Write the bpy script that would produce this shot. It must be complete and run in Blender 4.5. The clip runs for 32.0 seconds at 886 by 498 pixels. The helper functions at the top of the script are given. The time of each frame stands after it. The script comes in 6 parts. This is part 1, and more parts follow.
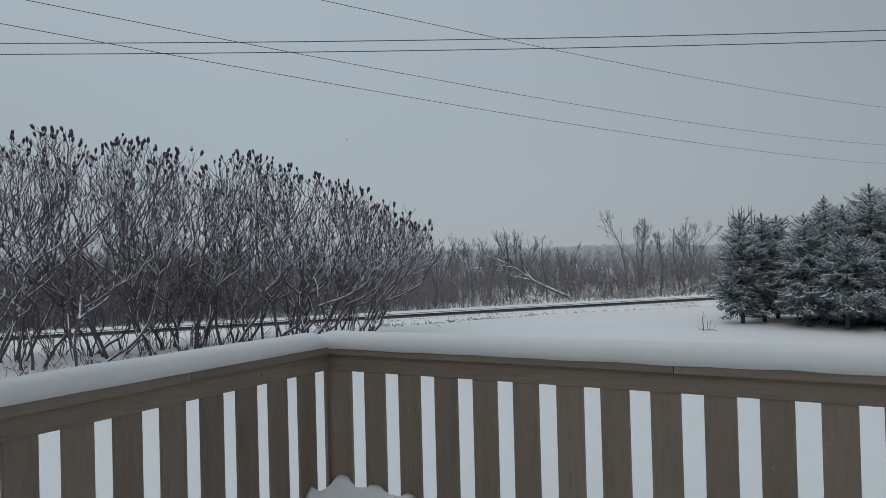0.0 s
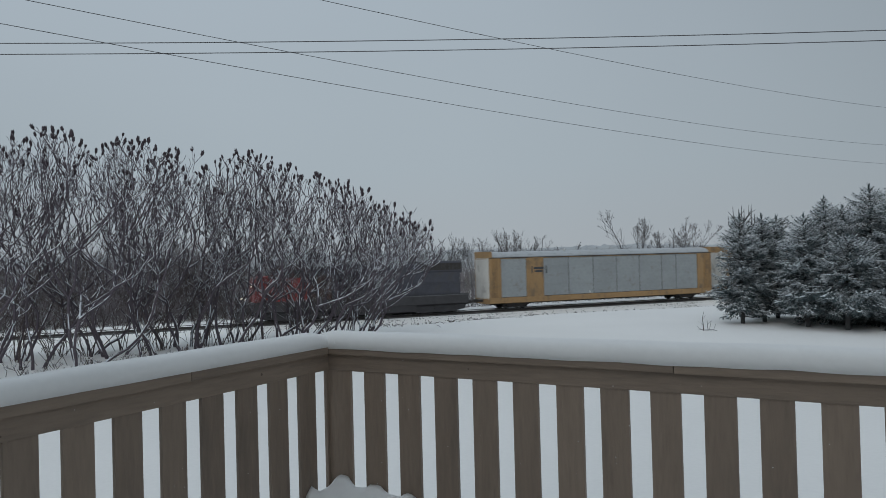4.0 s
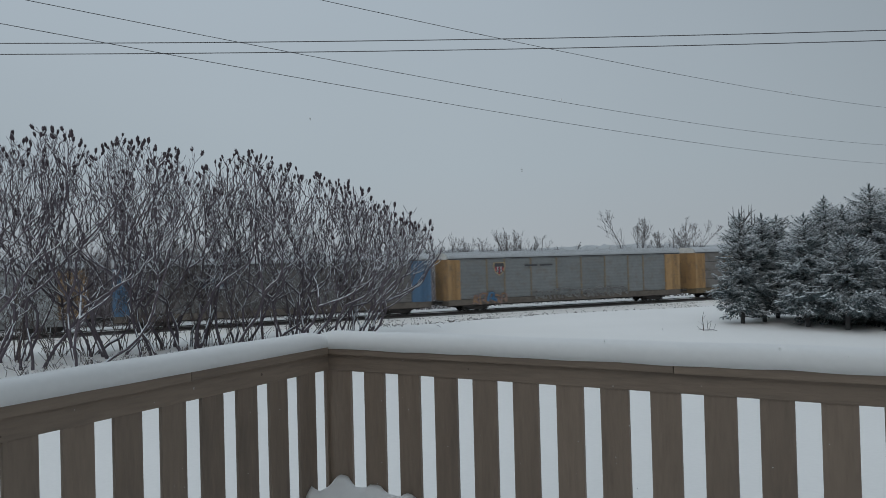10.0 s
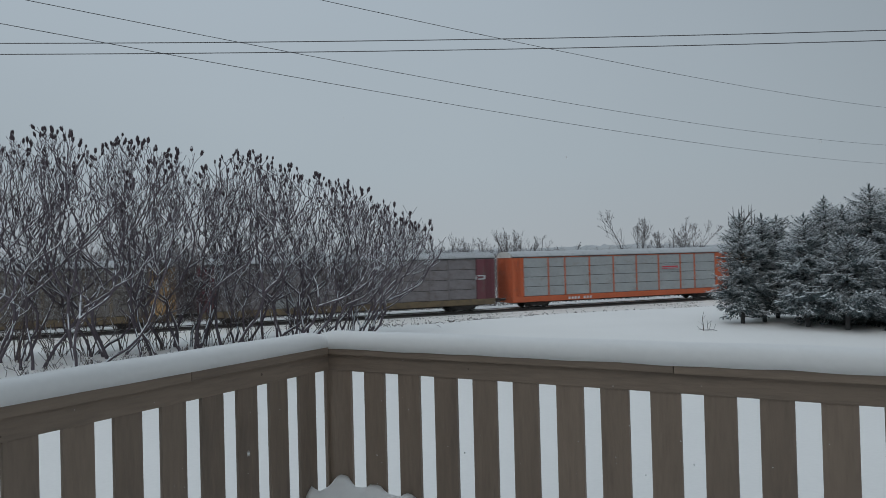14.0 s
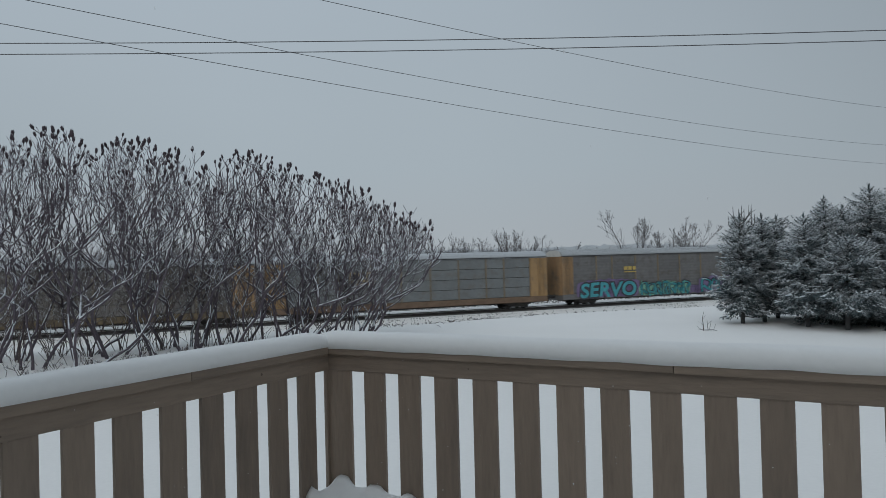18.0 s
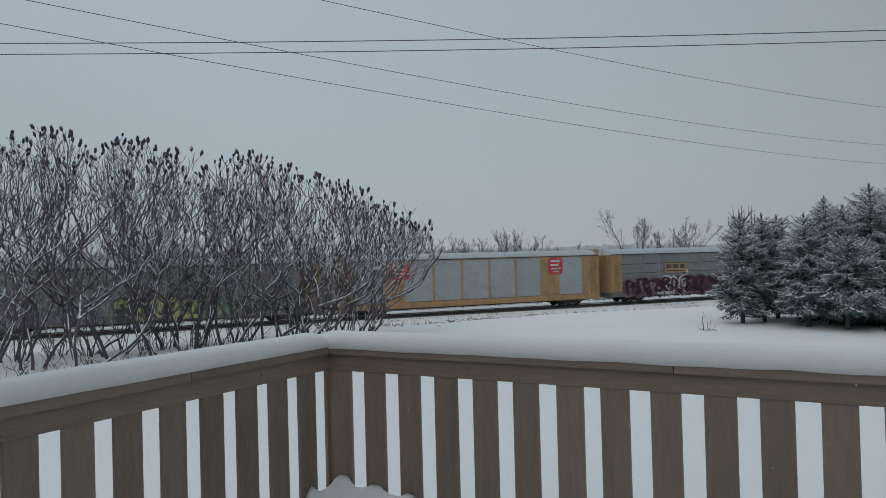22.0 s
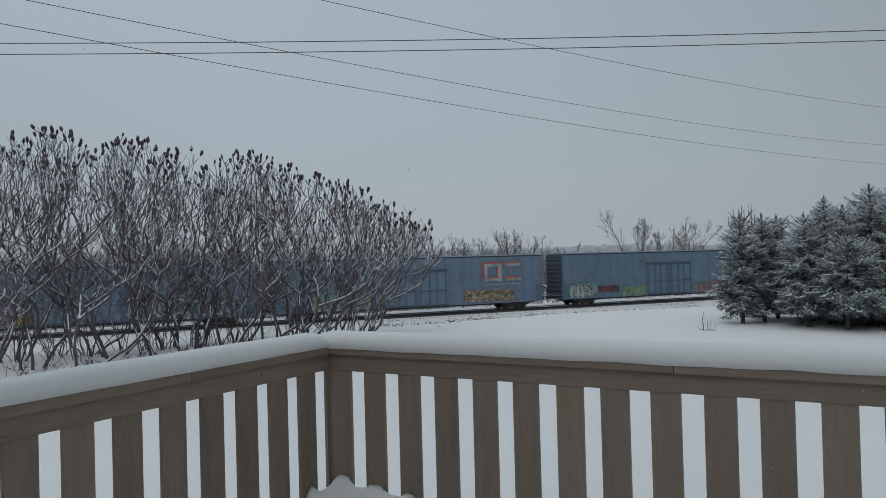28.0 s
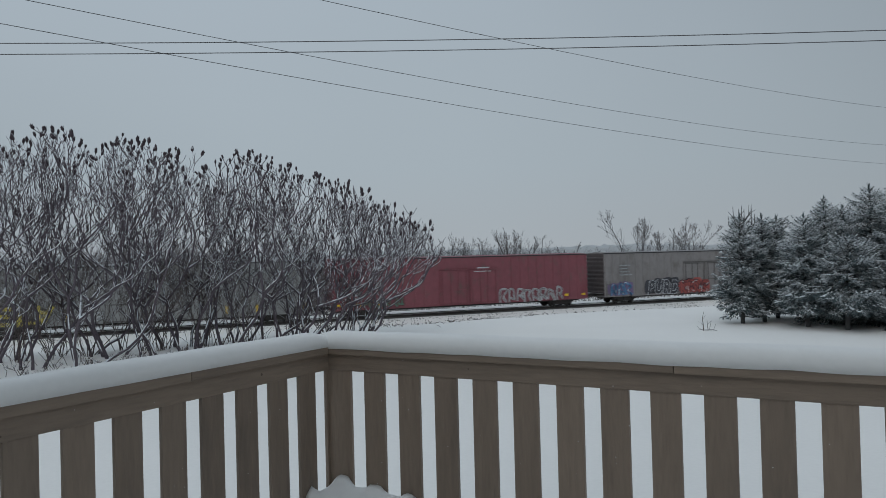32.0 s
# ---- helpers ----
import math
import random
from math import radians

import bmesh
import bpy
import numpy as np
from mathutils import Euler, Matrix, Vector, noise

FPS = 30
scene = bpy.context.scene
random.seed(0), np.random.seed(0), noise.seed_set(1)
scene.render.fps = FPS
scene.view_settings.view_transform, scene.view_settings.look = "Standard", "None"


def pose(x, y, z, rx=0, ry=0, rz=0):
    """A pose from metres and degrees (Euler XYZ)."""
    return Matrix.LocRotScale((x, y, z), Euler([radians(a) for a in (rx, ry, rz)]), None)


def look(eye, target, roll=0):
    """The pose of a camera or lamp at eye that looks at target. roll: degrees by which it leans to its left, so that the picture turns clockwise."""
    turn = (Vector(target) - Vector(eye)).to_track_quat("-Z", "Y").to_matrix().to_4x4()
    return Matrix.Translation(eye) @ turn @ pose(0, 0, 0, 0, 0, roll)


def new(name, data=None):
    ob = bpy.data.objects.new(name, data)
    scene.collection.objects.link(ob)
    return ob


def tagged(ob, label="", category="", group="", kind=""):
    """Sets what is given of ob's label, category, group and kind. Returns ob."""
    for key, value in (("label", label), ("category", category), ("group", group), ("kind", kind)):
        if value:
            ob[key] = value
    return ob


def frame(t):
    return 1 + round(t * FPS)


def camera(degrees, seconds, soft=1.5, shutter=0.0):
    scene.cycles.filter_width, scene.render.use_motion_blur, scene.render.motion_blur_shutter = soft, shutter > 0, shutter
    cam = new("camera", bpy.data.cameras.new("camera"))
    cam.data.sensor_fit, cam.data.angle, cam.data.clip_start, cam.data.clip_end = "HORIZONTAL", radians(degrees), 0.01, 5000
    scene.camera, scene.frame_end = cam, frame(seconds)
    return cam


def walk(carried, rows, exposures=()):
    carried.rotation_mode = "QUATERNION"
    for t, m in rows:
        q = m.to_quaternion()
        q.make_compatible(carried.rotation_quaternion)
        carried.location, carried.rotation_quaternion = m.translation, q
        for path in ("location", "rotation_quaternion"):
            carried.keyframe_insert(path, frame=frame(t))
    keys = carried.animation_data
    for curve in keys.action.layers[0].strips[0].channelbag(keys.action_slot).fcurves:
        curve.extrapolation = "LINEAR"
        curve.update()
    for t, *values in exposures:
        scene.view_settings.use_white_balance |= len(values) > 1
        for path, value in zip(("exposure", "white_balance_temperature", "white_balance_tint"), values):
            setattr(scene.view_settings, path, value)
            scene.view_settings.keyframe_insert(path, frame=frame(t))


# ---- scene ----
# camera: stands still on the deck
EYE = Vector((0.0, 0.0, 3.2))
VIEW = look(EYE, EYE + Vector((0.0, 0.99992, 0.0126)), -1.5)
cam = camera(61.66, 32.0, soft=0.68, shutter=0.3)
walk(cam, [(0.0, VIEW), (32.0, VIEW)], exposures=[(0.0, 0.0), (32.0, 0.0)])

# overcast winter sky
world = bpy.data.worlds.new("overcast")
scene.world = world
world.use_nodes = True
wn, wl = world.node_tree.nodes, world.node_tree.links
wn.clear()
sky = wn.new("ShaderNodeTexSky")
sky.sky_type = 'NISHITA'
sky.sun_disc = False
sky.sun_elevation, sky.sun_rotation = radians(32), radians(150)
sky.air_density, sky.dust_density = 1.0, 6.0
grey = wn.new("ShaderNodeHueSaturation")
grey.inputs["Saturation"].default_value = 0.12
dim = wn.new("ShaderNodeMixRGB")
dim.blend_type = 'MULTIPLY'
dim.inputs[0].default_value = 1.0
dim.inputs[2].default_value = (0.012, 0.012, 0.012, 1)
coord = wn.new("ShaderNodeTexCoord")
split = wn.new("ShaderNodeSeparateXYZ")
ramp = wn.new("ShaderNodeValToRGB")
ramp.color_ramp.elements[0].position, ramp.color_ramp.elements[0].color = 0.0, (0.419, 0.463, 0.501, 1)
ramp.color_ramp.elements[1].position, ramp.color_ramp.elements[1].color = 1.0, (0.339, 0.40, 0.456, 1)
mid = ramp.color_ramp.elements.new(0.12)
mid.color = (0.387, 0.452, 0.501, 1)
mid = ramp.color_ramp.elements.new(0.36)
mid.color = (0.339, 0.40, 0.456, 1)
cloud = wn.new("ShaderNodeTexNoise")
cloud.inputs["Scale"].default_value, cloud.inputs["Detail"].default_value = 1.6, 3.0
cmap = wn.new("ShaderNodeMapRange")
cmap.inputs["To Min"].default_value, cmap.inputs["To Max"].default_value = 0.93, 1.07
veil = wn.new("ShaderNodeMixRGB")
veil.blend_type = 'MULTIPLY'
veil.inputs[0].default_value = 1.0
# the cloud is thinner overhead and towards the west; both sides are dimmed to imitate lens vignetting
lift = wn.new("ShaderNodeMath")
lift.operation = 'MULTIPLY_ADD'
lift.inputs[1].default_value, lift.inputs[2].default_value = -0.85, 0.55
rise = wn.new("ShaderNodeMath")
rise.operation = 'MULTIPLY_ADD'
square = wn.new("ShaderNodeMath")
square.operation = 'MULTIPLY'
flank = wn.new("ShaderNodeMath")
flank.operation = 'MULTIPLY_ADD'
flank.inputs[1].default_value, flank.inputs[2].default_value = -0.38, 1.02
bright = wn.new("ShaderNodeMixRGB")
bright.blend_type = 'MULTIPLY'
bright.inputs[0].default_value = 1.0
add = wn.new("ShaderNodeMixRGB")
add.inputs[0].default_value = 0.85
bg = wn.new("ShaderNodeBackground")
bg.inputs["Strength"].default_value = 1.0
wout = wn.new("ShaderNodeOutputWorld")
wl.new(sky.outputs[0], grey.inputs["Color"])
wl.new(grey.outputs[0], dim.inputs[1])
wl.new(coord.outputs["Generated"], split.inputs[0])
wl.new(split.outputs["Z"], ramp.inputs[0])
wl.new(coord.outputs["Generated"], cloud.inputs["Vector"])
wl.new(cloud.outputs[0], cmap.inputs["Value"])
wl.new(ramp.outputs[0], veil.inputs[1])
wl.new(cmap.outputs[0], veil.inputs[2])
wl.new(dim.outputs[0], add.inputs[1])
wl.new(split.outputs["X"], lift.inputs[0])
wl.new(split.outputs["Z"], rise.inputs[0])
wl.new(lift.outputs[0], rise.inputs[1])
wl.new(split.outputs["X"], square.inputs[0])
wl.new(split.outputs["X"], square.inputs[1])
wl.new(square.outputs[0], flank.inputs[0])
wl.new(flank.outputs[0], rise.inputs[2])
wl.new(veil.outputs[0], bright.inputs[1])
wl.new(rise.outputs[0], bright.inputs[2])
wl.new(bright.outputs[0], add.inputs[2])
wl.new(add.outputs[0], bg.inputs[0])
wl.new(bg.outputs[0], wout.inputs[0])
sun = new("sun", bpy.data.lights.new("sun", 'SUN'))
sun.data.energy, sun.data.angle, sun.data.color = 0.5, radians(40), (1.0, 0.97, 0.93)
sun.matrix_world = look((0, 0, 60), (28, 50, 22))


# ---------- materials ----------
def material(name, col, rough=0.7, metal=0.0, vary=0.25, fine=6.0, coarse=0.7, bump=0.15, snow=0.0, snow_from=0.35,
             dirt=None, dirt_amount=0.0, glow=0.0, stretch=(1, 1, 1), per_piece=0.0, snow_col=(0.80, 0.83, 0.86)):
    m = bpy.data.materials.new(name)
    m.use_nodes = True
    n, l = m.node_tree.nodes, m.node_tree.links
    p = n["Principled BSDF"]
    p.inputs["Roughness"].default_value, p.inputs["Metallic"].default_value = rough, metal
    tc = n.new("ShaderNodeTexCoord")
    mp = n.new("ShaderNodeMapping")
    mp.inputs["Scale"].default_value = stretch
    l.new(tc.outputs["Object"], mp.inputs[0])
    info = n.new("ShaderNodeObjectInfo")
    off = n.new("ShaderNodeVectorMath")
    off.operation = 'ADD'
    spread = n.new("ShaderNodeVectorMath")
    spread.operation = 'SCALE'
    spread.inputs[0].default_value = (7.3, 3.1, 5.7)
    l.new(info.outputs["Random"], spread.inputs["Scale"])
    l.new(mp.outputs[0], off.inputs[0])
    l.new(spread.outputs[0], off.inputs[1])
    a = n.new("ShaderNodeTexNoise")
    a.inputs["Scale"].default_value, a.inputs["Detail"].default_value = fine, 5.0
    b = n.new("ShaderNodeTexNoise")
    b.inputs["Scale"].default_value, b.inputs["Detail"].default_value = coarse, 3.0
    l.new(off.outputs[0], a.inputs["Vector"])
    l.new(off.outputs[0], b.inputs["Vector"])
    both = n.new("ShaderNodeMath")
    both.operation = 'ADD'
    l.new(a.outputs[0], both.inputs[0])
    l.new(b.outputs[0], both.inputs[1])
    amount = n.new("ShaderNodeMapRange")
    amount.inputs["From Min"].default_value, amount.inputs["From Max"].default_value = 0.6, 1.4
    amount.inputs["To Min"].default_value, amount.inputs["To Max"].default_value = 1 - vary, 1 + vary
    l.new(both.outputs[0], amount.inputs["Value"])
    last = amount.outputs[0]
    if per_piece:
        pp = n.new("ShaderNodeMapRange")
        pp.inputs["To Min"].default_value, pp.inputs["To Max"].default_value = 1 - per_piece, 1 + per_piece
        l.new(info.outputs["Random"], pp.inputs["Value"])
        mul = n.new("ShaderNodeMath")
        mul.operation = 'MULTIPLY'
        l.new(last, mul.inputs[0])
        l.new(pp.outputs[0], mul.inputs[1])
        last = mul.outputs[0]
    tint = n.new("ShaderNodeMixRGB")
    tint.blend_type = 'MULTIPLY'
    tint.inputs[0].default_value = 1.0
    tint.inputs[1].default_value = (*col, 1)
    l.new(last, tint.inputs[2])
    out = tint.outputs[0]
    if dirt:
        d = n.new("ShaderNodeTexNoise")
        d.inputs["Scale"].default_value, d.inputs["Detail"].default_value, d.inputs["Roughness"].default_value = 1.3, 6.0, 0.65
        l.new(off.outputs[0], d.inputs["Vector"])
        dm = n.new("ShaderNodeMapRange")
        dm.inputs["From Min"].default_value, dm.inputs["From Max"].default_value = 0.62 - 0.3 * dirt_amount, 0.78
        l.new(d.outputs[0], dm.inputs["Value"])
        dx = n.new("ShaderNodeMixRGB")
        dx.inputs[2].default_value = (*dirt, 1)
        l.new(dm.outputs[0], dx.inputs[0])
        l.new(out, dx.inputs[1])
        out = dx.outputs[0]
    if snow:
        geo = n.new("ShaderNodeNewGeometry")
        sp = n.new("ShaderNodeSeparateXYZ")
        l.new(geo.outputs["Normal"], sp.inputs[0])
        sn = n.new("ShaderNodeTexNoise")
        sn.inputs["Scale"].default_value, sn.inputs["Detail"].default_value = 2.2, 3.0
        l.new(off.outputs[0], sn.inputs["Vector"])
        sa = n.new("ShaderNodeMath")
        sa.operation = 'MULTIPLY_ADD'
        sa.inputs[1].default_value = 1.4
        l.new(sn.outputs[0], sa.inputs[0])
        l.new(sp.outputs["Z"], sa.inputs[2])
        sm = n.new("ShaderNodeMapRange")
        sm.inputs["From Min"].default_value, sm.inputs["From Max"].default_value = snow_from + 0.7, snow_from + 0.95
        sm.inputs["To Max"].default_value = snow
        l.new(sa.outputs[0], sm.inputs["Value"])
        sx = n.new("ShaderNodeMixRGB")
        sx.inputs[2].default_value = (*snow_col, 1)
        l.new(sm.outputs[0], sx.inputs[0])
        l.new(out, sx.inputs[1])
        out = sx.outputs[0]
    l.new(out, p.inputs["Base Color"])
    if bump:
        bp = n.new("ShaderNodeBump")
        bp.inputs["Strength"].default_value, bp.inputs["Distance"].default_value = bump, 0.02
        l.new(a.outputs[0], bp.inputs["Height"])
        l.new(bp.outputs[0], p.inputs["Normal"])
    if glow:
        p.inputs["Emission Color"].default_value = (*col, 1)
        p.inputs["Emission Strength"].default_value = glow
    return m


SNOW = material("snow", (0.885, 0.872, 0.850), 0.75, vary=0.035, fine=14, coarse=0.25, bump=0.12)
RAIL_SNOW = material("packed_snow", (0.850, 0.840, 0.825), 0.6, vary=0.03, fine=30, coarse=3, bump=0.05)
DECK_WOOD = material("stained_deck_wood", (0.248, 0.187, 0.142), 0.62, vary=0.15, fine=9, coarse=2.0, bump=0.3,
                     stretch=(6, 6, 0.8), per_piece=0.10, dirt=(0.150, 0.115, 0.090), dirt_amount=0.3)
HEADER_WOOD = material("stained_rail_wood", (0.256, 0.193, 0.146), 0.62, vary=0.17, fine=9, coarse=2.0, bump=0.3,
                       stretch=(0.8, 6, 6), per_piece=0.08, dirt=(0.155, 0.118, 0.092), dirt_amount=0.3)
SIDING = material("house_siding", (0.55, 0.54, 0.51), 0.6, vary=0.08)
BARK = material("sumac_bark", (0.100, 0.084, 0.098), 0.9, vary=0.35, fine=18, bump=0.3, snow=0.8, snow_from=0.55)
TWIG_SNOW = material("branch_snow", (0.74, 0.77, 0.80), 0.75, vary=0.06, fine=12, bump=0.0)
TWIG = material("shrub_twigs", (0.105, 0.083, 0.080), 0.9, vary=0.3, fine=9, bump=0.0, snow=0.8, snow_from=0.5)
FRUIT = material("sumac_fruit", (0.060, 0.045, 0.053), 0.95, vary=0.45, fine=40, bump=0.5, snow=0.6, snow_from=0.48)
TRUNK = material("spruce_bark", (0.070, 0.070, 0.070), 0.95, vary=0.4, fine=14, bump=0.5, snow=0.4, snow_from=0.75)
NEEDLE = material("spruce_needles", (0.053, 0.076, 0.081), 0.75, vary=0.5, fine=5, coarse=0.8, bump=0.0, snow=0.5, snow_from=0.57)
CLUMP = material("bough_snow", (0.72, 0.77, 0.80), 0.75, vary=0.07, fine=10, bump=0.1)
# haze put into the colour: far trees are greyer than near bark
FAR_BARK = material("hazed_bark", (0.145, 0.140, 0.143), 0.9, vary=0.25, fine=3, bump=0.0, snow=0.6, snow_from=0.35)
BRUSH = material("brown_brush", (0.122, 0.097, 0.086), 0.95, vary=0.3, fine=2.0, coarse=0.2, bump=0.0, snow=0.6, snow_from=0.42)
SNOWY_BRUSH = material("snowy_brush", (0.12, 0.10, 0.092), 0.95, vary=0.3, fine=2.0, coarse=0.2, bump=0.0, snow=0.9, snow_from=0.25)
FALLEN_BARK = material("weathered_trunk", (0.105, 0.096, 0.092), 0.9, vary=0.3, fine=6, bump=0.3, snow=0.95, snow_from=0.22)
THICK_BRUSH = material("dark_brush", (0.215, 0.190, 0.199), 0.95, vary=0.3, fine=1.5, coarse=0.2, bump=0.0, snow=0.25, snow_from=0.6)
# woods and ridge get paler base colours with distance to paint the haze
WOODS_A = material("hazed_woods", (0.178, 0.160, 0.153), 0.95, vary=0.22, fine=0.6, coarse=0.1, bump=0.0, snow=0.3, snow_from=0.5)
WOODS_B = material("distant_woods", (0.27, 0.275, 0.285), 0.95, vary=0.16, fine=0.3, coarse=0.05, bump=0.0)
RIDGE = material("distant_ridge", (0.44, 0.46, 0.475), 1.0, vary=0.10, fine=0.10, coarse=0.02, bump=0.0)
WEED = material("dry_weeds", (0.11, 0.09, 0.078), 0.9, vary=0.3, fine=8, bump=0.0, snow=0.5, snow_from=0.5)
STEEL = material("rail_steel", (0.085, 0.078, 0.075), 0.55, metal=0.6, vary=0.25, fine=9)
BALLAST = material("ballast", (0.095, 0.092, 0.09), 0.95, vary=0.5, fine=11, coarse=1.5, bump=0.6)
TIE = material("tie_wood", (0.06, 0.052, 0.047), 0.9, vary=0.4, fine=9)
WIRE = material("weathered_wire", (0.09, 0.09, 0.095), 0.6, metal=0.3, vary=0.1, bump=0.0)


# ---------- mesh tools ----------
class Build:
    """Collects vertices and faces."""

    def __init__(self):
        self.v, self.f = [], []

    def box(self, x0, x1, y0, y1, z0, z1):
        k = len(self.v)
        self.v += [(x0, y0, z0), (x1, y0, z0), (x1, y1, z0), (x0, y1, z0), (x0, y0, z1), (x1, y0, z1), (x1, y1, z1), (x0, y1, z1)]
        self.f += [tuple(k + i for i in q) for q in ((0, 3, 2, 1), (4, 5, 6, 7), (0, 1, 5, 4), (1, 2, 6, 5), (2, 3, 7, 6), (3, 0, 4, 7))]
        return self

    def tube(self, pts, radii, n=5, cap=True):
        k = len(self.v)
        for i, p in enumerate(pts):
            d = (pts[min(i + 1, len(pts) - 1)] - pts[max(i - 1, 0)]).normalized()
            s = d.cross(Vector((0.31, 0.87, 0.12)))
            if s.length < 1e-3:
                s = d.cross(Vector((1, 0, 0)))
            s.normalize()
            t = d.cross(s)
            for j in range(n):
                w = math.tau * j / n
                self.v.append(tuple(p + (s * math.cos(w) + t * math.sin(w)) * radii[i]))
        for i in range(len(pts) - 1):
            for j in range(n):
                a, b = k + i * n + j, k + i * n + (j + 1) % n
                self.f.append((a, b, b + n, a + n))
        if cap:
            self.f.append(tuple(range(k + n - 1, k - 1, -1)))
            e = k + (len(pts) - 1) * n
            self.f.append(tuple(range(e, e + n)))
        return self

    def prism(self, outline, x0, x1, axis="x"):
        """An outline of (u, w) points drawn out along one axis."""
        k, n = len(self.v), len(outline)
        for x in (x0, x1):
            for u, w in outline:
                self.v.append((x, u, w) if axis == "x" else (u, x, w) if axis == "y" else (u, w, x))
        self.f.append(tuple(range(k + n - 1, k - 1, -1)))
        self.f.append(tuple(range(k + n, k + 2 * n)))
        for i in range(n):
            j = (i + 1) % n
            self.f.append((k + i, k + j, k + n + j, k + n + i))
        return self

    def lathe(self, profile, n=16, centre=(0, 0, 0), axis="z"):
        """Rings of (radius, height) about an axis."""
        k = len(self.v)
        for r, h in profile:
            for j in range(n):
                w = math.tau * j / n
                a, b = r * math.cos(w), r * math.sin(w)
                q = (a, b, h) if axis == "z" else (a, h, b) if axis == "y" else (h, a, b)
                self.v.append((q[0] + centre[0], q[1] + centre[1], q[2] + centre[2]))
        m = len(profile)
        for i in range(m - 1):
            for j in range(n):
                a, b = k + i * n + j, k + i * n + (j + 1) % n
                self.f.append((a, b, b + n, a + n))
        self.f.append(tuple(range(k + n - 1, k - 1, -1)))
        self.f.append(tuple(range(k + (m - 1) * n, k + m * n)))
        return self

    def mesh(self, name, mat, smooth=False, bevel=0.0):
        me = bpy.data.meshes.new(name)
        me.from_pydata(self.v, [], self.f)
        bm = bmesh.new()
        bm.from_mesh(me)
        if len(self.f) < 20000:
            bmesh.ops.recalc_face_normals(bm, faces=bm.faces)
        if bevel:
            bmesh.ops.bevel(bm, geom=[e for e in bm.edges if e.is_manifold and e.calc_face_angle(0) > 0.6], offset=bevel, segments=2, affect='EDGES', profile=0.6)
        bm.to_mesh(me)
        bm.free()
        if smooth:
            me.polygons.foreach_set("use_smooth", [True] * len(me.polygons))
        me.materials.append(mat)
        return me


def thing(name, label, category, m=None, group="", kind="", mesh=None):
    ob = tagged(new(name, mesh), label, category, group, kind)
    if m is not None:
        ob.matrix_basis = m
    return ob


def part(name, mesh, parent, m=None, label=""):
    ob = new(name, mesh)
    ob.parent = parent
    if m is not None:
        ob.matrix_basis = m
    if label:
        ob["label"] = label
    return ob


STORE = {}


def cached(key, make):
    if key not in STORE:
        STORE[key] = make()
    return STORE[key]


def lerp(a, b, t):
    return a + (b - a) * t


def steps(table, x):
    """Value at x from rows (x, value)."""
    for (x0, y0), (x1, y1) in zip(table, table[1:]):
        if x <= x1:
            return lerp(y0, y1, max(0.0, min(1.0, (x - x0) / (x1 - x0))))
    return table[-1][1]


# ---------- the railway line: a straight line across the view ----------
TURN = 22.374
ALONG = Vector((math.cos(radians(TURN)), math.sin(radians(TURN)), 0))
TOWARDS = Vector((ALONG.y, -ALONG.x, 0))
SIDE = Vector((26.936, 78.095, 0))
AXIS = SIDE - TOWARDS * 1.6
RAIL_Z = -1.74
SPEED = 19.39


def track(a, n=0.0, z=0.0):
    """Place a metres along the line and n metres from its axis towards the house."""
    q = AXIS + ALONG * a + TOWARDS * n
    return Vector((q.x, q.y, z))


def on_track(p):
    d = Vector((p[0], p[1], 0)) - AXIS
    return d.dot(ALONG), d.dot(TOWARDS)


def height(a, n):
    z = steps(((-900, -1.0), (-150, -2.3), (-40, -2.75), (-13, -2.6), (-7.5, -2.05), (-6.0, -1.93), (-2.2, -1.95), (2.2, -1.95), (3.6, -2.3), (7.0, -2.3), (27.5, -0.12), (33.0, 0.0), (900, 0.5)), n)
    rough = 0.0 if -6.0 < n < 2.6 else 1.0
    p = Vector((a * 0.11, n * 0.11, 0))
    z += rough * (0.10 * noise.noise(p) + 0.035 * noise.noise(p * 5.1))
    if n < -14:
        z += 0.18 * noise.noise(p * 2.3)
    return z


def ground_z(x, y):
    return height(*on_track((x, y)))
# ---------- ground ----------
def spaced(lo, hi, inner0, inner1, fine, ratio=1.25):
    xs = list(np.arange(inner0, inner1 + fine, fine))
    s, x = fine, xs[-1]
    while x < hi:
        s *= ratio
        x += s
        xs.append(x)
    s, x = fine, xs[0]
    while x > lo:
        s *= ratio
        x -= s
        xs.insert(0, x)
    return xs


def make_ground():
    b = Build()
    na, nn = spaced(-2500, 2500, -90, 40, 1.0), spaced(-2500, 2500, -70, 70, 0.8)
    for n in nn:
        for a in na:
            b.v.append(tuple(track(a, n, height(a, n))))
    w = len(na)
    for i in range(len(nn) - 1):
        for j in range(w - 1):
            b.f.append((i * w + j, i * w + j + 1, (i + 1) * w + j + 1, (i + 1) * w + j))
    thing("ground", "snow-covered yard sloping down to the railway line", "ground", kind="structure", mesh=b.mesh("ground", SNOW, smooth=True))


make_ground()


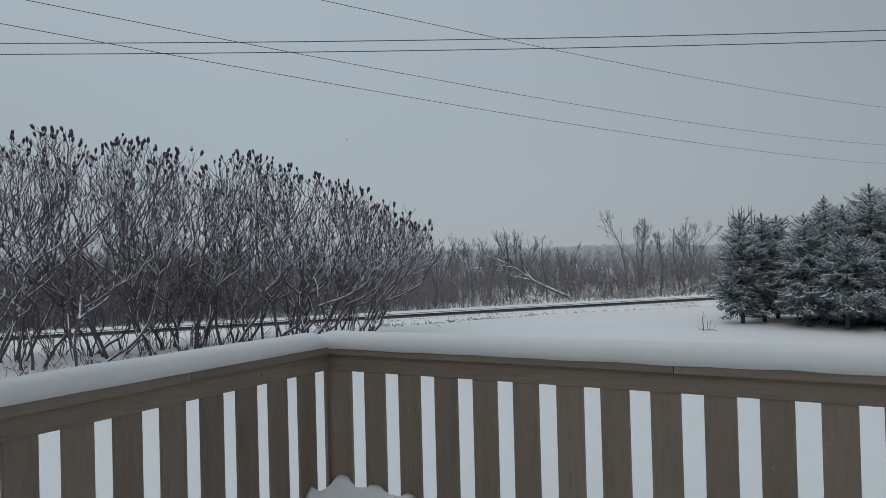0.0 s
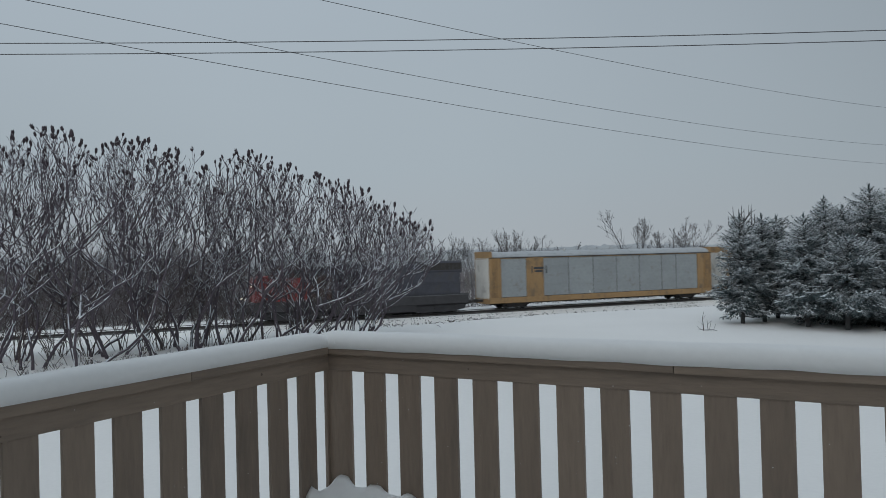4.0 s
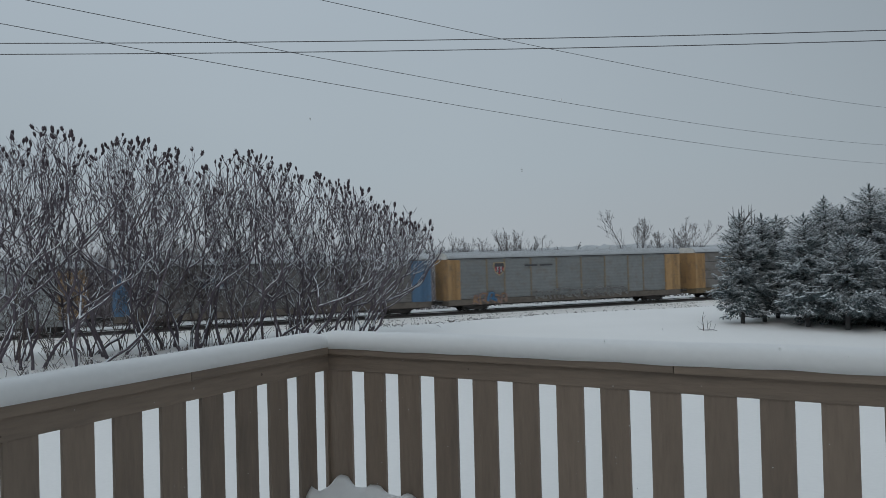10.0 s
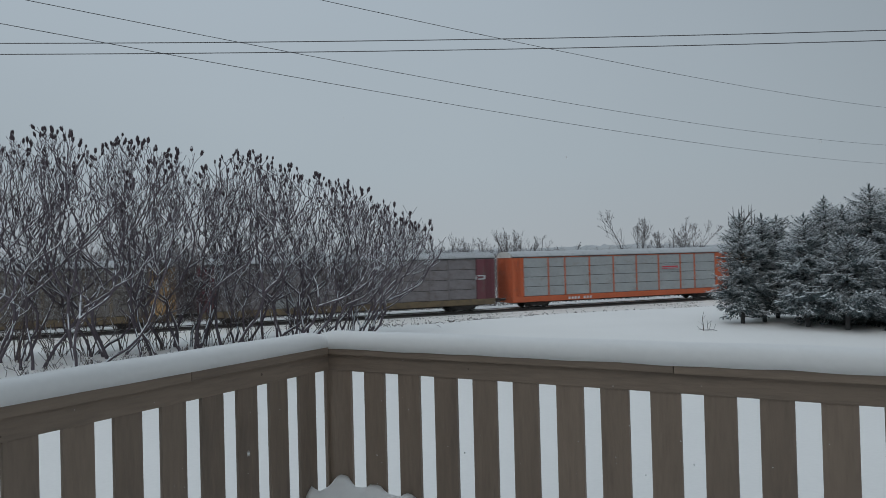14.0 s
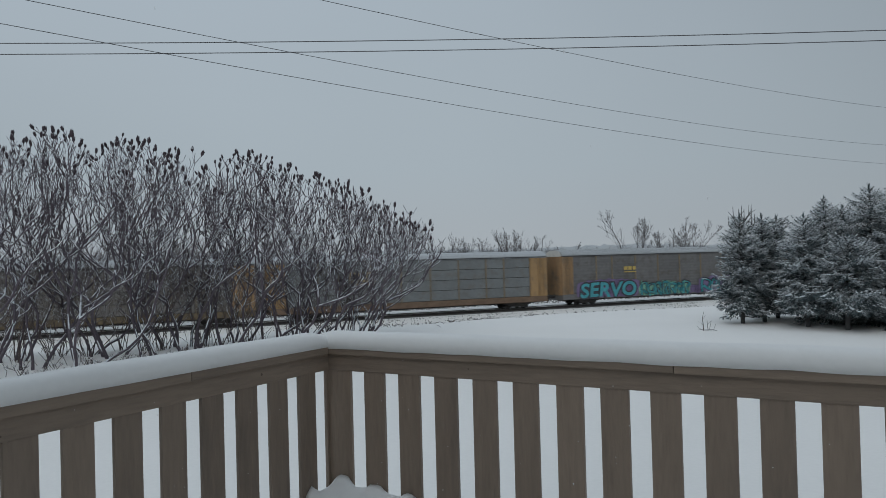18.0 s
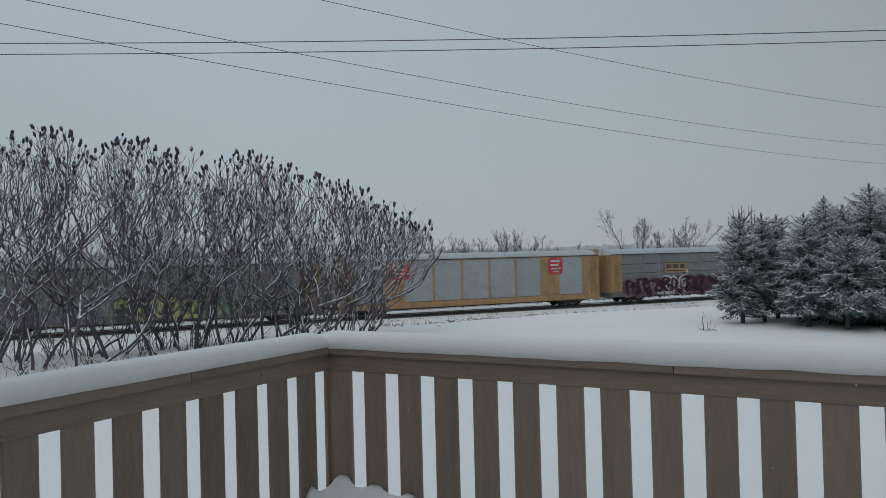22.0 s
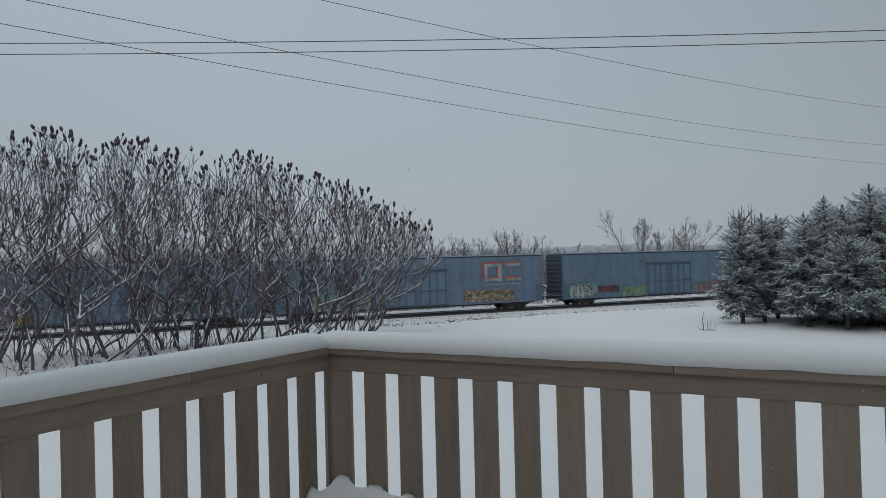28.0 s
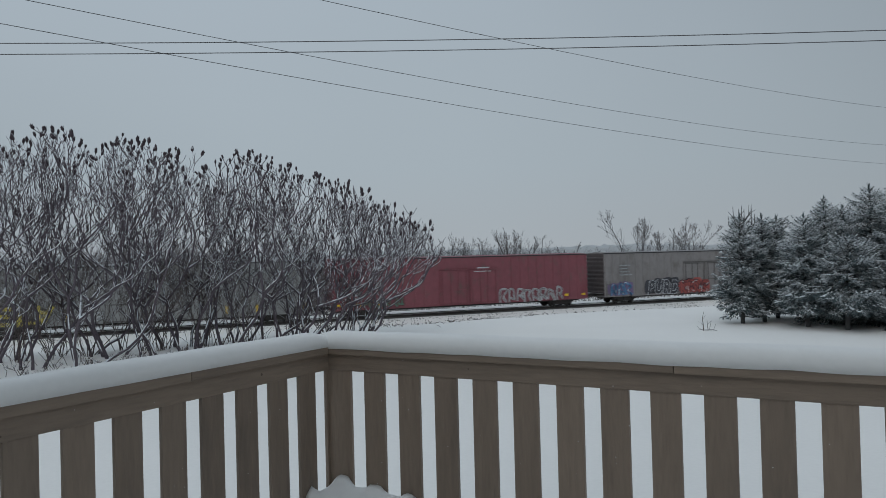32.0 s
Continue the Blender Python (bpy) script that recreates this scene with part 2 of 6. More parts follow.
def make_track():
    """Rails on snowed-in ties and ballast."""
    M = pose(AXIS.x, AXIS.y, 0, 0, 0, TURN)
    bed = Build().prism([(-1.9, -1.98), (1.75, -1.98), (1.45, RAIL_Z - 0.155), (-1.5, RAIL_Z - 0.155)], -900, 900)
    line = thing("railway_track", "straight steel railway track half buried in snow", "railway track", M, kind="structure")
    part("ballast_bed", bed.mesh("bed", BALLAST), line, label="dark stone ballast")
    for y in (-0.755, 0.755):
        r = Build().prism([(y - 0.075, RAIL_Z - 0.172), (y + 0.075, RAIL_Z - 0.172), (y + 0.075, RAIL_Z - 0.15), (y + 0.012, RAIL_Z - 0.12),
                           (y + 0.012, RAIL_Z - 0.045), (y + 0.036, RAIL_Z - 0.035), (y + 0.036, RAIL_Z), (y - 0.036, RAIL_Z), (y - 0.036, RAIL_Z - 0.035), (y - 0.012, RAIL_Z - 0.045), (y - 0.012, RAIL_Z - 0.12), (y - 0.075, RAIL_Z - 0.15)], -900, 900)
        part("rail", r.mesh("rail", STEEL), line)
    s = Build()
    s.prism([(-0.66, RAIL_Z - 0.16), (0.66, RAIL_Z - 0.16), (0.62, RAIL_Z - 0.035), (0.3, RAIL_Z - 0.015), (-0.3, RAIL_Z - 0.015), (-0.62, RAIL_Z - 0.035)], -900, 900)
    s.prism([(0.84, RAIL_Z - 0.17), (6.2, -2.1), (6.0, -1.90), (3.5, RAIL_Z - 0.09), (1.6, RAIL_Z - 0.05), (0.9, RAIL_Z - 0.03)], -900, 900)
    part("track_snow", s.mesh("track_snow", SNOW), line, label="snow lying between and beside the rails")
    rnd = random.Random(3)
    tie = Build().box(-0.11, 0.11, -1.4, 1.3, -0.06, 0.02).mesh("tie", TIE)
    for i in range(240):
        a = -78 + i * 0.51
        part("tie", tie, line, pose(a, 0, RAIL_Z - 0.165 + rnd.uniform(-0.004, 0.004), 0, 0, rnd.uniform(-1, 1)))
    st = Build()
    for i in range(6000):
        a, n = rnd.uniform(-80, 40), rnd.triangular(0.95, 3.6, 2.0)
        z = steps(((0.9, RAIL_Z - 0.17), (1.45, RAIL_Z - 0.17), (1.75, -1.95), (2.6, -2.06), (3.2, -2.22), (3.7, -2.28)), n)
        r = rnd.uniform(0.02, 0.055)
        k = len(st.v)
        for dx, dy, dz in ((1, 0, 0), (-0.5, 0.9, 0), (-0.5, -0.9, 0), (0.1, 0, 1)):
            st.v.append((a + dx * r * rnd.uniform(0.7, 1.3), -n + dy * r, z + dz * r * 1.2))
        st.f += [(k, k + 1, k + 3), (k + 1, k + 2, k + 3), (k + 2, k, k + 3)]
    tagged(part("ballast_stones", st.mesh("stones", BALLAST), line), kind="stuff")


make_track()


# ---------- deck with its railing ----------
CORNER = Vector((-0.699, 4.4153, 0))
RD = Vector((0.8633, -0.5047, 0))
LD = Vector((-0.5047, -0.8633, 0))
HEADER_Z, CAP_Z, DECK_Z = 2.5575, 2.70, 1.70


def snow_roll(length, seed, wide=0.087, tall=0.086, step=0.04, droop=0.004):
    """A rounded ridge of snow along +x, hanging a little over both edges."""
    rnd = random.Random(seed)
    b, n = Build(), 12
    xs = np.arange(0, length + step / 2, step)
    for x in xs:
        end = min(1.0, 0.55 + 0.45 * min((x + 0.02) / 0.15, (length - x + 0.02) / 0.15))
        sag = noise.noise(Vector((x * 1.7, seed, 0)))
        fine = noise.noise(Vector((x * 9, seed, 4)))
        w = wide * (1 + 0.018 * sag + 0.012 * fine)
        h = tall * end * (1 + 0.09 * sag + 0.015 * fine)
        for j in range(n + 1):
            q = math.pi * j / n
            c, s = math.cos(q), math.sin(q)
            yy = w * math.copysign(abs(c) ** 0.72, c)
            zz = h * abs(s) ** 0.62
            low = -droop * (1 + 0.5 * noise.noise(Vector((x * 4, c * 2, seed)))) if j in (0, n) else 0
            b.v.append((float(x), yy, zz + low))
    m = n + 1
    for i in range(len(xs) - 1):
        for j in range(n):
            b.f.append((i * m + j, i * m + j + 1, (i + 1) * m + j + 1, (i + 1) * m + j))
        b.f.append((i * m, (i + 1) * m, (i + 1) * m + n, i * m + n))
    b.f.append(tuple(range(n, -1, -1)))
    e = (len(xs) - 1) * m
    b.f.append(tuple(range(e, e + m)))
    return b


KNOT = material("dark_knot", (0.115, 0.08, 0.06), 0.7, vary=0.3, fine=60, bump=0.2)


def make_railing(name, direction, length, first, seed, label):
    yaw = math.degrees(math.atan2(direction.y, direction.x))
    inward = -1 if name == "right" else 1
    rail = thing("deck_railing", label, "railing", Matrix.Translation(CORNER) @ pose(0, 0, 0, 0, 0, yaw), group="deck railings")
    out = -inward  # local y that points away from the deck
    # local frame: x along the rail, boards stand with their inner face at y = 0
    w, t, pitch = 0.138, 0.022, 0.235
    y0, y1 = sorted((0.0, out * t))
    board = Build().box(0, w, y0, y1, DECK_Z - 0.12, HEADER_Z + 0.06).mesh("board", DECK_WOOD, bevel=0.002)
    i, x = 0, first
    part("baluster_board", Build().box(-0.02, first - pitch + w, y0, y1, DECK_Z - 0.12, HEADER_Z + 0.06).mesh("board", DECK_WOOD, bevel=0.002), rail)
    rnd = random.Random(seed)
    while x < length - w:
        part("baluster_board", board, rail, pose(x, 0, 0, 0, rnd.uniform(-0.12, 0.12), 0))
        x += pitch
    h0, h1 = sorted((inward * 0.006, out * 0.032))
    part("header_board", Build().box(0.0, length, h0, h1, HEADER_Z, CAP_Z - 0.050).mesh("header", HEADER_WOOD, bevel=0.003), rail)
    c0, c1 = sorted((inward * 0.028, out * 0.125))
    cut = 2.02 if name == "right" else 1.04
    for a, e in ((-0.12 if name == "right" else 0.03, cut - 0.002), (cut, length)):
        part("cap_board", Build().box(a, e, c0, c1, CAP_Z - 0.048 - (0.003 if e == length else 0.0), CAP_Z).mesh("cap", HEADER_WOOD, bevel=0.005), rail)
    # knots and drips of old stain on the header
    for k in range(4):
        x, z = rnd.uniform(0.2, length - 0.3), rnd.uniform(HEADER_Z + 0.02, CAP_Z - 0.08)
        r = rnd.uniform(0.004, 0.008)
        face = inward * 0.0075
        kb = Build().lathe([(r, face - 0.001), (r * 0.9, face + 0.001 * inward)], 9, (x, 0, z), "y")
        part("knot", kb.mesh("knot", KNOT), rail)


R_LEN, L_LEN = 5.2, 4.35
make_railing("right", RD, R_LEN, 0.2577, 5, "brown-stained wooden deck railing of upright flat boards under a snow-covered cap")
make_railing("left", LD, L_LEN, 0.1166, 6, "brown-stained wooden deck railing meeting another at the corner")


def make_snow_caps():
    # right: local +y points away from the deck; left: away is local -y
    M = Matrix.Translation(CORNER + Vector((0, 0, CAP_Z))) @ pose(0, 0, 0, 0, 0, math.degrees(math.atan2(RD.y, RD.x)))
    r = thing("railing_snow", "thick smooth roll of fresh snow lying on the railing cap", "snow", M, group="snow on the railing", mesh=snow_roll(R_LEN + 0.13, 2, droop=0.012).mesh("roll", RAIL_SNOW, smooth=True))
    r.matrix_basis = M @ pose(-0.13, 0.052, 0)
    M = Matrix.Translation(CORNER + Vector((0, 0, CAP_Z))) @ pose(0, 0, 0, 0, 0, math.degrees(math.atan2(LD.y, LD.x)))
    s = thing("railing_snow", "thick smooth roll of fresh snow lying on the railing cap", "snow", M, group="snow on the railing", mesh=snow_roll(L_LEN + 0.03, 9).mesh("roll", RAIL_SNOW, smooth=True))
    s.matrix_basis = M @ pose(-0.03, -0.052, 0)


make_snow_caps()


def make_deck():
    yaw = math.degrees(math.atan2(RD.y, RD.x))
    M = Matrix.Translation(CORNER) @ pose(0, 0, 0, 0, 0, yaw)
    deck = thing("deck_floor", "raised wooden deck floor under snow", "deck", M, kind="structure")
    bd = Build().box(0, R_LEN, 0, 0.138, -0.03, 0).mesh("deck_board", DECK_WOOD)
    for i in range(29):
        part("deck_board", bd, deck, pose(0, -0.145 * (i + 1) - 0.01, DECK_Z))
    part("rim_board", Build().box(-0.03, R_LEN, 0.024, 0.06, DECK_Z - 0.26, DECK_Z - 0.125).mesh("rim", HEADER_WOOD), deck)
    for x in (0.3, 2.6, 5.0):
        for y in (-0.4, -3.6):
            part("deck_post", Build().box(x - 0.07, x + 0.07, y - 0.07, y + 0.07, -0.2, DECK_Z - 0.032).mesh("deck_post", DECK_WOOD), deck)
    b, nx, ny = Build(), 200, 120
    for j in range(ny + 1):
        for i in range(nx + 1):
            x, y = 0.005 + (R_LEN - 0.01) * i / nx, -0.008 - 4.2 * j / ny
            side = math.exp(-(y / 0.17) ** 2) * math.exp(-(max(x - 0.35, 0) / 0.55) ** 2)
            z = 0.115 + 0.065 * side + 0.015 * noise.noise(Vector((x * 2.5, y * 2.5, 0))) + 0.012 * noise.noise(Vector((x * 14, y * 14, 3)))
            # snow clings in humps against the boards and drops away at the gaps
            for at, tall, wide in ((0.10, 0.062, 0.062), (0.33, 0.040, 0.055), (0.56, 0.034, 0.05), (0.80, 0.03, 0.05)):
                z += tall * math.exp(-((x - at) / wide) ** 4) * math.exp(-(y / 0.10) ** 2)
            z += 0.085 * math.exp(-((y + 0.19) / 0.05) ** 2) * math.exp(-(x / 0.09) ** 2)
            b.v.append((x, y, DECK_Z + 0.004 + z))
    w = nx + 1
    for j in range(ny):
        for i in range(nx):
            b.f.append((j * w + i, (j + 1) * w + i, (j + 1) * w + i + 1, j * w + i + 1))
    rim = [i for i in range(nx + 1)] + [j * w + nx for j in range(1, ny + 1)] + [ny * w + i for i in range(nx - 1, -1, -1)] + [j * w for j in range(ny - 1, 0, -1)]
    k = len(b.v)
    b.v += [(b.v[i][0], b.v[i][1], DECK_Z + 0.002) for i in rim]
    for q in range(len(rim)):
        q2 = (q + 1) % len(rim)
        b.f.append((rim[q], rim[q2], k + q2, k + q))
    thing("deck_snow", "lumpy fresh snow drifted into the corner of the deck", "snow", M, mesh=b.mesh("deck_snow", RAIL_SNOW, smooth=True))
    thing("wall_house", "plain pale house wall behind the deck", "wall", M, kind="structure", mesh=Build().box(-3.0, 9.0, -4.55, -4.35, -0.4, 6.2).mesh("wall", SIDING))


make_deck()


def make_specks():
    """Grains of snow blown against the inner faces of the boards."""
    rnd = random.Random(19)
    b = Build()
    for i in range(100):
        right = rnd.random() < 0.65
        d, length, inn = (RD, 4.6, Vector((-0.5047, -0.8633, 0))) if right else (LD, 4.0, Vector((0.8633, -0.5047, 0)))
        x, z, r = rnd.uniform(0.05, length), rnd.uniform(DECK_Z + 0.2, CAP_Z - 0.05), rnd.uniform(0.001, 0.0024)
        first = 0.2577 if right else 0.1166
        if z < HEADER_Z and ((x - first) % 0.235) > 0.134:
            continue
        p = CORNER + d * x + inn * (0.001 if z < HEADER_Z else 0.0065)
        k = len(b.v)
        for q in range(5):
            w = math.tau * q / 5
            b.v.append(tuple(p + d * (r * math.cos(w)) + Vector((0, 0, z + r * 1.2 * math.sin(w)))))
        b.v.append(tuple(p + inn * r * 0.7 + Vector((0, 0, z))))
        b.f += [(k + q, k + (q + 1) % 5, k + 5) for q in range(5)]
    thing("snow_specks", "tiny grains of snow clinging to the railing boards", "snow", kind="stuff", mesh=b.mesh("specks", RAIL_SNOW))


make_specks()
# ---------- bare sumac thicket ----------
SWAYING = []


def grow(rnd, b, tips, p, d, r, length, level, top, up=0.10, n=5, spread=0.55, levels=6, crown=None, gaps=0.0):
    """One forking limb after another; the ends go into tips."""
    pts, radii = [p.copy()], [r]
    k = 3
    for i in range(k):
        d = (d + Vector((rnd.gauss(0, 0.10), rnd.gauss(0, 0.10), rnd.gauss(0, 0.05) + up))).normalized()
        p = p + d * (length / k)
        pts.append(p.copy())
        radii.append(r * (1 - 0.10 * (i + 1)))
    (b if crown is None or level < 2 else crown).tube(pts, radii, n if level < 3 else 4 if level < 4 else 3, cap=level == 0)
    if level >= levels or p.z > top or (gaps and level > 2 and rnd.random() < gaps):
        tips.append((p, d))
        return
    kids = 2 if rnd.random() < 0.72 else 3
    start = rnd.uniform(0, math.tau)
    for i in range(kids):
        w = start + math.tau * i / kids + rnd.uniform(-0.5, 0.5)
        side = d.cross(Vector((math.cos(w), math.sin(w), 0.2)))
        if side.length < 0.1:
            side = Vector((math.cos(w), math.sin(w), 0))
        a = spread * rnd.uniform(0.55, 1.25)
        e = (d * math.cos(a) + side.normalized() * math.sin(a)).normalized()
        if e.z < 0.05:
            e.z = 0.05 + rnd.uniform(0, 0.2)
            e.normalize()
        grow(rnd, b, tips, p, e, max(r * rnd.uniform(0.64, 0.80), 0.0095), length * rnd.uniform(0.70, 0.98), level + 1, top, up, n, spread, levels, crown, gaps)


def fruit_mesh():
    b = Build().lathe([(0.010, -0.05), (0.020, 0.0), (0.050, 0.030), (0.060, 0.075), (0.050, 0.135), (0.030, 0.190), (0.008, 0.235)], 7)
    rnd = random.Random(77)
    for i in range(14):
        w, z = rnd.uniform(0, math.tau), rnd.uniform(0.02, 0.17)
        p = Vector((0.04 * math.cos(w), 0.04 * math.sin(w), z))
        b.tube([p, p + Vector((0.024 * math.cos(w), 0.024 * math.sin(w), 0.045))], [0.014, 0.006], 3)
    return b.mesh("fruit", FRUIT, smooth=True)


ROW_START, ROW_END = Vector((-16.8, 23.0, 0)), Vector((-3.8, 31.0, 0))
ROW_LONG = (ROW_END - ROW_START).length
ROW_DIR = (ROW_END - ROW_START) / ROW_LONG
ROW_SIDE = Vector((-ROW_DIR.y, ROW_DIR.x, 0))


CROWDED = {}
FRUITING = []


def row_place(p):
    q = p - ROW_START
    return q.dot(ROW_DIR) / ROW_LONG, q.dot(ROW_SIDE)


def crowd(p):
    """How full the thicket is round a place, and how far that place is out of the row."""
    u, v = row_place(p)
    c = CROWDED.get((round(p.x / 0.45), round(p.y / 0.45), round(p.z / 0.45)), 0)
    return c + 3.0 * max(0.0, -4.8 - v) + 3.0 * max(0.0, v - 3.0)


CRESTS = (-0.16, -0.06, 0.05, 0.165, 0.275, 0.425, 0.567, 0.70, 0.79, 0.89, 0.98, 1.08, 1.18)
LIMB = (0.054, 0.040, 0.030, 0.022, 0.016, 0.0135, 0.012, 0.012)


def snow_strip(rnd, s, pts, radii, base_z):
    """Snow lying along the upper side of a limb, in broken lengths."""
    for i in range(len(pts) - 1):
        p, q, r = pts[i], pts[i + 1], radii[i]
        d = (q - p).normalized()
        chance = (0.72 if d.z < 0.86 else 0.26) * (1.0 if p.z + base_z < 4.6 else 0.4)
        if rnd.random() > chance:
            continue
        up = Vector((0.1, -0.45, 1.0))
        up = (up - d * up.dot(d)).normalized() * (r * 0.8)
        a, e = rnd.uniform(0.0, 0.2), rnd.uniform(0.8, 1.06)
        w = max(r * rnd.uniform(0.42, 0.78), 0.013)
        s.tube([p.lerp(q, a) + up * 0.9, p.lerp(q, lerp(a, e, 0.3)) + up * 1.1, p.lerp(q, lerp(a, e, 0.75)) + up * 1.05, p.lerp(q, e) + up * 0.9], [w * 0.6, w, w * rnd.uniform(0.6, 1.0), w * 0.6], 4, cap=True)


def fork(rnd, b, c, s, tips, base, p, d, size, length, level):
    """A sinuous sumac limb that forks like a candelabrum, each fork towards freer space."""
    k = 5
    r = LIMB[level] * size
    pts, radii = [p.copy()], [r * (1.25 if level == 0 else 1.0)]
    bend = Vector((rnd.gauss(0, 0.19), rnd.gauss(0, 0.19), 0))
    done = False
    for i in range(k):
        d = (d + bend * (1 if i < 3 else -1) + Vector((rnd.gauss(0, 0.15), rnd.gauss(0, 0.15), (0.03, 0.07, 0.14, 0.20, 0.22, 0.22, 0.22)[level]))).normalized()
        p = p + d * (length / k)
        pts.append(p.copy())
        radii.append(r * (1 - 0.05 * (i + 1)))
        g = base + p
        key = (round(g.x / 0.45), round(g.y / 0.45), round(g.z / 0.45))
        CROWDED[key] = CROWDED.get(key, 0) + 1
        u, v = row_place(g)
        off = ((u - min(CRESTS, key=lambda q: abs(q - u))) * ROW_LONG) ** 2
        top = steps(((-0.1, 7.45), (0.0, 7.5), (0.25, 7.95), (0.5, 7.65), (0.625, 7.55), (0.75, 7.25), (0.875, 6.75), (1.0, 6.0), (1.2, 4.65), (1.3, 3.5)), u)
        top -= 0.19 * max(0.0, -v - 0.3)
        if g.z > top * (1.025 - 0.085 * min(off, 1.3)) - 0.22 - rnd.uniform(0, 0.25):
            done = True
            break
    (b if level < 2 else c).tube(pts, radii, 7 if level < 2 else 5 if level < 4 else 4, cap=True)
    snow_strip(rnd, s, pts, radii, base.z)
    if level > 1 and p.z < 5.5:
        for i in range(rnd.choice((0, 0, 1))):
            w = rnd.uniform(0, math.tau)
            o = pts[rnd.randrange(1, len(pts))]
            g = length * rnd.uniform(0.3, 0.7)
            e = (d * 0.7 + Vector((math.cos(w), math.sin(w), rnd.uniform(0, 0.5)))).normalized()
            c.tube([o, o + e * (g * 0.5), o + (e + Vector((0, 0, 0.35))) * g], [0.012, 0.010, 0.008], 3, cap=False)
    if level < 2:
        # low side limbs
        for i in range(1 if level == 0 or rnd.random() < 0.5 else 0):
            best = None
            for trial in range(5):
                w = rnd.uniform(0, math.tau)
                o = pts[rnd.choice((3, 4) if level == 0 else (2, 3))] if len(pts) > 4 else pts[-1]
                e = (Vector((math.cos(w), math.sin(w), rnd.uniform(0.6, 1.3))) + d * 0.3).normalized()
                cost = crowd(base + o + e * 0.8) + crowd(base + o + e * 1.5)
                if best is None or cost < best[0]:
                    best = (cost, o, e)
            fork(rnd, b, c, s, tips, base, best[1], best[2], size, rnd.uniform(0.7, 1.05), 3)
    if done or level >= 6 or (level > 2 and rnd.random() < 0.27):
        tips.append((p, d, done))
        return
    kids = 2 if rnd.random() < 0.85 else 3
    length *= rnd.uniform(0.70, 0.95)
    taken = []
    for i in range(kids):
        best = None
        for trial in range(7):
            w = rnd.uniform(0, math.tau)
            side = Vector((math.cos(w), math.sin(w), 0))
            side = (side - d * side.dot(d)).normalized()
            a = rnd.uniform(0.45, 0.95)
            e = d * math.cos(a) + side * math.sin(a)
            e.z = max(e.z, 0.5 if u < 0.8 else 0.2)
            e.normalize()
            cost = crowd(base + p + e * length) + 0.6 * crowd(base + p + e * (length * 1.8)) + sum(6 * max(0.0, e.dot(o) - 0.6) for o in taken) + 0.4 * rnd.random()
            if best is None or cost < best[0]:
                best = (cost, e)
        taken.append(best[1])
    for e in taken:
        fork(rnd, b, c, s, tips, base, p, e, size * rnd.uniform(0.92, 1.05), length * rnd.uniform(0.85, 1.0), level + 1)


def make_sumac(u, v, seed):
    rnd = random.Random(seed)
    base = ROW_START + ROW_DIR * (u * ROW_LONG) + ROW_SIDE * v
    base.z = ground_z(base.x, base.y)
    b, c, s, tips = Build(), Build(), Build(), []
    lean = steps(((0.6, 0.0), (0.8, 0.2), (0.92, 0.5), (1.0, 0.95)), u)
    stems = 3
    turn = rnd.uniform(0, math.tau)
    for k in range(stems):
        w = turn + math.tau * k / stems + rnd.uniform(-0.4, 0.4)
        out = rnd.uniform(0.15, 0.42)
        d = (Vector((out * math.cos(w), out * math.sin(w), 1)) + ROW_DIR * (lean * rnd.uniform(0.6, 1.25))).normalized()
        p = Vector((0.3 * math.cos(w), 0.3 * math.sin(w), -0.25))
        fork(rnd, b, c, s, tips, base, p, d, rnd.uniform(0.8, 1.15), rnd.uniform(2.1, 2.8) * (1.0 if u < 0.7 else 0.85), 0)
    tree = thing("sumac_tree", "bare forked sumac with dark fruit cones and snow along its branches", "tree",
                 Matrix.Translation(base), group="sumac thicket")
    part("trunk", b.mesh("trunk", BARK), tree)
    part("crown", c.mesh("crown", BARK), tree)
    tagged(part("branch_snow", s.mesh("branch_snow", TWIG_SNOW, smooth=True), tree, label="broken strips of snow along the limbs"), kind="stuff")
    fruit = cached("fruit", fruit_mesh)
    put = []
    for p, d, done in sorted(tips, key=lambda q: -q[0].z):
        if len(put) < 24 and rnd.random() < (0.85 if done else 0.12) and all((base + p - o).length > 0.34 for o in FRUITING):
            put.append(p)
            FRUITING.append(base + p)
            up = (d + Vector((0, 0, 0.9))).normalized()
            k = rnd.uniform(0.6, 1.0)
            part("fruit_cone", fruit, tree, Matrix.LocRotScale(p, up.to_track_quat('Z', 'X'), (k, k, k * rnd.uniform(0.85, 1.25))))
    SWAYING.append((tree, rnd.uniform(0, math.tau), 0.12))


def make_sumacs():
    rnd = random.Random(52)
    rows = 19
    for i in range(rows):
        u = lerp(-0.06, 1.0, (i + rnd.uniform(-0.3, 0.3)) / (rows - 1))
        front = steps(((0.1, -3.6), (0.3, -2.9), (0.5, -0.6)), u)
        make_sumac(u, (min(-0.3, front), 1.4, min(0.6, front + 2.2))[i % 3] + rnd.uniform(-0.4, 0.4), 100 + i)
    for u, v in ((0.56, -0.4), (0.86, 0.2), (0.95, -0.5), (1.02, 0.6)):
        make_sumac(u, v, 200 + int(100 * u))


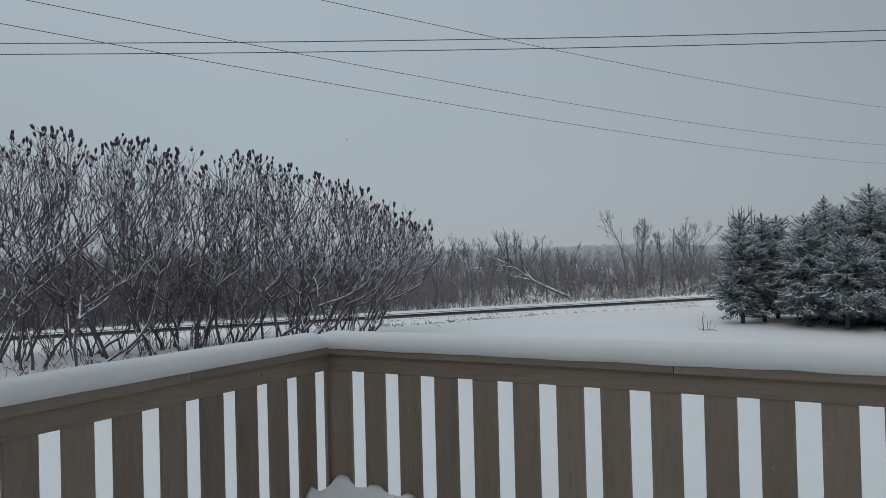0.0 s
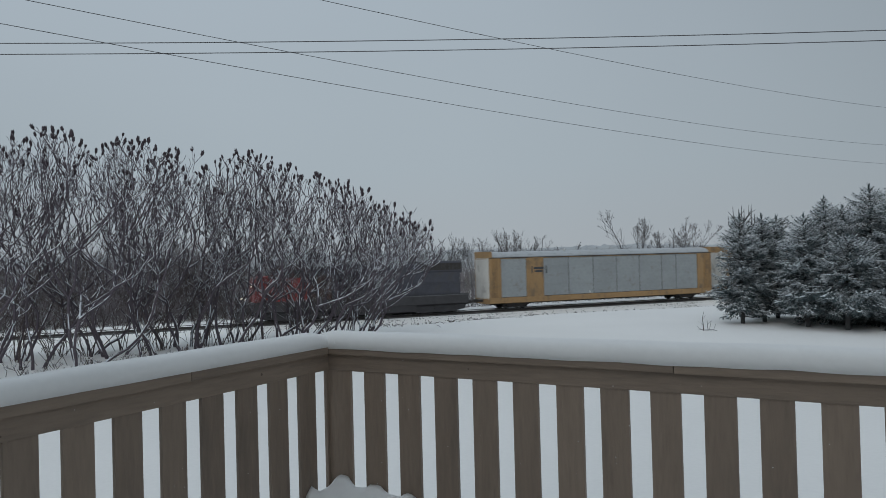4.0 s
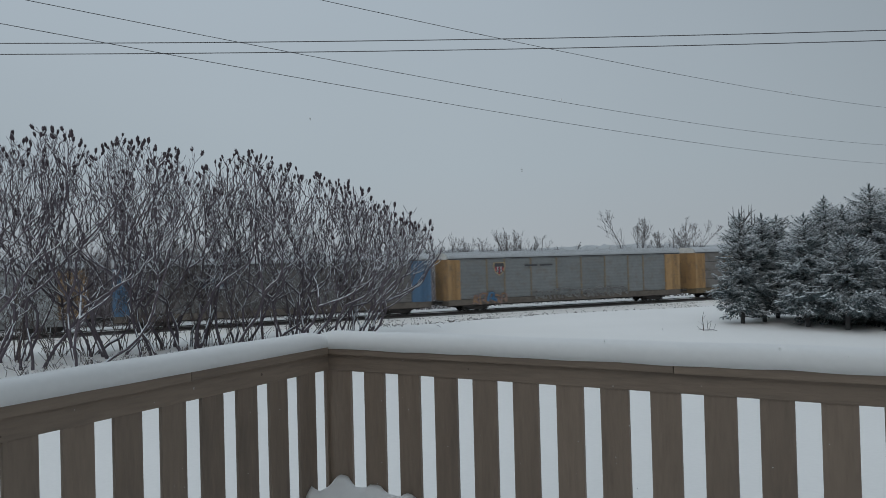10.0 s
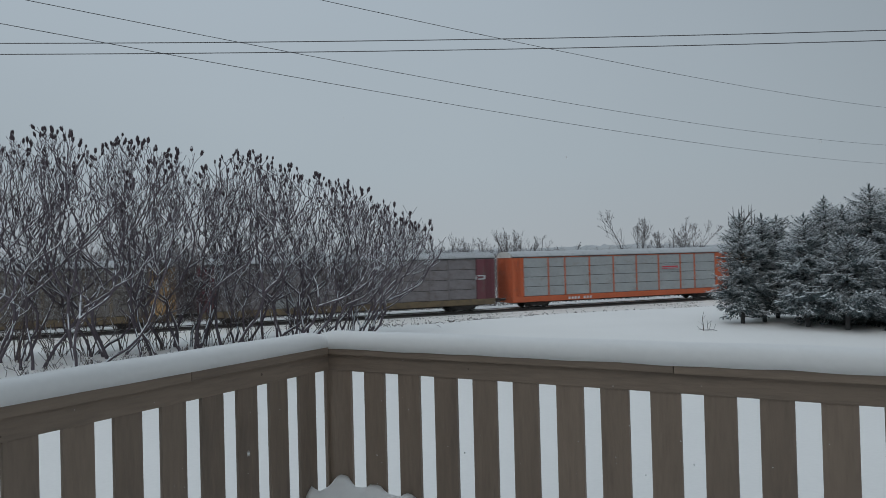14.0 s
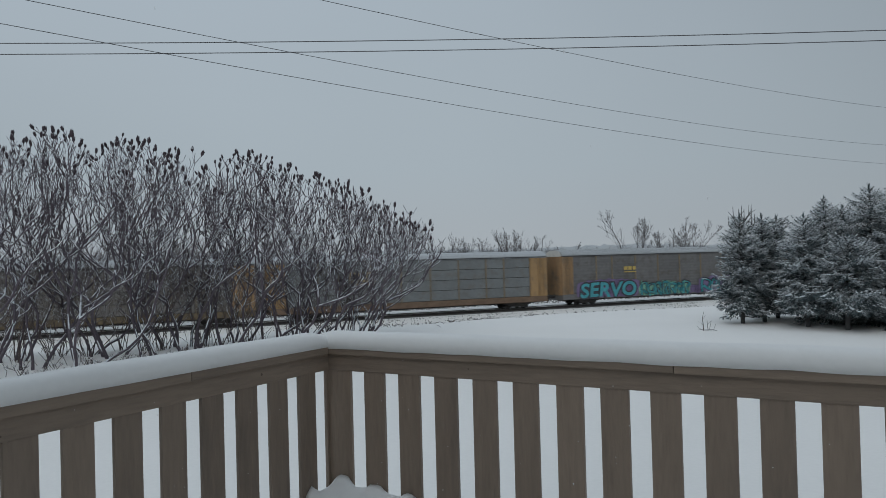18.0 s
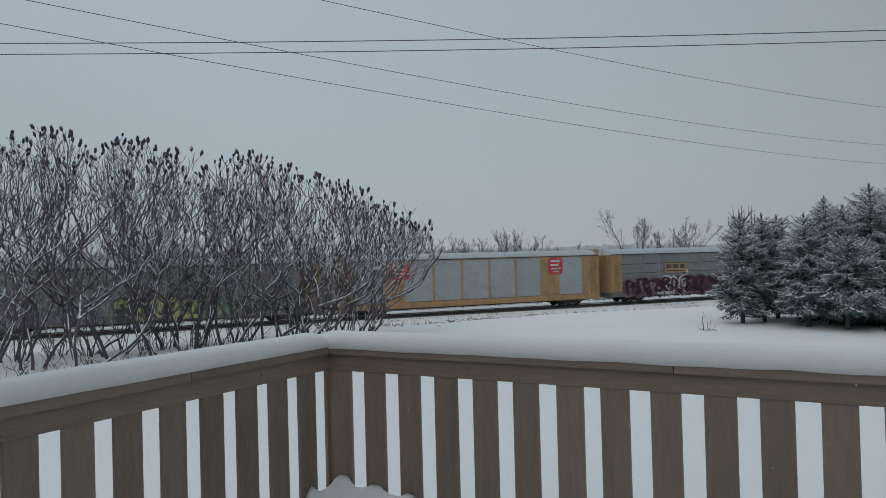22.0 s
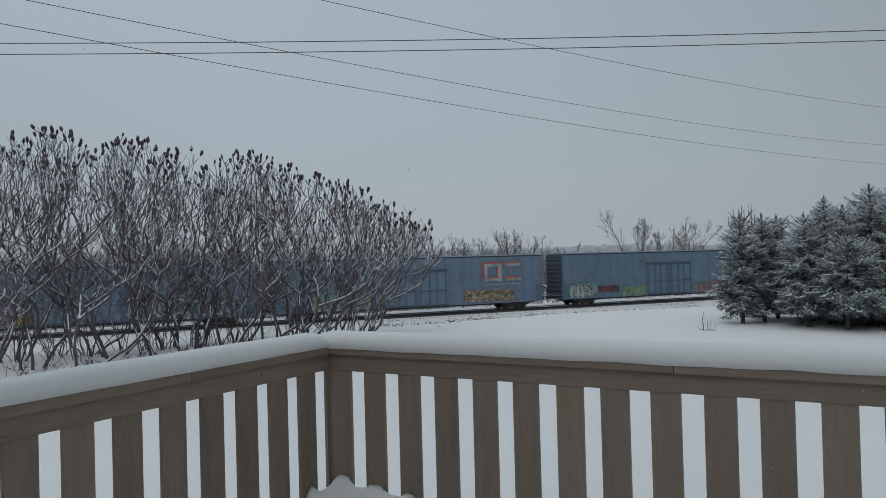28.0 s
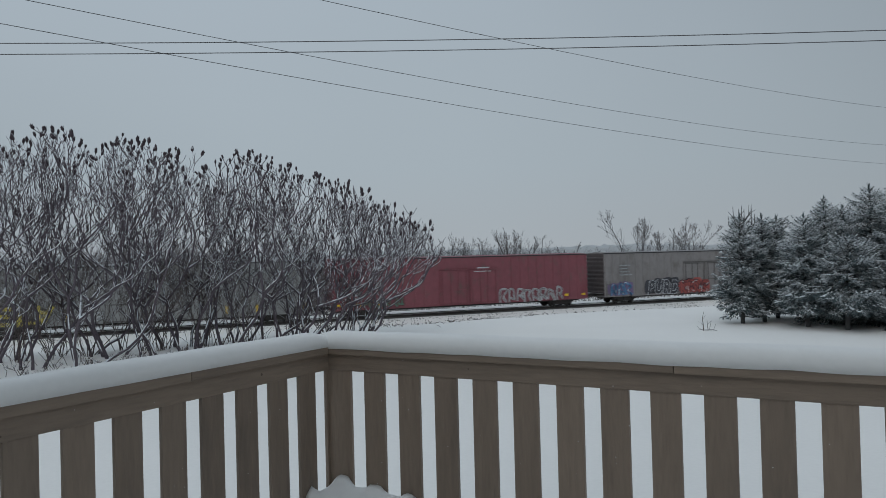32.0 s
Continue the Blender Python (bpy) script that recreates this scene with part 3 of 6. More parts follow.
def make_shrub(x, y, tall, wide, seed, lean=0.0):
    """Fine-twigged bare shrub filling in between the sumacs."""
    rnd = random.Random(seed)
    b, c = Build(), Build()

    def twig(p, d, length, r, level):
        pts = [p]
        for i in range(3):
            d = (d + Vector((rnd.gauss(0, 0.22), rnd.gauss(0, 0.22), rnd.gauss(0.06, 0.12)))).normalized()
            pts.append(pts[-1] + d * (length / 3))
        (b if level == 0 else c).tube(pts, [r, r * 0.9, r * 0.8, r * 0.7], 4 if level < 2 else 3, cap=False)
        if level < 4 and pts[-1].z < tall * rnd.uniform(0.8, 1.05):
            for i in range(rnd.choice((1, 2, 2, 3))):
                w = rnd.uniform(0, math.tau)
                e = (d + Vector((math.cos(w), math.sin(w), rnd.uniform(-0.3, 0.6))) * rnd.uniform(0.5, 1.0)).normalized()
                twig(pts[rnd.choice((2, 3, 3))], e, length * rnd.uniform(0.6, 0.95), max(0.0065, r * 0.62), level + 1)

    for s in range(rnd.randrange(4, 7)):
        w = rnd.uniform(0, math.tau)
        o = wide * math.sqrt(rnd.random())
        q = rnd.uniform(0.1, 0.65)
        twig(Vector((o * math.cos(w), o * math.sin(w), -0.15)), Vector((q * math.cos(w) + lean, q * math.sin(w), 1)).normalized(), tall * rnd.uniform(0.22, 0.32), 0.020, 0)
    shrub = thing("bare_shrub", "fine-twigged bare brown shrub dusted with snow", "shrub", pose(x, y, ground_z(x, y)), group="sumac thicket")
    part("trunk", b.mesh("trunk", TWIG), shrub)
    part("crown", c.mesh("crown", TWIG), shrub)


def make_thicket():
    make_sumacs()
    rnd = random.Random(43)
    for i in range(34):
        u = ((i + 0.5) / 34) ** 1.15
        make_shrub(lerp(-16.5, -3.6, u) + rnd.uniform(-0.4, 0.4), lerp(25.0, 33.0, u) + rnd.uniform(-0.9, 1.2),
                   steps(((0, 5.6), (0.35, 5.4), (0.6, 5.0), (1.0, 4.6)), u) * rnd.uniform(0.75, 1.15), 0.12, 500 + i, 0.3 if u > 0.85 else 0.0)
    # low twiggy heaps in the snow at the foot of the row
    for x, y in ((-12.2, 22.3), (-11.3, 22.9), (-10.5, 22.6), (-9.8, 23.6), (-12.9, 21.8), (-8.7, 24.3)):
        make_shrub(x, y, rnd.uniform(0.5, 0.9), 0.5, 560 + int(10 * y))


make_thicket()


# ---------- snowy spruces ----------
def make_spruce(x, y, tall, reach, seed, bare_top=False, low=0.62, laden=0.95):
    rnd = random.Random(seed)
    trunk, green, white = Build(), Build(), Build()
    lean = Vector((rnd.uniform(-0.02, 0.02), rnd.uniform(-0.02, 0.02), 1))
    trunk.tube([lean * (tall * q) - Vector((0, 0, 0.15)) for q in (0, 0.3, 0.6, 0.85, 0.99)], [0.095, 0.085, 0.06, 0.035, 0.01], 9)

    def spike(base, d, length, wide):
        """A short needled twig: a flat-sided spindle."""
        s = d.cross(Vector((0, 0, 1)))
        if s.length < 0.05:
            s = Vector((1, 0, 0))
        s = s.normalized() * wide
        u = s.cross(d).normalized() * wide
        k = len(green.v)
        m = base + d * (length * 0.15)
        green.v.extend(tuple(q) for q in (m + s * 1.1, m - s * 1.1, m + u * 0.8, base + d * length))
        green.f.extend(((k, k + 2, k + 3), (k + 2, k + 1, k + 3), (k + 1, k, k + 3)))

    branches = int(46 * (tall - low))
    for i in range(branches):
        for f in (1 - (1 - (i + rnd.random()) / branches) ** 0.80,):
            z = lerp(low, tall * 0.985, f)
            r = reach * (1 - f) ** 0.62 * min(1.0, 0.52 + f * 2.3) * (1 + 0.30 * noise.noise(Vector((z * 1.6, seed, 0)))) + 0.10
            w = i * 2.39996 + rnd.uniform(-0.6, 0.6)
            out = Vector((math.cos(w), math.sin(w), 0))
            length = r * (rnd.uniform(0.5, 1.1) if rnd.random() < 0.85 else rnd.uniform(1.1, 1.35))
            rise = lerp(-0.15, 0.75, f) + rnd.uniform(-0.15, 0.15)
            base = lean * z
            droop = rnd.uniform(0.15, 0.55)
            n = max(3, int(length / 0.095))
            pts = []
            for j in range(n + 1):
                q = j / n
                pts.append(base + out * (length * q) + Vector((0, 0, length * (rise * q - droop * q * q + 0.24 * q ** 4))))
            trunk.tube(pts[::2] + pts[-1:], [0.022 * (1 - 0.85 * j / n) for j in range(0, n + 1, 2)] + [0.004], 3, cap=False)
            side = out.cross(Vector((0, 0, 1)))
            for j in range(1, n + 1):
                q = j / n
                d = (pts[j] - pts[j - 1]).normalized()
                span = 0.62 * length * (1 - q) * min(1, q * 3.0) + 0.14
                for sgn in (-1, 1):
                    e = (d * rnd.uniform(0.5, 1.0) + side * sgn * 0.8 + Vector((0, 0, -0.3 + rnd.uniform(-0.4, 0.35)))).normalized()
                    m = max(1, int(span / 0.085))
                    for h in range(m):
                        root = pts[j] + e * (span * h / m)
                        spike(root, (e + Vector((rnd.uniform(-0.5, 0.5), rnd.uniform(-0.5, 0.5), rnd.uniform(-0.55, 0.35)))).normalized(), rnd.uniform(0.10, 0.17), rnd.uniform(0.016, 0.026))
                        if h % 2 == 0:
                            spike(root, (e * 0.5 + d * 0.8 + Vector((0, 0, rnd.uniform(-0.8, -0.1)))).normalized(), rnd.uniform(0.08, 0.16), rnd.uniform(0.014, 0.024))
                spike(pts[j], (d + Vector((0, 0, rnd.uniform(-0.1, 0.3)))).normalized(), rnd.uniform(0.10, 0.18), 0.026)
                load = laden + 1.2 * noise.noise((pts[j] + Vector((x, y, seed))) * 0.9)
                if rnd.random() < load and q > 0.2:
                    c = pts[j] + Vector((0, 0, 0.025)) + side * rnd.uniform(-0.5, 0.5) * span
                    k = len(white.v)
                    a, bb, t = rnd.uniform(0.035, 0.12) * min(1.15, max(1.0, laden)), rnd.uniform(0.022, 0.05) * min(1.15, max(1.0, laden)), rnd.uniform(0.015, 0.035)
                    e2 = (d + side * rnd.uniform(-0.9, 0.9)).normalized()
                    s2 = e2.cross(Vector((0, 0, 1))).normalized()
                    ring = 7
                    for h in range(ring):
                        w2 = math.tau * h / ring
                        g = rnd.uniform(0.75, 1.2)
                        white.v.append(tuple(c + e2 * (a * g * math.cos(w2)) + s2 * (bb * g * math.sin(w2)) - Vector((0, 0, 0.5 * a * abs(math.cos(w2)) * 0.3))))
                    white.v.append(tuple(c + Vector((0, 0, t))))
                    white.v.append(tuple(c - Vector((0, 0, 0.02))))
                    for h in range(ring):
                        h2 = (h + 1) % ring
                        white.f.extend(((k + h, k + h2, k + ring), (k + h2, k + h, k + ring + 1)))
    for i in range(10):
        spike(lean * (tall * (0.97 + 0.004 * i)), Vector((rnd.uniform(-0.5, 0.5), rnd.uniform(-0.5, 0.5), 1)).normalized(), 0.22, 0.03)
    for i in range(14):
        w = rnd.uniform(0, math.tau)
        p = lean * rnd.uniform(0.25, low + 0.2)
        grow(rnd, trunk, [], p, Vector((math.cos(w), math.sin(w), rnd.uniform(-0.3, 0.1))).normalized(), 0.014, rnd.uniform(0.3, 0.6), 3, 99, -0.03, 4, 0.6, 4)
    if bare_top:
        for i in range(12):
            w = rnd.uniform(0, math.tau)
            p = lean * (tall * rnd.uniform(0.80, 0.98))
            out = Vector((math.cos(w), math.sin(w), 0))
            g = rnd.uniform(0.75, 1.25)
            pts = [p, p + out * (0.36 * g) + Vector((0, 0, 0.16 * g)), p + out * (0.60 * g) + Vector((0, 0, 0.42 * g)), p + out * (0.62 * g) + Vector((0, 0, 0.8 * g))]
            trunk.tube(pts, [0.022, 0.019, 0.015, 0.010], 4)
            for q in (1, 2):
                e = pts[q] + Vector((rnd.uniform(-0.2, 0.2), rnd.uniform(-0.2, 0.2), rnd.uniform(0.1, 0.25)))
                trunk.tube([pts[q], e], [0.013, 0.008], 3)
    tree = thing("spruce_tree", "dark green spruce with snow on its drooping boughs" if not bare_top else "dark green spruce with a dead bare top and snowy boughs",
                 "tree", pose(x, y, ground_z(x, y)), group="row of spruces")
    part("trunk", trunk.mesh("trunk", TRUNK), tree)
    part("crown", green.mesh("crown", NEEDLE), tree)
    tagged(part("bough_snow", white.mesh("bough_snow", CLUMP, smooth=True), tree), kind="stuff")
    return tree


def make_spruces():
    make_spruce(12.95, 32.3, 4.65, 1.45, 11, bare_top=True, laden=1.25)
    make_spruce(14.2, 33.0, 4.65, 1.35, 12, laden=1.45)
    make_spruce(14.7, 30.1, 4.45, 1.65, 13, low=0.85, laden=1.6)
    make_spruce(16.3, 31.5, 5.25, 1.7, 14, low=0.35, laden=1.35)
    make_spruce(15.6, 28.8, 3.6, 1.9, 15, low=0.95, laden=1.6)
    make_spruce(17.8, 33.0, 5.0, 1.8, 19, laden=0.5)
    make_spruce(17.6, 30.5, 5.65, 1.9, 16, low=0.3, laden=0.5)
    make_spruce(17.9, 28.2, 5.1, 2.0, 17, low=0.45, laden=0.45)
    make_spruce(19.8, 29.5, 6.2, 2.1, 18, low=0.4, laden=0.3)
    make_spruce(15.6, 34.8, 4.7, 1.5, 20, laden=1.3)
    make_spruce(20.0, 32.8, 5.9, 2.0, 22, laden=0.3)


make_spruces()


# ---------- trees beyond the line ----------
def limb(rnd, b, p, d, length, r, level, levels, up=0.05):
    """A crooked limb with side limbs all along it."""
    k = 5 if level < 2 else 3
    pts, radii = [p.copy()], [r]
    for i in range(k):
        d = (d + Vector((rnd.gauss(0, 0.13), rnd.gauss(0, 0.13), rnd.gauss(up, 0.06)))).normalized()
        p = p + d * (length / k)
        pts.append(p.copy())
        radii.append(max(0.009, r * (1 - 0.85 * (i + 1) / k)))
    b.tube(pts, radii, 6 if level == 0 else 4 if level < 2 else 3, cap=False)
    if level >= levels:
        return
    for i in range(rnd.randrange(7, 10) if level < levels - 1 else rnd.randrange(3, 6)):
        q = rnd.uniform(0.18, 0.92)
        j = min(k - 1, int(q * k))
        s = pts[j].lerp(pts[j + 1], q * k - j)
        w = rnd.uniform(0, math.tau)
        e = (d * rnd.uniform(0.55, 0.9) + Vector((math.cos(w), math.sin(w), 0.3)) * rnd.uniform(0.3, 0.65)).normalized()
        limb(rnd, b, s, e, length * (1.05 - 0.7 * q) * rnd.uniform(0.4, 0.7), max(0.010, r * 0.45 * (1.1 - 0.6 * q)), level + 1, levels, up)


def make_bare_tree(x, y, top, seed, label, lean=0.0, radius=0.15, stems=1, splay=0.2, levels=4, mat=None):
    """A bare tree whose top reaches the height top."""
    rnd = random.Random(seed)
    z = ground_z(x, y)
    tall = top - z
    b, c = Build(), Build()
    foot = Vector((0, 0, -0.3))
    fork_at = foot + Vector((lean * tall * 0.22, 0, tall * (0.22 if stems > 1 else 0.12)))
    b.tube([foot, foot.lerp(fork_at, 0.5) + Vector((0.05, 0, 0)), fork_at], [radius * 1.25, radius * 1.05, radius], 7, cap=False)
    for i in range(stems):
        w = (i / max(1, stems - 1) - 0.5) * 2 if stems > 1 else 0.0
        d = Vector((lean + splay * w + rnd.uniform(-0.05, 0.05), rnd.uniform(-0.12, 0.12), 1)).normalized()
        limb(rnd, c, fork_at, d, (tall - fork_at.z) * rnd.uniform(0.85, 1.0), radius * (0.85 if stems == 1 else 0.62), 0, levels - 1)
    k = tall / max(q[2] for q in c.v)
    for q in (b, c):
        q.v = [(o[0], o[1], o[2] * k) for o in q.v]
    tree = thing("bare_tree", label, "tree", pose(x, y, z), group="bare trees beyond the line")
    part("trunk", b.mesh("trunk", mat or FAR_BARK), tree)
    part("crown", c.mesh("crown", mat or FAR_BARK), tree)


def make_far_trees():
    tall_label = "tall bare hardwood tree, greyed in colour for the snowy haze"
    # x, y, top, lean, stems, splay
    spots = ((4.0, 106, 6.3, 0.0, 3, 0.22), (6.4, 104, 5.6, 0.05, 2, 0.2), (9.6, 108, 7.2, -0.06, 3, 0.16), (11.3, 110, 6.6, 0.1, 2, 0.1), (14.6, 106, 6.2, 0.03, 1, 0),
             (26.4, 108, 9.8, 0.06, 1, 0.0), (29.0, 110, 8.6, 0.0, 3, 0.10), (31.4, 108, 6.4, 0.16, 2, 0.1), (36.6, 110, 8.4, 0.0, 4, 0.24), (35.8, 113, 7.4, -0.05, 2, 0.15),
             (-3.4, 90, 7.9, 0.0, 3, 0.14), (-1.0, 92, 7.2, 0.05, 3, 0.12), (0.8, 100, 4.6, 0.0, 2, 0.2), (-9.0, 92, 6.2, 0.0, 3, 0.2), (-20, 90, 6.6, 0.0, 3, 0.2), (-33, 92, 7.0, 0.0, 3, 0.2), (20.6, 118, 5.2, 0.0, 2, 0.2))
    for i, (x, y, top, lean, stems, splay) in enumerate(spots):
        make_bare_tree(x, y, top, 300 + i, tall_label, lean, 0.13 + 0.012 * (i % 4), stems, splay)
    # broken trunks among the brush
    for (x, y, top, lean, r) in ((18.0, 103, 4.6, -0.30, 0.2), (15.4, 101, 1.6, -0.2, 0.12), (19.5, 101, 2.2, 0.7, 0.1), (31.5, 101, 2.4, 0.8, 0.11), (22.0, 104, 2.0, 0.35, 0.1), (11.6, 97, 1.7, 0.3, 0.1), (8.4, 98, 1.9, -0.2, 0.1)):
        make_bare_tree(x, y, top, 340 + int(x), "broken leaning tree with few bare limbs", lean, r, 1, 0, 3)
    rnd = random.Random(8)
    b, c = Build(), Build()
    p0, p1 = Vector((16.6, 98, ground_z(16.6, 98) + 0.15)), Vector((8.6, 99.0, 2.2))
    pts = [p0.lerp(p1, q) + Vector((0, 0, 0.9 * q * q - 0.9 * q + 0.12 * math.sin(9 * q))) for q in (0, 0.15, 0.3, 0.45, 0.6, 0.75, 0.9, 1.0)]
    b.tube(pts, [0.23, 0.21, 0.19, 0.17, 0.15, 0.12, 0.09, 0.07], 7)
    for j, d, g in ((4, (-0.7, 0, 0.75), 4.4), (4, (-0.9, 0, 0.2), 3.4), (5, (-0.25, 0, 0.95), 5.2), (6, (-0.5, 0.1, 0.9), 5.0), (7, (-0.35, 0, 0.95), 4.8), (7, (-0.95, 0, 0.4), 3.4), (7, (0.1, 0, 1.0), 4.2), (5, (-0.8, 0, -0.35), 1.5), (6, (-0.95, 0, 0.05), 2.8)):
        limb(rnd, c, pts[j], Vector(d).normalized(), g, 0.11, 1, 3, 0.04)
    fallen = thing("fallen_tree", "snow-topped fallen trunk leaning out of the brush", "tree")
    part("trunk", b.mesh("trunk", FALLEN_BARK), fallen)
    part("crown", c.mesh("crown", FALLEN_BARK), fallen)


make_far_trees()


def make_woods(name, label, a0, a1, n0, n1, count, tall, mat, seed, twigs=10, stem=0.006, lean=0.14, thin=0.011, clump=0.0):
    """A belt of thin, crooked bare stems and brush, thicker in clumps."""
    rnd = random.Random(seed)
    b = Build()
    made = 0
    while made < count:
        a, n = rnd.uniform(a0, a1), rnd.uniform(n0, n1)
        dense = 0.5 + noise.noise(Vector((a * 0.11, n * 0.08, seed))) + 0.5 * noise.noise(Vector((a * 0.4, n * 0.3, seed)))
        if rnd.random() < clump * (1 - dense):
            continue
        made += 1
        p = track(a, n, height(a, n) - 0.15)
        h = tall * rnd.uniform(0.35, 1.0) * (0.85 + 0.45 * noise.noise(Vector((a * 0.07, n * 0.03, 3))))
        top = p + Vector((rnd.gauss(0, lean) * h, rnd.gauss(0, lean) * h, h))
        mid = p.lerp(top, 0.5) + Vector((rnd.gauss(0, 0.07) * h, rnd.gauss(0, 0.05) * h, 0))
        b.tube([p, mid, top], [stem * h + 0.008, 0.7 * stem * h + 0.006, 0.010], 3, cap=False)
        for j in range(twigs):
            q = rnd.uniform(0.10, 0.97)
            s = p.lerp(mid, q * 2) if q < 0.5 else mid.lerp(top, q * 2 - 1)
            w, g = rnd.uniform(0, math.tau), h * rnd.uniform(0.14, 0.36) * (1.2 - 0.6 * q)
            tilt = rnd.uniform(0.35, 1.1)
            e = s + Vector((math.cos(w) * g * tilt, math.sin(w) * g * tilt, g * rnd.uniform(0.35, 1.0)))
            b.tube([s, e], [thin * 1.3, thin * 0.7], 3, cap=False)
    thing(name, label, "woods", kind="stuff", mesh=b.mesh(name, mat))


make_woods("weedy_brush", "low snowy brush and dead weeds beside the railway bank", -75, 30, -27, -11.0, 2800, 1.2, SNOWY_BRUSH, 25, 8, 0.012, 0.35, 0.013, 0.9)
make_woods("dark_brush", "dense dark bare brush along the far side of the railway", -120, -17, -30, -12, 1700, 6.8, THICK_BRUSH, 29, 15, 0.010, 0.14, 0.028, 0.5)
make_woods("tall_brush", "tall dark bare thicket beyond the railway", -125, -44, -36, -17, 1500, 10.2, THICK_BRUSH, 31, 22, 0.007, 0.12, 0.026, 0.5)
make_woods("brush", "bare brown brush and saplings behind the railway line", -110, 60, -38, -14, 2000, 2.7, BRUSH, 21, 18, 0.005, 0.34, 0.013, 0.9)
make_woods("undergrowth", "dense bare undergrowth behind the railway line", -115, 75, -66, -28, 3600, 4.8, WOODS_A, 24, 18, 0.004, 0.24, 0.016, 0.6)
make_woods("near_woods", "belt of bare trees behind the line, haze put into their colour", -140, 100, -95, -45, 1700, 6.6, WOODS_A, 22, 24, 0.005, 0.16, 0.020, 0.7)
make_woods("far_woods", "distant bare woods coloured pale to stand for haze", -220, 200, -190, -95, 2600, 9.0, WOODS_B, 23, 20, 0.005, 0.14, 0.035, 0.5)


def make_ridge():
    b = Build()
    xs = np.linspace(-700, 700, 1500)
    for i, a in enumerate(xs):
        t = 7.6 + 1.6 * noise.noise(Vector((a * 0.012, 0, 7))) + 2.4 * abs(noise.noise(Vector((a * 0.05, 0, 3)))) + 0.9 * noise.noise(Vector((a * 0.3, 0, 5))) + 0.6 * noise.noise(Vector((a * 1.3, 0, 9)))
        b.v += [tuple(track(a, -300, -3)), tuple(track(a, -304, t * 0.8)), tuple(track(a, -312, t)), tuple(track(a, -330, -3))]
    for i in range(len(xs) - 1):
        for j in range(3):
            k = i * 4 + j
            b.f.append((k, k + 1, k + 5, k + 4))
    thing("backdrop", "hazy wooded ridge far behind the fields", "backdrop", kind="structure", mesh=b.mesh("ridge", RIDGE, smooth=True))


make_ridge()


# ---------- overhead wires ----------
def make_wire(start, heading, s0, s1, curve, label, radius):
    """A hanging wire over a straight line on the ground plan; curve gives its height."""
    d = Vector((heading[0], heading[1], 0)).normalized()
    n, pts = 70, []
    for i in range(n + 1):
        s = lerp(s0, s1, i / n)
        q = Vector((start[0], start[1], 0)) + d * s
        q.z = (curve[0] * s + curve[1]) * s + curve[2]
        pts.append(q)
    thing("overhead_wire", label, "wire", group="overhead wires", mesh=Build().tube(pts, [radius] * (n + 1), 5).mesh("wire", WIRE))


def make_wires():
    make_wire((0, 30), (1, 0), -60, 70, (0.00039, -0.0116, 12.06), "dark utility wire running level across the grey sky", 0.019)
    make_wire((0, 30), (1, 0), -60, 70, (0.00035, -0.0107, 11.64), "dark utility wire running level across the grey sky", 0.019)
    make_wire((-9, 14), (36, 32), -12, 90, (0.000756, -0.01587, 8.581), "thin dark service wire slanting over the yard", 0.008)
    make_wire((-9, 14), (36, 32), -12, 90, (0.000636, -0.02277, 8.021), "thin dark service wire slanting over the yard", 0.008)
    make_wire((-9, 14), (36, 32), -12, 90, (0.000616, 0.01313, 9.891), "thin dark service wire slanting over the yard", 0.009)


make_wires()
# ---------- the freight train ----------
def paint(name, col, dirt=(0.10, 0.085, 0.07), amount=0.45, rough=0.6, vary=0.16):
    return material(name, col, rough, vary=vary, fine=3.5, coarse=0.5, bump=0.05, dirt=dirt, dirt_amount=amount, stretch=(1, 1, 0.55))


YELLOW = paint("yellow_paint", (0.335, 0.205, 0.092), amount=0.4)
OCHRE = paint("faded_ochre_paint", (0.29, 0.18, 0.09), amount=0.5)
ORANGE = paint("orange_red_paint", (0.43, 0.095, 0.035), amount=0.2)
MAROON = paint("maroon_paint", (0.12, 0.035, 0.045), amount=0.3)
BLUE_PAINT = paint("bright_blue_paint", (0.065, 0.13, 0.215), amount=0.2)
BOX_BLUE = paint("boxcar_blue_paint", (0.112, 0.165, 0.230), amount=0.25)
BOX_BLUE2 = paint("faded_boxcar_blue_paint", (0.100, 0.155, 0.218), amount=0.35)
BOX_GREY = paint("boxcar_grey_paint", (0.218, 0.222, 0.220), amount=0.3)
BOX_GREY2 = paint("boxcar_brown_grey_paint", (0.205, 0.192, 0.190), amount=0.3)
BOX_RED = paint("boxcar_red_paint", (0.205, 0.060, 0.075), amount=0.3)
PANEL_LIGHT = material("galvanised_panel", (0.295, 0.315, 0.32), 0.5, metal=0.1, vary=0.12, fine=4, coarse=0.6, bump=0.05, per_piece=0.05, dirt=(0.22, 0.20, 0.18), dirt_amount=0.2)
PANEL_PALE = material("dull_grey_panel", (0.232, 0.243, 0.247), 0.55, metal=0.15, vary=0.12, fine=4, coarse=0.6, bump=0.05, per_piece=0.05, dirt=(0.17, 0.15, 0.13), dirt_amount=0.3)
PANEL_MID = material("weathered_panel", (0.185, 0.195, 0.195), 0.55, metal=0.25, vary=0.14, fine=4, coarse=0.6, bump=0.05, per_piece=0.06, dirt=(0.16, 0.14, 0.12), dirt_amount=0.35)
PANEL_DARK = material("grimy_panel", (0.145, 0.14, 0.137), 0.6, metal=0.2, vary=0.16, fine=4, coarse=0.6, bump=0.05, per_piece=0.06, dirt=(0.09, 0.075, 0.06), dirt_amount=0.4)
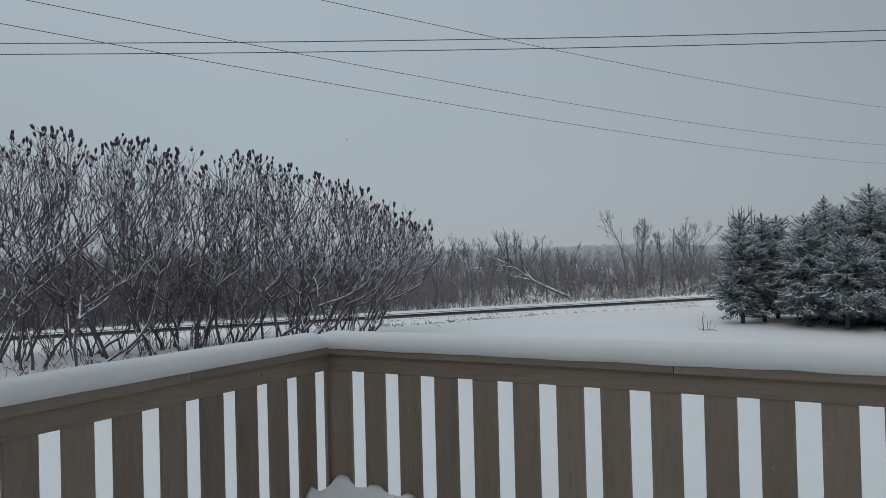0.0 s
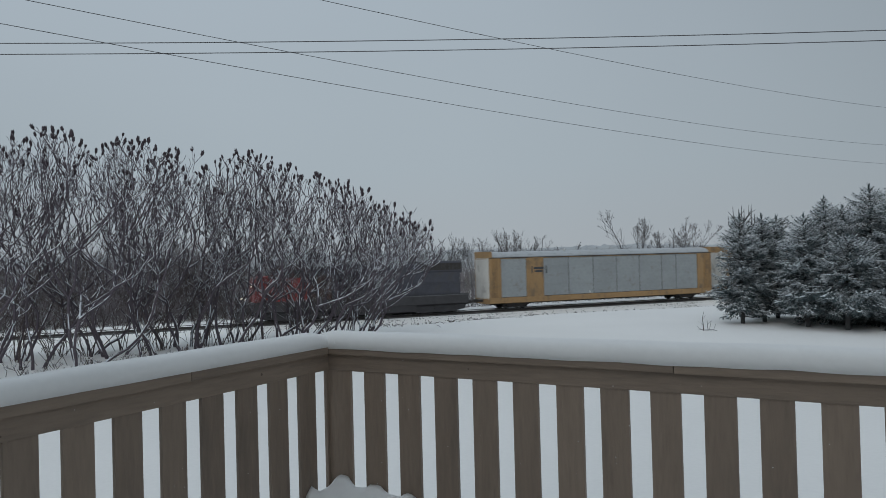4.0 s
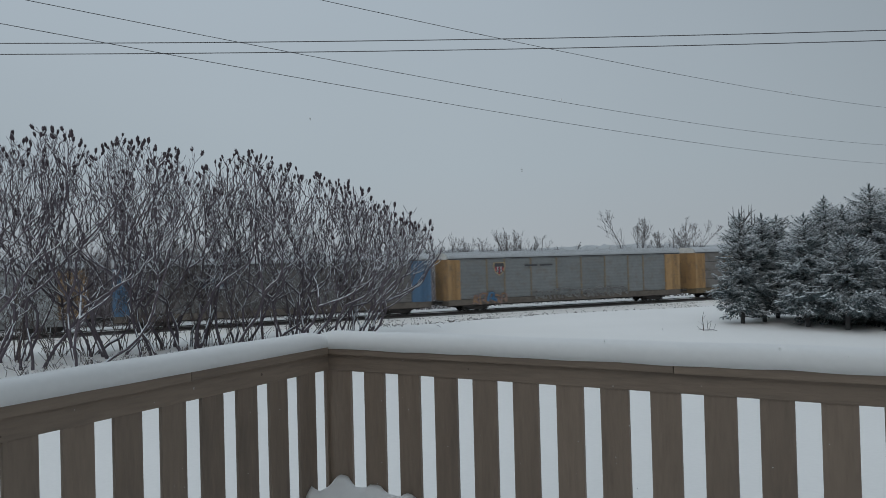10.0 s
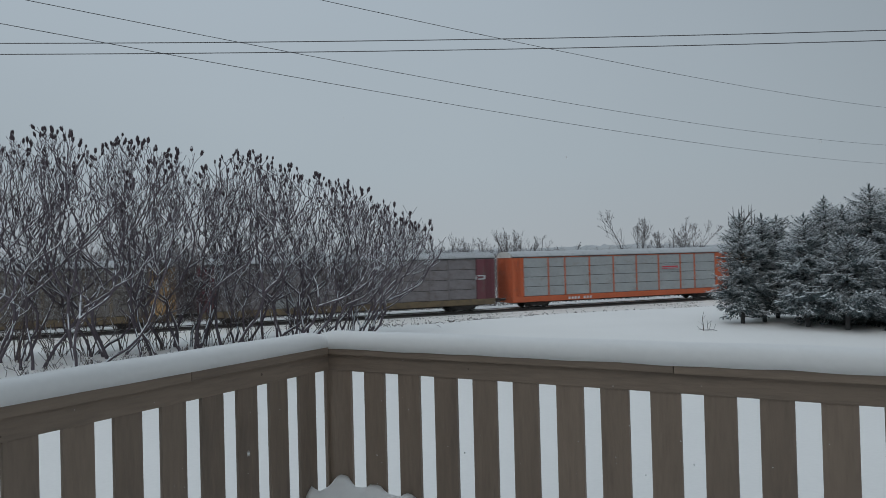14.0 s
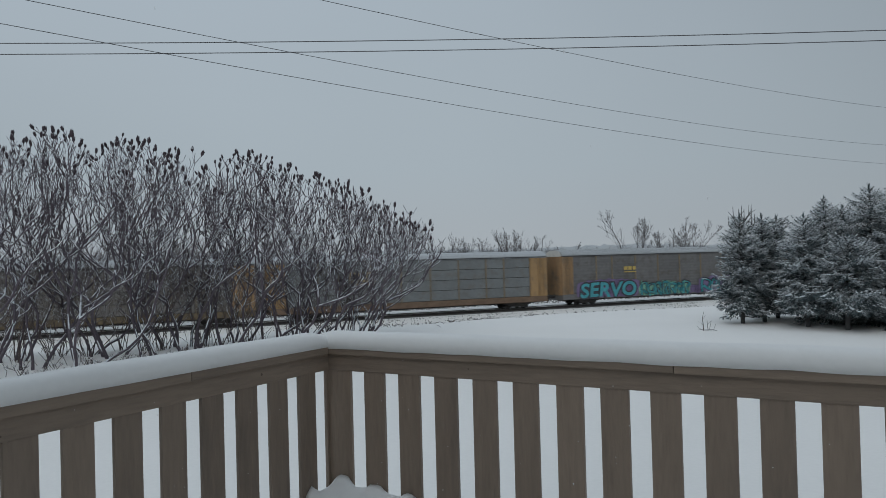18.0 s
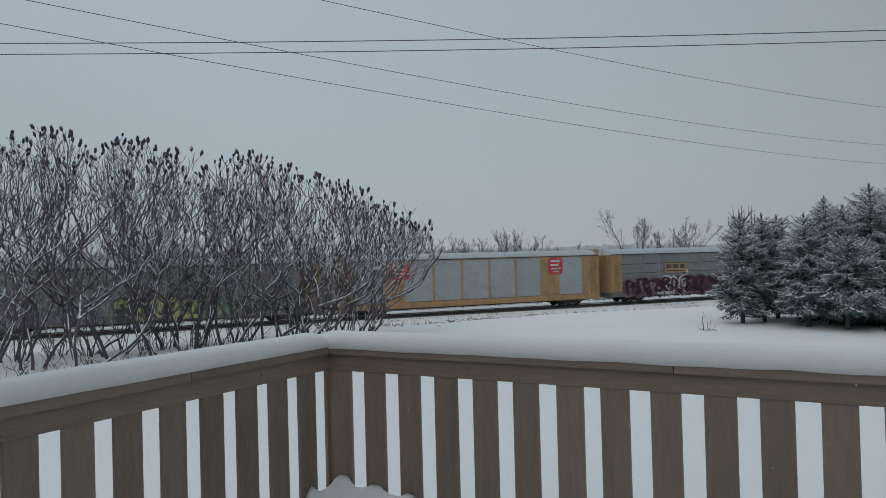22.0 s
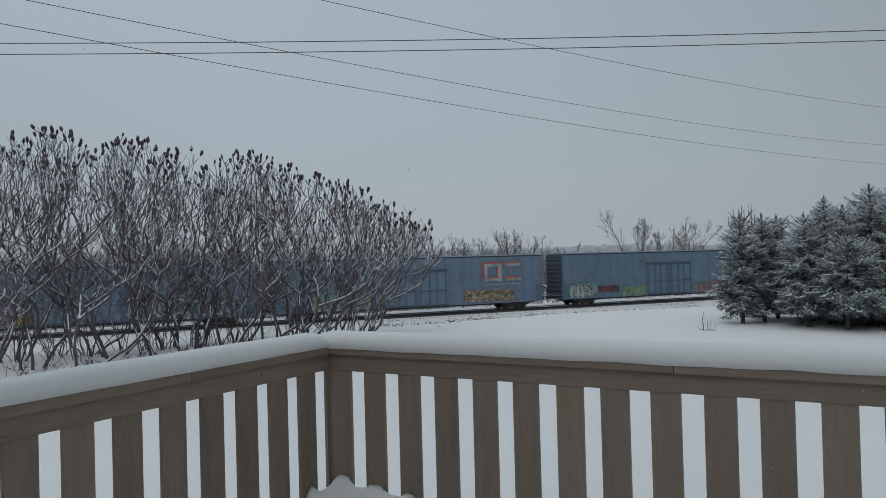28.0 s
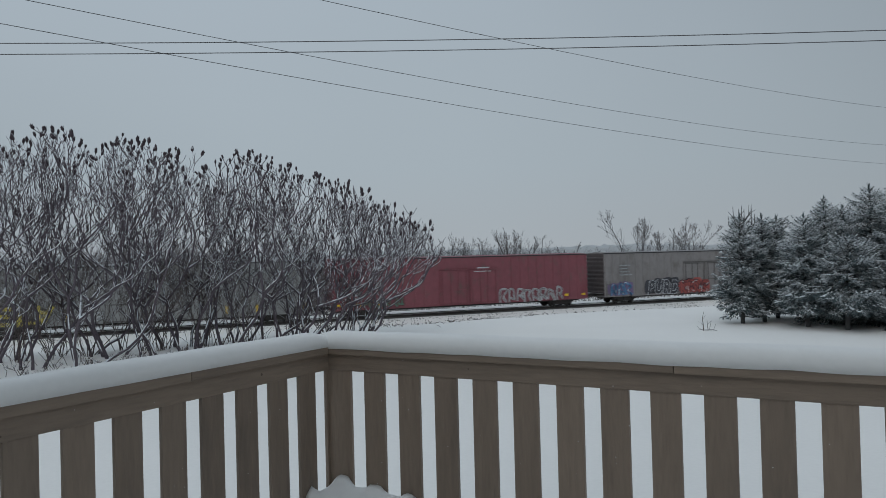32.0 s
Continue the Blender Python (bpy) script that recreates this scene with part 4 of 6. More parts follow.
PANEL_BROWN = material("brown_grey_panel", (0.165, 0.155, 0.145), 0.6, metal=0.2, vary=0.16, fine=4, coarse=0.6, bump=0.05, per_piece=0.06, dirt=(0.11, 0.085, 0.06), dirt_amount=0.4)
ROOF_METAL = material("snow_dusted_roof", (0.36, 0.375, 0.385), 0.5, metal=0.2, vary=0.10, fine=3, coarse=0.3, bump=0.03, snow=0.25, snow_from=0.35, dirt=(0.30, 0.30, 0.29), dirt_amount=0.3)
UNDER = material("grimy_underframe", (0.045, 0.040, 0.037), 0.85, vary=0.3, fine=5, snow=0.35, snow_from=0.6)
SILL_RUST = material("rusty_sill", (0.16, 0.105, 0.07), 0.8, vary=0.3, fine=4, coarse=0.8)
WHITE_DOOR = paint("white_end_doors", (0.58, 0.57, 0.54), amount=0.2)
# boxcar ends take a darker colour than the sides
BOX_END = material("dark_car_end", (0.075, 0.062, 0.062), 0.8, vary=0.25, fine=3)
BLUE_END = material("dark_blue_car_end", (0.045, 0.058, 0.085), 0.8, vary=0.25, fine=3)
BLUE_BAR = material("grimy_blue_bars", (0.060, 0.085, 0.120), 0.7, vary=0.2, fine=3)
GREY_BAR = material("grimy_grey_bars", (0.105, 0.098, 0.095), 0.7, vary=0.2, fine=3)
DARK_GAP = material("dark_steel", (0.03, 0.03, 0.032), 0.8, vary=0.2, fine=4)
SILL_GREY = material("dirty_grey_stripe", (0.10, 0.10, 0.105), 0.6, vary=0.3, fine=4, bump=0.0)
EMBLEM_GREY = material("dirty_white_paint", (0.29, 0.30, 0.31), 0.6, vary=0.3, fine=5, bump=0.0, dirt=(0.08, 0.08, 0.08), dirt_amount=0.5)
# locomotive black and frame black are lifted in colour to stand for haze
LOCO_BLACK = material("locomotive_black", (0.055, 0.056, 0.070), 0.5, vary=0.25, fine=3, coarse=0.6, bump=0.04, dirt=(0.06, 0.055, 0.05), dirt_amount=0.35)
LOCO_RED = material("locomotive_red", (0.23, 0.030, 0.030), 0.5, vary=0.15, fine=3, bump=0.03, dirt=(0.12, 0.045, 0.032), dirt_amount=0.6)
LOCO_CAB = material("locomotive_dark_red", (0.055, 0.022, 0.022), 0.5, vary=0.2, fine=3, bump=0.03, dirt=(0.05, 0.04, 0.04), dirt_amount=0.4)
LOCO_FADE = material("locomotive_grimy_red", (0.070, 0.036, 0.028), 0.55, vary=0.3, fine=2, bump=0.03, dirt=(0.05, 0.045, 0.04), dirt_amount=0.5)
LOCO_FRAME = material("locomotive_frame_black", (0.046, 0.044, 0.047), 0.7, vary=0.3, fine=3, bump=0.04)
GLASS_DARK = material("cab_glass", (0.025, 0.028, 0.03), 0.25, vary=0.1, bump=0.0)
HEADLAMP = material("lit_headlamp", (1.0, 0.90, 0.78), 0.4, vary=0.0, bump=0.0, glow=1.6)
MARK_WHITE = material("white_lettering", (0.48, 0.50, 0.52), 0.6, vary=0.12, fine=5, bump=0.0)
MARK_DARK = material("dark_lettering", (0.05, 0.05, 0.055), 0.6, vary=0.12, fine=5, bump=0.0)
MARK_YELLOW = material("yellow_lettering", (0.50, 0.36, 0.10), 0.6, vary=0.12, fine=5, bump=0.0)
MARK_RED = material("red_emblem", (0.42, 0.035, 0.05), 0.6, vary=0.12, fine=5, bump=0.0)
YELLOW_DOT = material("yellow_reflector", (0.70, 0.45, 0.02), 0.5, vary=0.05, bump=0.0)
ROLLING = []
WHEELS = []


def truck_mesh():
    b = Build()
    for y in (-1.0, 1.0):
        side = [(-1.35, 0.40), (-1.35, 0.62), (-1.0, 0.66), (-0.55, 0.80), (0.55, 0.80), (1.0, 0.66), (1.35, 0.62), (1.35, 0.40), (1.0, 0.38), (0.62, 0.18), (-0.62, 0.18), (-1.0, 0.38)]
        b.prism(side, y - 0.09, y + 0.09, axis="y")
        b.box(-0.24, 0.24, y - 0.13, y + 0.13, 0.24, 0.64)
        for x in (-0.89, 0.89):
            b.lathe([(0.13, -0.06), (0.15, 0.0), (0.11, 0.06)], 10, (x, y * 1.09, 0.45), "y")
    b.box(-0.22, 0.22, -1.1, 1.1, 0.56, 0.86)
    for x in (-0.45, 0.45):
        b.box(x - 0.06, x + 0.06, -0.85, 0.85, 0.30, 0.42)
    return b.mesh("truck", UNDER)


def wheelset_mesh():
    b = Build().lathe([(0.09, -1.05), (0.09, 1.05)], 10, axis="y")
    for y in (-0.755, 0.755):
        s = 1 if y > 0 else -1
        b.lathe([(0.10, y - s * 0.08), (0.485, y - s * 0.075), (0.485, y - s * 0.045), (0.455, y - s * 0.04), (0.45, y + s * 0.065), (0.40, y + s * 0.07), (0.36, y + s * 0.02), (0.16, y + s * 0.0), (0.12, y + s * 0.09)], 22, axis="y")
        for k in range(3):
            w = math.tau * k / 3
            b.box(0.25 * math.cos(w) - 0.03, 0.25 * math.cos(w) + 0.03, y + s * 0.0, y + s * 0.03, 0.25 * math.sin(w) - 0.03, 0.25 * math.sin(w) + 0.03)
    return b.mesh("wheelset", UNDER)


def add_truck(car, x, axles=(-0.89, 0.89)):
    t = part("truck", cached("truck", truck_mesh), car, pose(x, 0, 0), "dark cast-steel wheel truck")
    for d in axles:
        w = part("wheelset", cached("wheelset", wheelset_mesh), t, pose(d, 0, 0.46))
        WHEELS.append((w, car, Vector((d, 0, 0.46))))
    return t


def add_couplers(car, half, z=0.86):
    for s in (-1, 1):
        b = Build().box(min(s * (half - 0.5), s * (half + 0.62)), max(s * (half - 0.5), s * (half + 0.62)), -0.09, 0.09, z - 0.11, z + 0.11)
        b.box(min(s * (half + 0.58), s * (half + 0.98)), max(s * (half + 0.58), s * (half + 0.98)), -0.16, 0.13, z - 0.17, z + 0.17)
        part("coupler", cached(("coupler", s, half, z), lambda: b.mesh("coupler", UNDER, bevel=0.03)), car)
        pts = [Vector((s * (half - 0.3 + 1.25 * q), -0.45 - 0.1 * math.sin(q * 3), z - 0.12 - 0.42 * math.sin(math.pi * q) + 0.06 * q)) for q in (0, 0.15, 0.3, 0.5, 0.7, 0.85, 1.0)]
        h = Build().tube(pts, [0.03] * 7, 6)
        part("brake_hose", cached(("hose", s, half, z), lambda: h.mesh("hose", UNDER, smooth=True)), car)


def ladder_mesh(tall, mat, wide=0.42):
    b = Build()
    for x in (0, wide):
        b.box(x - 0.018, x + 0.018, -0.03, 0.0, 0, tall)
    for i in range(int(tall / 0.33)):
        b.box(0, wide, -0.03, -0.005, 0.16 + 0.33 * i, 0.185 + 0.33 * i)
    return b.mesh("ladder", mat)


BAYS = (-24.9, -22.2, -20.35, -17.55, -14.75, -11.98, -9.23, -6.46, -4.61, -1.86)
TOP, LOW = 4.86, 1.12
A_LEN = 26.1


def roof_mesh(length, ribbed):
    """A shallow arched roof, its sheets ribbed across or nearly smooth."""
    b = Build()
    outline = [(-1.585, TOP - 0.02), (-1.56, TOP + 0.10), (-1.38, TOP + 0.30), (-1.0, TOP + 0.46), (-0.4, TOP + 0.55), (0.4, TOP + 0.55), (1.0, TOP + 0.46), (1.38, TOP + 0.30), (1.56, TOP + 0.10), (1.585, TOP - 0.02)]
    step = 0.27 if ribbed else 1.45
    xs, x = [], -length / 2
    while x < length / 2 - step * 0.6:
        xs += [(x, 1.0), (x + step * 0.45, 1.0), (x + step * 0.55, 0.0), (x + step * 0.95, 0.0)] if ribbed else [(x, 0.0), (x + step - 0.08, 0.0), (x + step - 0.06, 1.0), (x + step - 0.01, 1.0)]
        x += step
    xs.append((length / 2, 0.0))
    n = len(outline)
    for x, up in xs:
        for u, w in outline:
            k = (0.05 if ribbed else 0.022) * up
            b.v.append((x, u * (1 + k * 0.4), w + k))
    for i in range(len(xs) - 1):
        for j in range(n - 1):
            b.f.append((i * n + j, i * n + j + 1, (i + 1) * n + j + 1, (i + 1) * n + j))
    for i in range(len(xs) - 1):
        b.f.append((i * n, (i + 1) * n, (i + 1) * n + n - 1, i * n + n - 1))
    b.f.append(tuple(range(n - 1, -1, -1)))
    e = (len(xs) - 1) * n
    b.f.append(tuple(range(e, e + n)))
    return b.mesh("roof", ROOF_METAL)


def panel_mesh(w, h, mat, ridges=7):
    """A pressed steel panel with shallow horizontal flutes."""
    b = Build()
    rows = [(0.0, 0.0), (0.02, 0.02)]
    for i in range(ridges):
        z0 = lerp(0.03, h - 0.05, i / ridges)
        d = (h - 0.08) / ridges
        rows += [(z0 + 0.1 * d, 0.02), (z0 + 0.3 * d, 0.03), (z0 + 0.6 * d, 0.03), (z0 + 0.8 * d, 0.02)]
    rows += [(h - 0.02, 0.02), (h, 0.0)]
    for x in (0.0, w):
        for z, y in rows:
            b.v.append((x, -y, z))
    n = len(rows)
    for i in range(n - 1):
        b.f.append((i, n + i, n + i + 1, i + 1))
    return b.mesh("panel", mat)


def make_autorack(label, frame_mat, corner_mat, panel_mat, sill_mat, post_mat, ribbed=False, doors=None, wide_bays=(), wide_mat=None, split=4, posts=True, high_end=False, bands=0):
    car = thing("autorack_car", label, "railcar", group="freight train")
    half = A_LEN / 2
    u = lambda a: a + half  # place measured from the rear end
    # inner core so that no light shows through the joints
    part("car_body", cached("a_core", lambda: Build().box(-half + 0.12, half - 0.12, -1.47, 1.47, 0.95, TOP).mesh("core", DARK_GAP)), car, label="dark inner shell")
    part("roof", cached(("a_roof", ribbed), lambda: roof_mesh(A_LEN, ribbed)), car, label="galvanised roof with a dusting of snow")
    # shade under the roof edge, drawn as a dark strip
    part("eave_strip", cached("a_eave", lambda: Build().box(-half, half, -1.612, -1.588, TOP - 0.055, TOP + 0.015).mesh("eave", DARK_GAP)), car, label="dark strip drawn as the shade below the roof")
    part("side_sill", cached(("a_sill", sill_mat.name), lambda: Build().prism([(-1.60, 0.62), (-1.60, LOW), (1.60, LOW), (1.60, 0.62), (1.3, 0.55), (-1.3, 0.55)], -half, half).mesh("sill", sill_mat)), car)
    part("centre_sill", cached("a_centre", lambda: Build().box(-half + 0.6, half - 0.6, -0.4, 0.4, 0.42, 0.62).mesh("centre", UNDER)), car)
    part("top_rail", cached(("a_top", frame_mat.name), lambda: Build().box(-half, half, -1.60, -1.50, TOP - 0.10, TOP).mesh("toprail", frame_mat)), car)
    part("top_rail", cached(("a_top", frame_mat.name), None), car, pose(0, 0, 0, 0, 0, 180))
    ends = [(-half, u(BAYS[0])), (u(BAYS[-1]), half)]
    for x0, x1 in ends:
        key = ("a_corner", corner_mat.name, round(x1 - x0, 2))
        me = cached(key, lambda: Build().box(0, x1 - x0, -1.59, -1.45, LOW, TOP - 0.10).mesh("corner", corner_mat, bevel=0.02))
        part("corner_panel", me, car, pose(x0, 0, 0))
        part("corner_panel", me, car, pose(-x0, 0, 0, 0, 0, 180))
        st = cached(("a_bar", corner_mat.name), lambda: Build().box(-0.05, 0.05, -1.635, -1.58, LOW, TOP - 0.1).mesh("stiffener", corner_mat))
        part("stiffener", st, car, pose(x1 - 0.06 if x0 < 0 else x0 + 0.06, 0, 0))
        part("stiffener", st, car, pose(lerp(x0, x1, 0.5), 0, 0))
    h = (TOP - 0.10 - LOW) / split
    for i in range(len(BAYS) - 1):
        x0, x1 = u(BAYS[i]), u(BAYS[i + 1])
        w = round(x1 - x0, 2)
        if i in wide_bays:
            me = cached(("a_wide", w, wide_mat.name), lambda: Build().box(0, w, -1.585, -1.48, LOW, TOP - 0.10).mesh("solid", wide_mat))
            part("solid_panel", me, car, pose(x0, 0, 0))
        else:
            for k in range(split):
                me = cached(("a_panel", w, split, bands, panel_mat.name), lambda: panel_mesh(w - 0.05, h - 0.03, panel_mat, bands or (8 if split > 1 else 12)))
                part("side_panel", me, car, pose(x0 + 0.03, -1.52, LOW + k * h + 0.02))
        me = cached(("a_far", w, panel_mat.name), lambda: Build().box(0, w - 0.05, 1.50, 1.55, LOW, TOP - 0.11).mesh("farpanel", panel_mat))
        part("side_panel", me, car, pose(x0 + 0.025, 0, 0))
    if posts:
        pw = 1.9 if bands else 1.0
        me = cached(("a_post", post_mat.name, pw), lambda: Build().prism([(-0.06 * pw, -1.52), (-0.038 * pw, -1.625), (0.038 * pw, -1.625), (0.06 * pw, -1.52)], LOW, TOP - 0.10, axis="z").mesh("post", post_mat))
        for a in BAYS[1:-1]:
            part("side_post", me, car, pose(u(a), 0, 0))
    door_mat = doors or corner_mat
    for s in (-1, 1):
        for y in (-1, 1):
            def dm():
                xy = [(-half + 0.11, 0.03)]
                for k in range(6):
                    y0 = 0.03 + k * 0.235
                    xy += [(-half + 0.02, y0), (-half + 0.02, y0 + 0.08), (-half - 0.035, y0 + 0.10), (-half - 0.035, y0 + 0.18), (-half + 0.02, y0 + 0.20)]
                xy += [(-half + 0.02, 1.44), (-half + 0.11, 1.44)]
                return Build().prism([(a, b * y) for a, b in xy], LOW - 0.1, TOP, axis="z").mesh("end_door", door_mat)
            part("end_door", cached(("a_door", door_mat.name, y), dm), car, pose(0, 0, 0, 0, 0, 0 if s < 0 else 180))
        if high_end:
            hb = Build().box(-0.02, 0.30, -1.6, 1.6, TOP - 0.12, TOP + 0.58)
            part("end_cap", cached(("a_cap", corner_mat.name), lambda: hb.mesh("cap", corner_mat)), car, pose(-half, 0, 0) if s < 0 else pose(half, 0, 0, 0, 0, 180))
        else:
            gable = Build().prism([(-1.40, TOP - 0.05), (-1.30, TOP + 0.30), (-0.95, TOP + 0.45), (-0.4, TOP + 0.53), (0.4, TOP + 0.53), (0.95, TOP + 0.45), (1.30, TOP + 0.30), (1.40, TOP - 0.05)], -0.06, -0.005)
            part("roof_end", cached("a_gable", lambda: gable.mesh("gable", WHITE_DOOR)), car, pose(-half, 0, 0) if s < 0 else pose(half, 0, 0, 0, 0, 180), "pale gable under the roof's end")
        part("ladder", cached(("a_lad", corner_mat.name), lambda: ladder_mesh(3.6, corner_mat)), car, pose(-half + 0.35 if s < 0 else half - 0.8, -1.63, 1.15))
        add_truck(car, s * (half - 3.0))
    add_couplers(car, half)
    return car


B_LEN, B_TOP, B_LOW = 25.4, 5.05, 0.78


def make_boxcar(label, body_mat, door_mat, bar_mat, end_mat, ribs=10):
    car = thing("boxcar", label, "railcar", group="freight train")
    half = B_LEN / 2
    part("car_body", cached(("b_body", body_mat.name), lambda: Build().prism([(-1.50, B_LOW), (-1.50, B_TOP - 0.05), (-1.40, B_TOP), (0, B_TOP + 0.10), (1.40, B_TOP), (1.50, B_TOP - 0.05), (1.50, B_LOW)], -half, half).mesh("body", body_mat)), car)
    part("roof_edge", cached(("b_edge", body_mat.name), lambda: Build().box(-half - 0.02, half + 0.02, -1.535, -1.47, B_TOP - 0.10, B_TOP - 0.01).mesh("edge", DARK_GAP)), car)
    part("side_sill", cached(("b_sill", body_mat.name), lambda: Build().box(-half, half, -1.54, 1.54, B_LOW - 0.13, B_LOW + 0.08).mesh("sill", body_mat)), car)
    part("centre_sill", cached("b_centre", lambda: Build().box(-half + 0.4, half - 0.4, -0.4, 0.4, 0.45, 0.66).mesh("centre", UNDER)), car)
    rib = cached(("b_rib", body_mat.name), lambda: Build().prism([(-0.06, -1.49), (-0.035, -1.545), (0.035, -1.545), (0.06, -1.49)], B_LOW + 0.08, B_TOP - 0.10, axis="z").mesh("rib", body_mat))
    for i in range(ribs):
        for s in (-1, 1):
            part("side_rib", rib, car, pose(s * lerp(4.4, half - 0.15, i / (ribs - 1)), 0, 0))
    # a pair of wide sliding doors with their lock bars and tracks
    for s in (-1, 1):
        d = part("door", cached(("b_door", door_mat.name), lambda: Build().box(-1.42, 1.42, -1.60, -1.53, B_LOW + 0.02, 3.85).mesh("door", door_mat, bevel=0.01)), car, pose(s * 1.48, 0, 0))
        bars = cached(("b_bar", bar_mat.name), lambda: Build().box(-0.03, 0.03, -1.665, -1.61, B_LOW + 0.05, 3.8).mesh("bar", bar_mat))
        for x in (-1.2, -0.35, 0.35, 1.2):
            part("lock_bar", bars, d, pose(x, 0, 0))
        for z in (2.05, 3.75):
            part("cross_bar", cached(("b_cross", bar_mat.name), lambda: Build().box(-1.36, 1.36, -1.64, -1.61, -0.04, 0.04).mesh("cross", bar_mat)), d, pose(0, 0, z))
        part("door_track", cached(("b_trk", bar_mat.name), lambda: Build().box(-2.9, 2.9, -1.66, -1.52, -0.07, 0.0).mesh("track", bar_mat)), car, pose(0, 0, B_LOW + 0.0 if s < 0 else 3.93))
        e = cached(("b_end", end_mat.name), lambda: corrugated_end(end_mat))
        part("car_end", e, car, pose(-half, 0, 0) if s < 0 else pose(half, 0, 0, 0, 0, 180))
        part("ladder", cached(("b_lad", bar_mat.name), lambda: ladder_mesh(1.5, bar_mat)), car, pose(-half + 0.2 if s < 0 else half - 0.65, -1.55, 0.75))
        part("crossover_platform", cached("b_plat", lambda: Build().box(-0.55, 0.0, -1.4, 1.4, 1.02, 1.06).mesh("platform", UNDER)), car, pose(-half, 0, 0) if s < 0 else pose(half, 0, 0, 0, 0, 180))
        add_truck(car, s * (half - 2.7))
    add_couplers(car, half)
    return car


def corrugated_end(mat):
    k, xz = 9, [(0.0, 0.82)]
    d = (B_TOP - 1.2) / k
    for i in range(k):
        z0 = 0.95 + i * d
        xz += [(-0.02, z0), (-0.07, z0 + 0.2 * d), (-0.07, z0 + 0.5 * d), (-0.02, z0 + 0.7 * d)]
    xz += [(-0.02, B_TOP - 0.06), (0.0, B_TOP - 0.06)]
    return Build().prism(xz, -1.49, 1.49, axis="y").mesh("end", mat)


def make_locomotive():
    """Six-axle diesel: red nose and cab, black hood; x = 0 is the middle, the nose at -x."""
    loco = thing("locomotive", "black diesel freight locomotive with a red nose and lit headlights", "locomotive", group="freight train")
    half = 10.25
    X = lambda d: -half + d
    part("underframe", Build().prism([(-1.5, 0.86), (-1.5, 1.68), (1.5, 1.68), (1.5, 0.86), (0.9, 0.6), (-0.9, 0.6)], X(0.25), half - 0.2).mesh("frame", LOCO_FRAME), loco)
    part("walkway_stripe", Build().box(X(8.5), half - 0.3, -1.515, -1.495, 1.58, 1.66).mesh("stripe", SILL_GREY), loco, label="pale grey sill stripe")
    pilot = Build().prism([(X(0.0), 0.25), (X(0.0), 1.68), (X(0.35), 1.68), (X(0.35), 0.35)], -1.5, 1.5, axis="y")
    part("pilot", pilot.mesh("pilot", LOCO_FRAME, bevel=0.02), loco)
    plow = Build().prism([(X(-0.25), 0.15), (X(0.0), 0.85), (X(0.1), 0.85), (X(0.1), 0.12)], -1.45, 1.45, axis="y")
    part("snow_plow", plow.mesh("plow", LOCO_FRAME), loco)
    nose = Build().prism([(X(1.0), 1.68), (X(1.0), 3.35), (X(1.25), 3.78), (X(2.65), 3.86), (X(2.65), 1.68)], -1.05, 1.05, axis="y")
    part("nose", nose.mesh("nose", LOCO_RED, bevel=0.09), loco, label="bright red rounded nose")
    cab = Build().prism([(X(2.35), 1.68), (X(2.35), 3.86), (X(2.75), 4.50), (X(3.0), 4.62), (X(5.6), 4.62), (X(5.6), 1.68)], -1.5, 1.5, axis="y")
    c = part("cab", cab.mesh("cab", LOCO_CAB, bevel=0.06), loco, label="dark red wide cab")
    part("cab_skirt", Build().box(X(2.40), X(5.55), -1.53, 1.53, 1.70, 3.60).mesh("skirt", LOCO_RED, bevel=0.02), c)
    part("cab_roof", Build().box(X(2.85), X(5.65), -1.45, 1.45, 4.60, 4.70).mesh("cabroof", LOCO_BLACK, bevel=0.03), c)
    for x in (3.35, 4.35):
        part("side_window", Build().box(X(x), X(x + 0.75), -1.525, -1.47, 3.68, 4.30).mesh("win", GLASS_DARK), c)
    for y in (-1.25, 0.15):
        w = Build().prism([(X(2.33), 3.93), (X(2.33) + 0.33, 4.46), (X(2.33) + 0.37, 4.44), (X(2.33) + 0.05, 3.90)], y, y + 1.1, axis="y")
        part("windscreen", w.mesh("screen", GLASS_DARK), c)
    part("electrical_cabinet", Build().box(X(5.57), X(7.5), -1.48, 1.48, 1.70, 3.70).mesh("fade", LOCO_FADE, bevel=0.05), loco, label="grimy brown-red panel behind the cab")
    hood = Build().prism([(-1.26, 1.68), (-1.26, 4.36), (-1.0, 4.56), (1.0, 4.56), (1.26, 4.36), (1.26, 1.68)], X(7.7), half - 0.9)
    part("long_hood", hood.mesh("hood", LOCO_BLACK), loco)
    rad = Build().prism([(-1.2, 3.6), (-1.36, 3.8), (-1.36, 4.55), (-1.2, 4.70), (1.2, 4.70), (1.36, 4.55), (1.36, 3.8), (1.2, 3.6)], X(15.6), half - 0.75)
    part("radiator_wing", rad.mesh("radiator", LOCO_BLACK), loco)
    blower = Build().box(X(6.1), X(9.8), -1.34, 1.34, 3.6, 4.5)
    part("blower_housing", blower.mesh("blower", LOCO_BLACK, bevel=0.06), loco)
    part("exhaust_stack", Build().box(X(12.4), X(13.6), -0.5, 0.5, 4.56, 4.74).mesh("stack", LOCO_BLACK, bevel=0.04), loco)
    for x in (9.2, 10.6, 14.6):
        part("roof_hatch", Build().box(X(x), X(x + 0.9), -0.6, 0.6, 4.56, 4.64).mesh("hatch", LOCO_BLACK, bevel=0.02), loco)
    dm = Build().box(0, 0.72, -1.285, -1.25, 1.95, 3.9).mesh("hood_door", LOCO_BLACK, bevel=0.012)
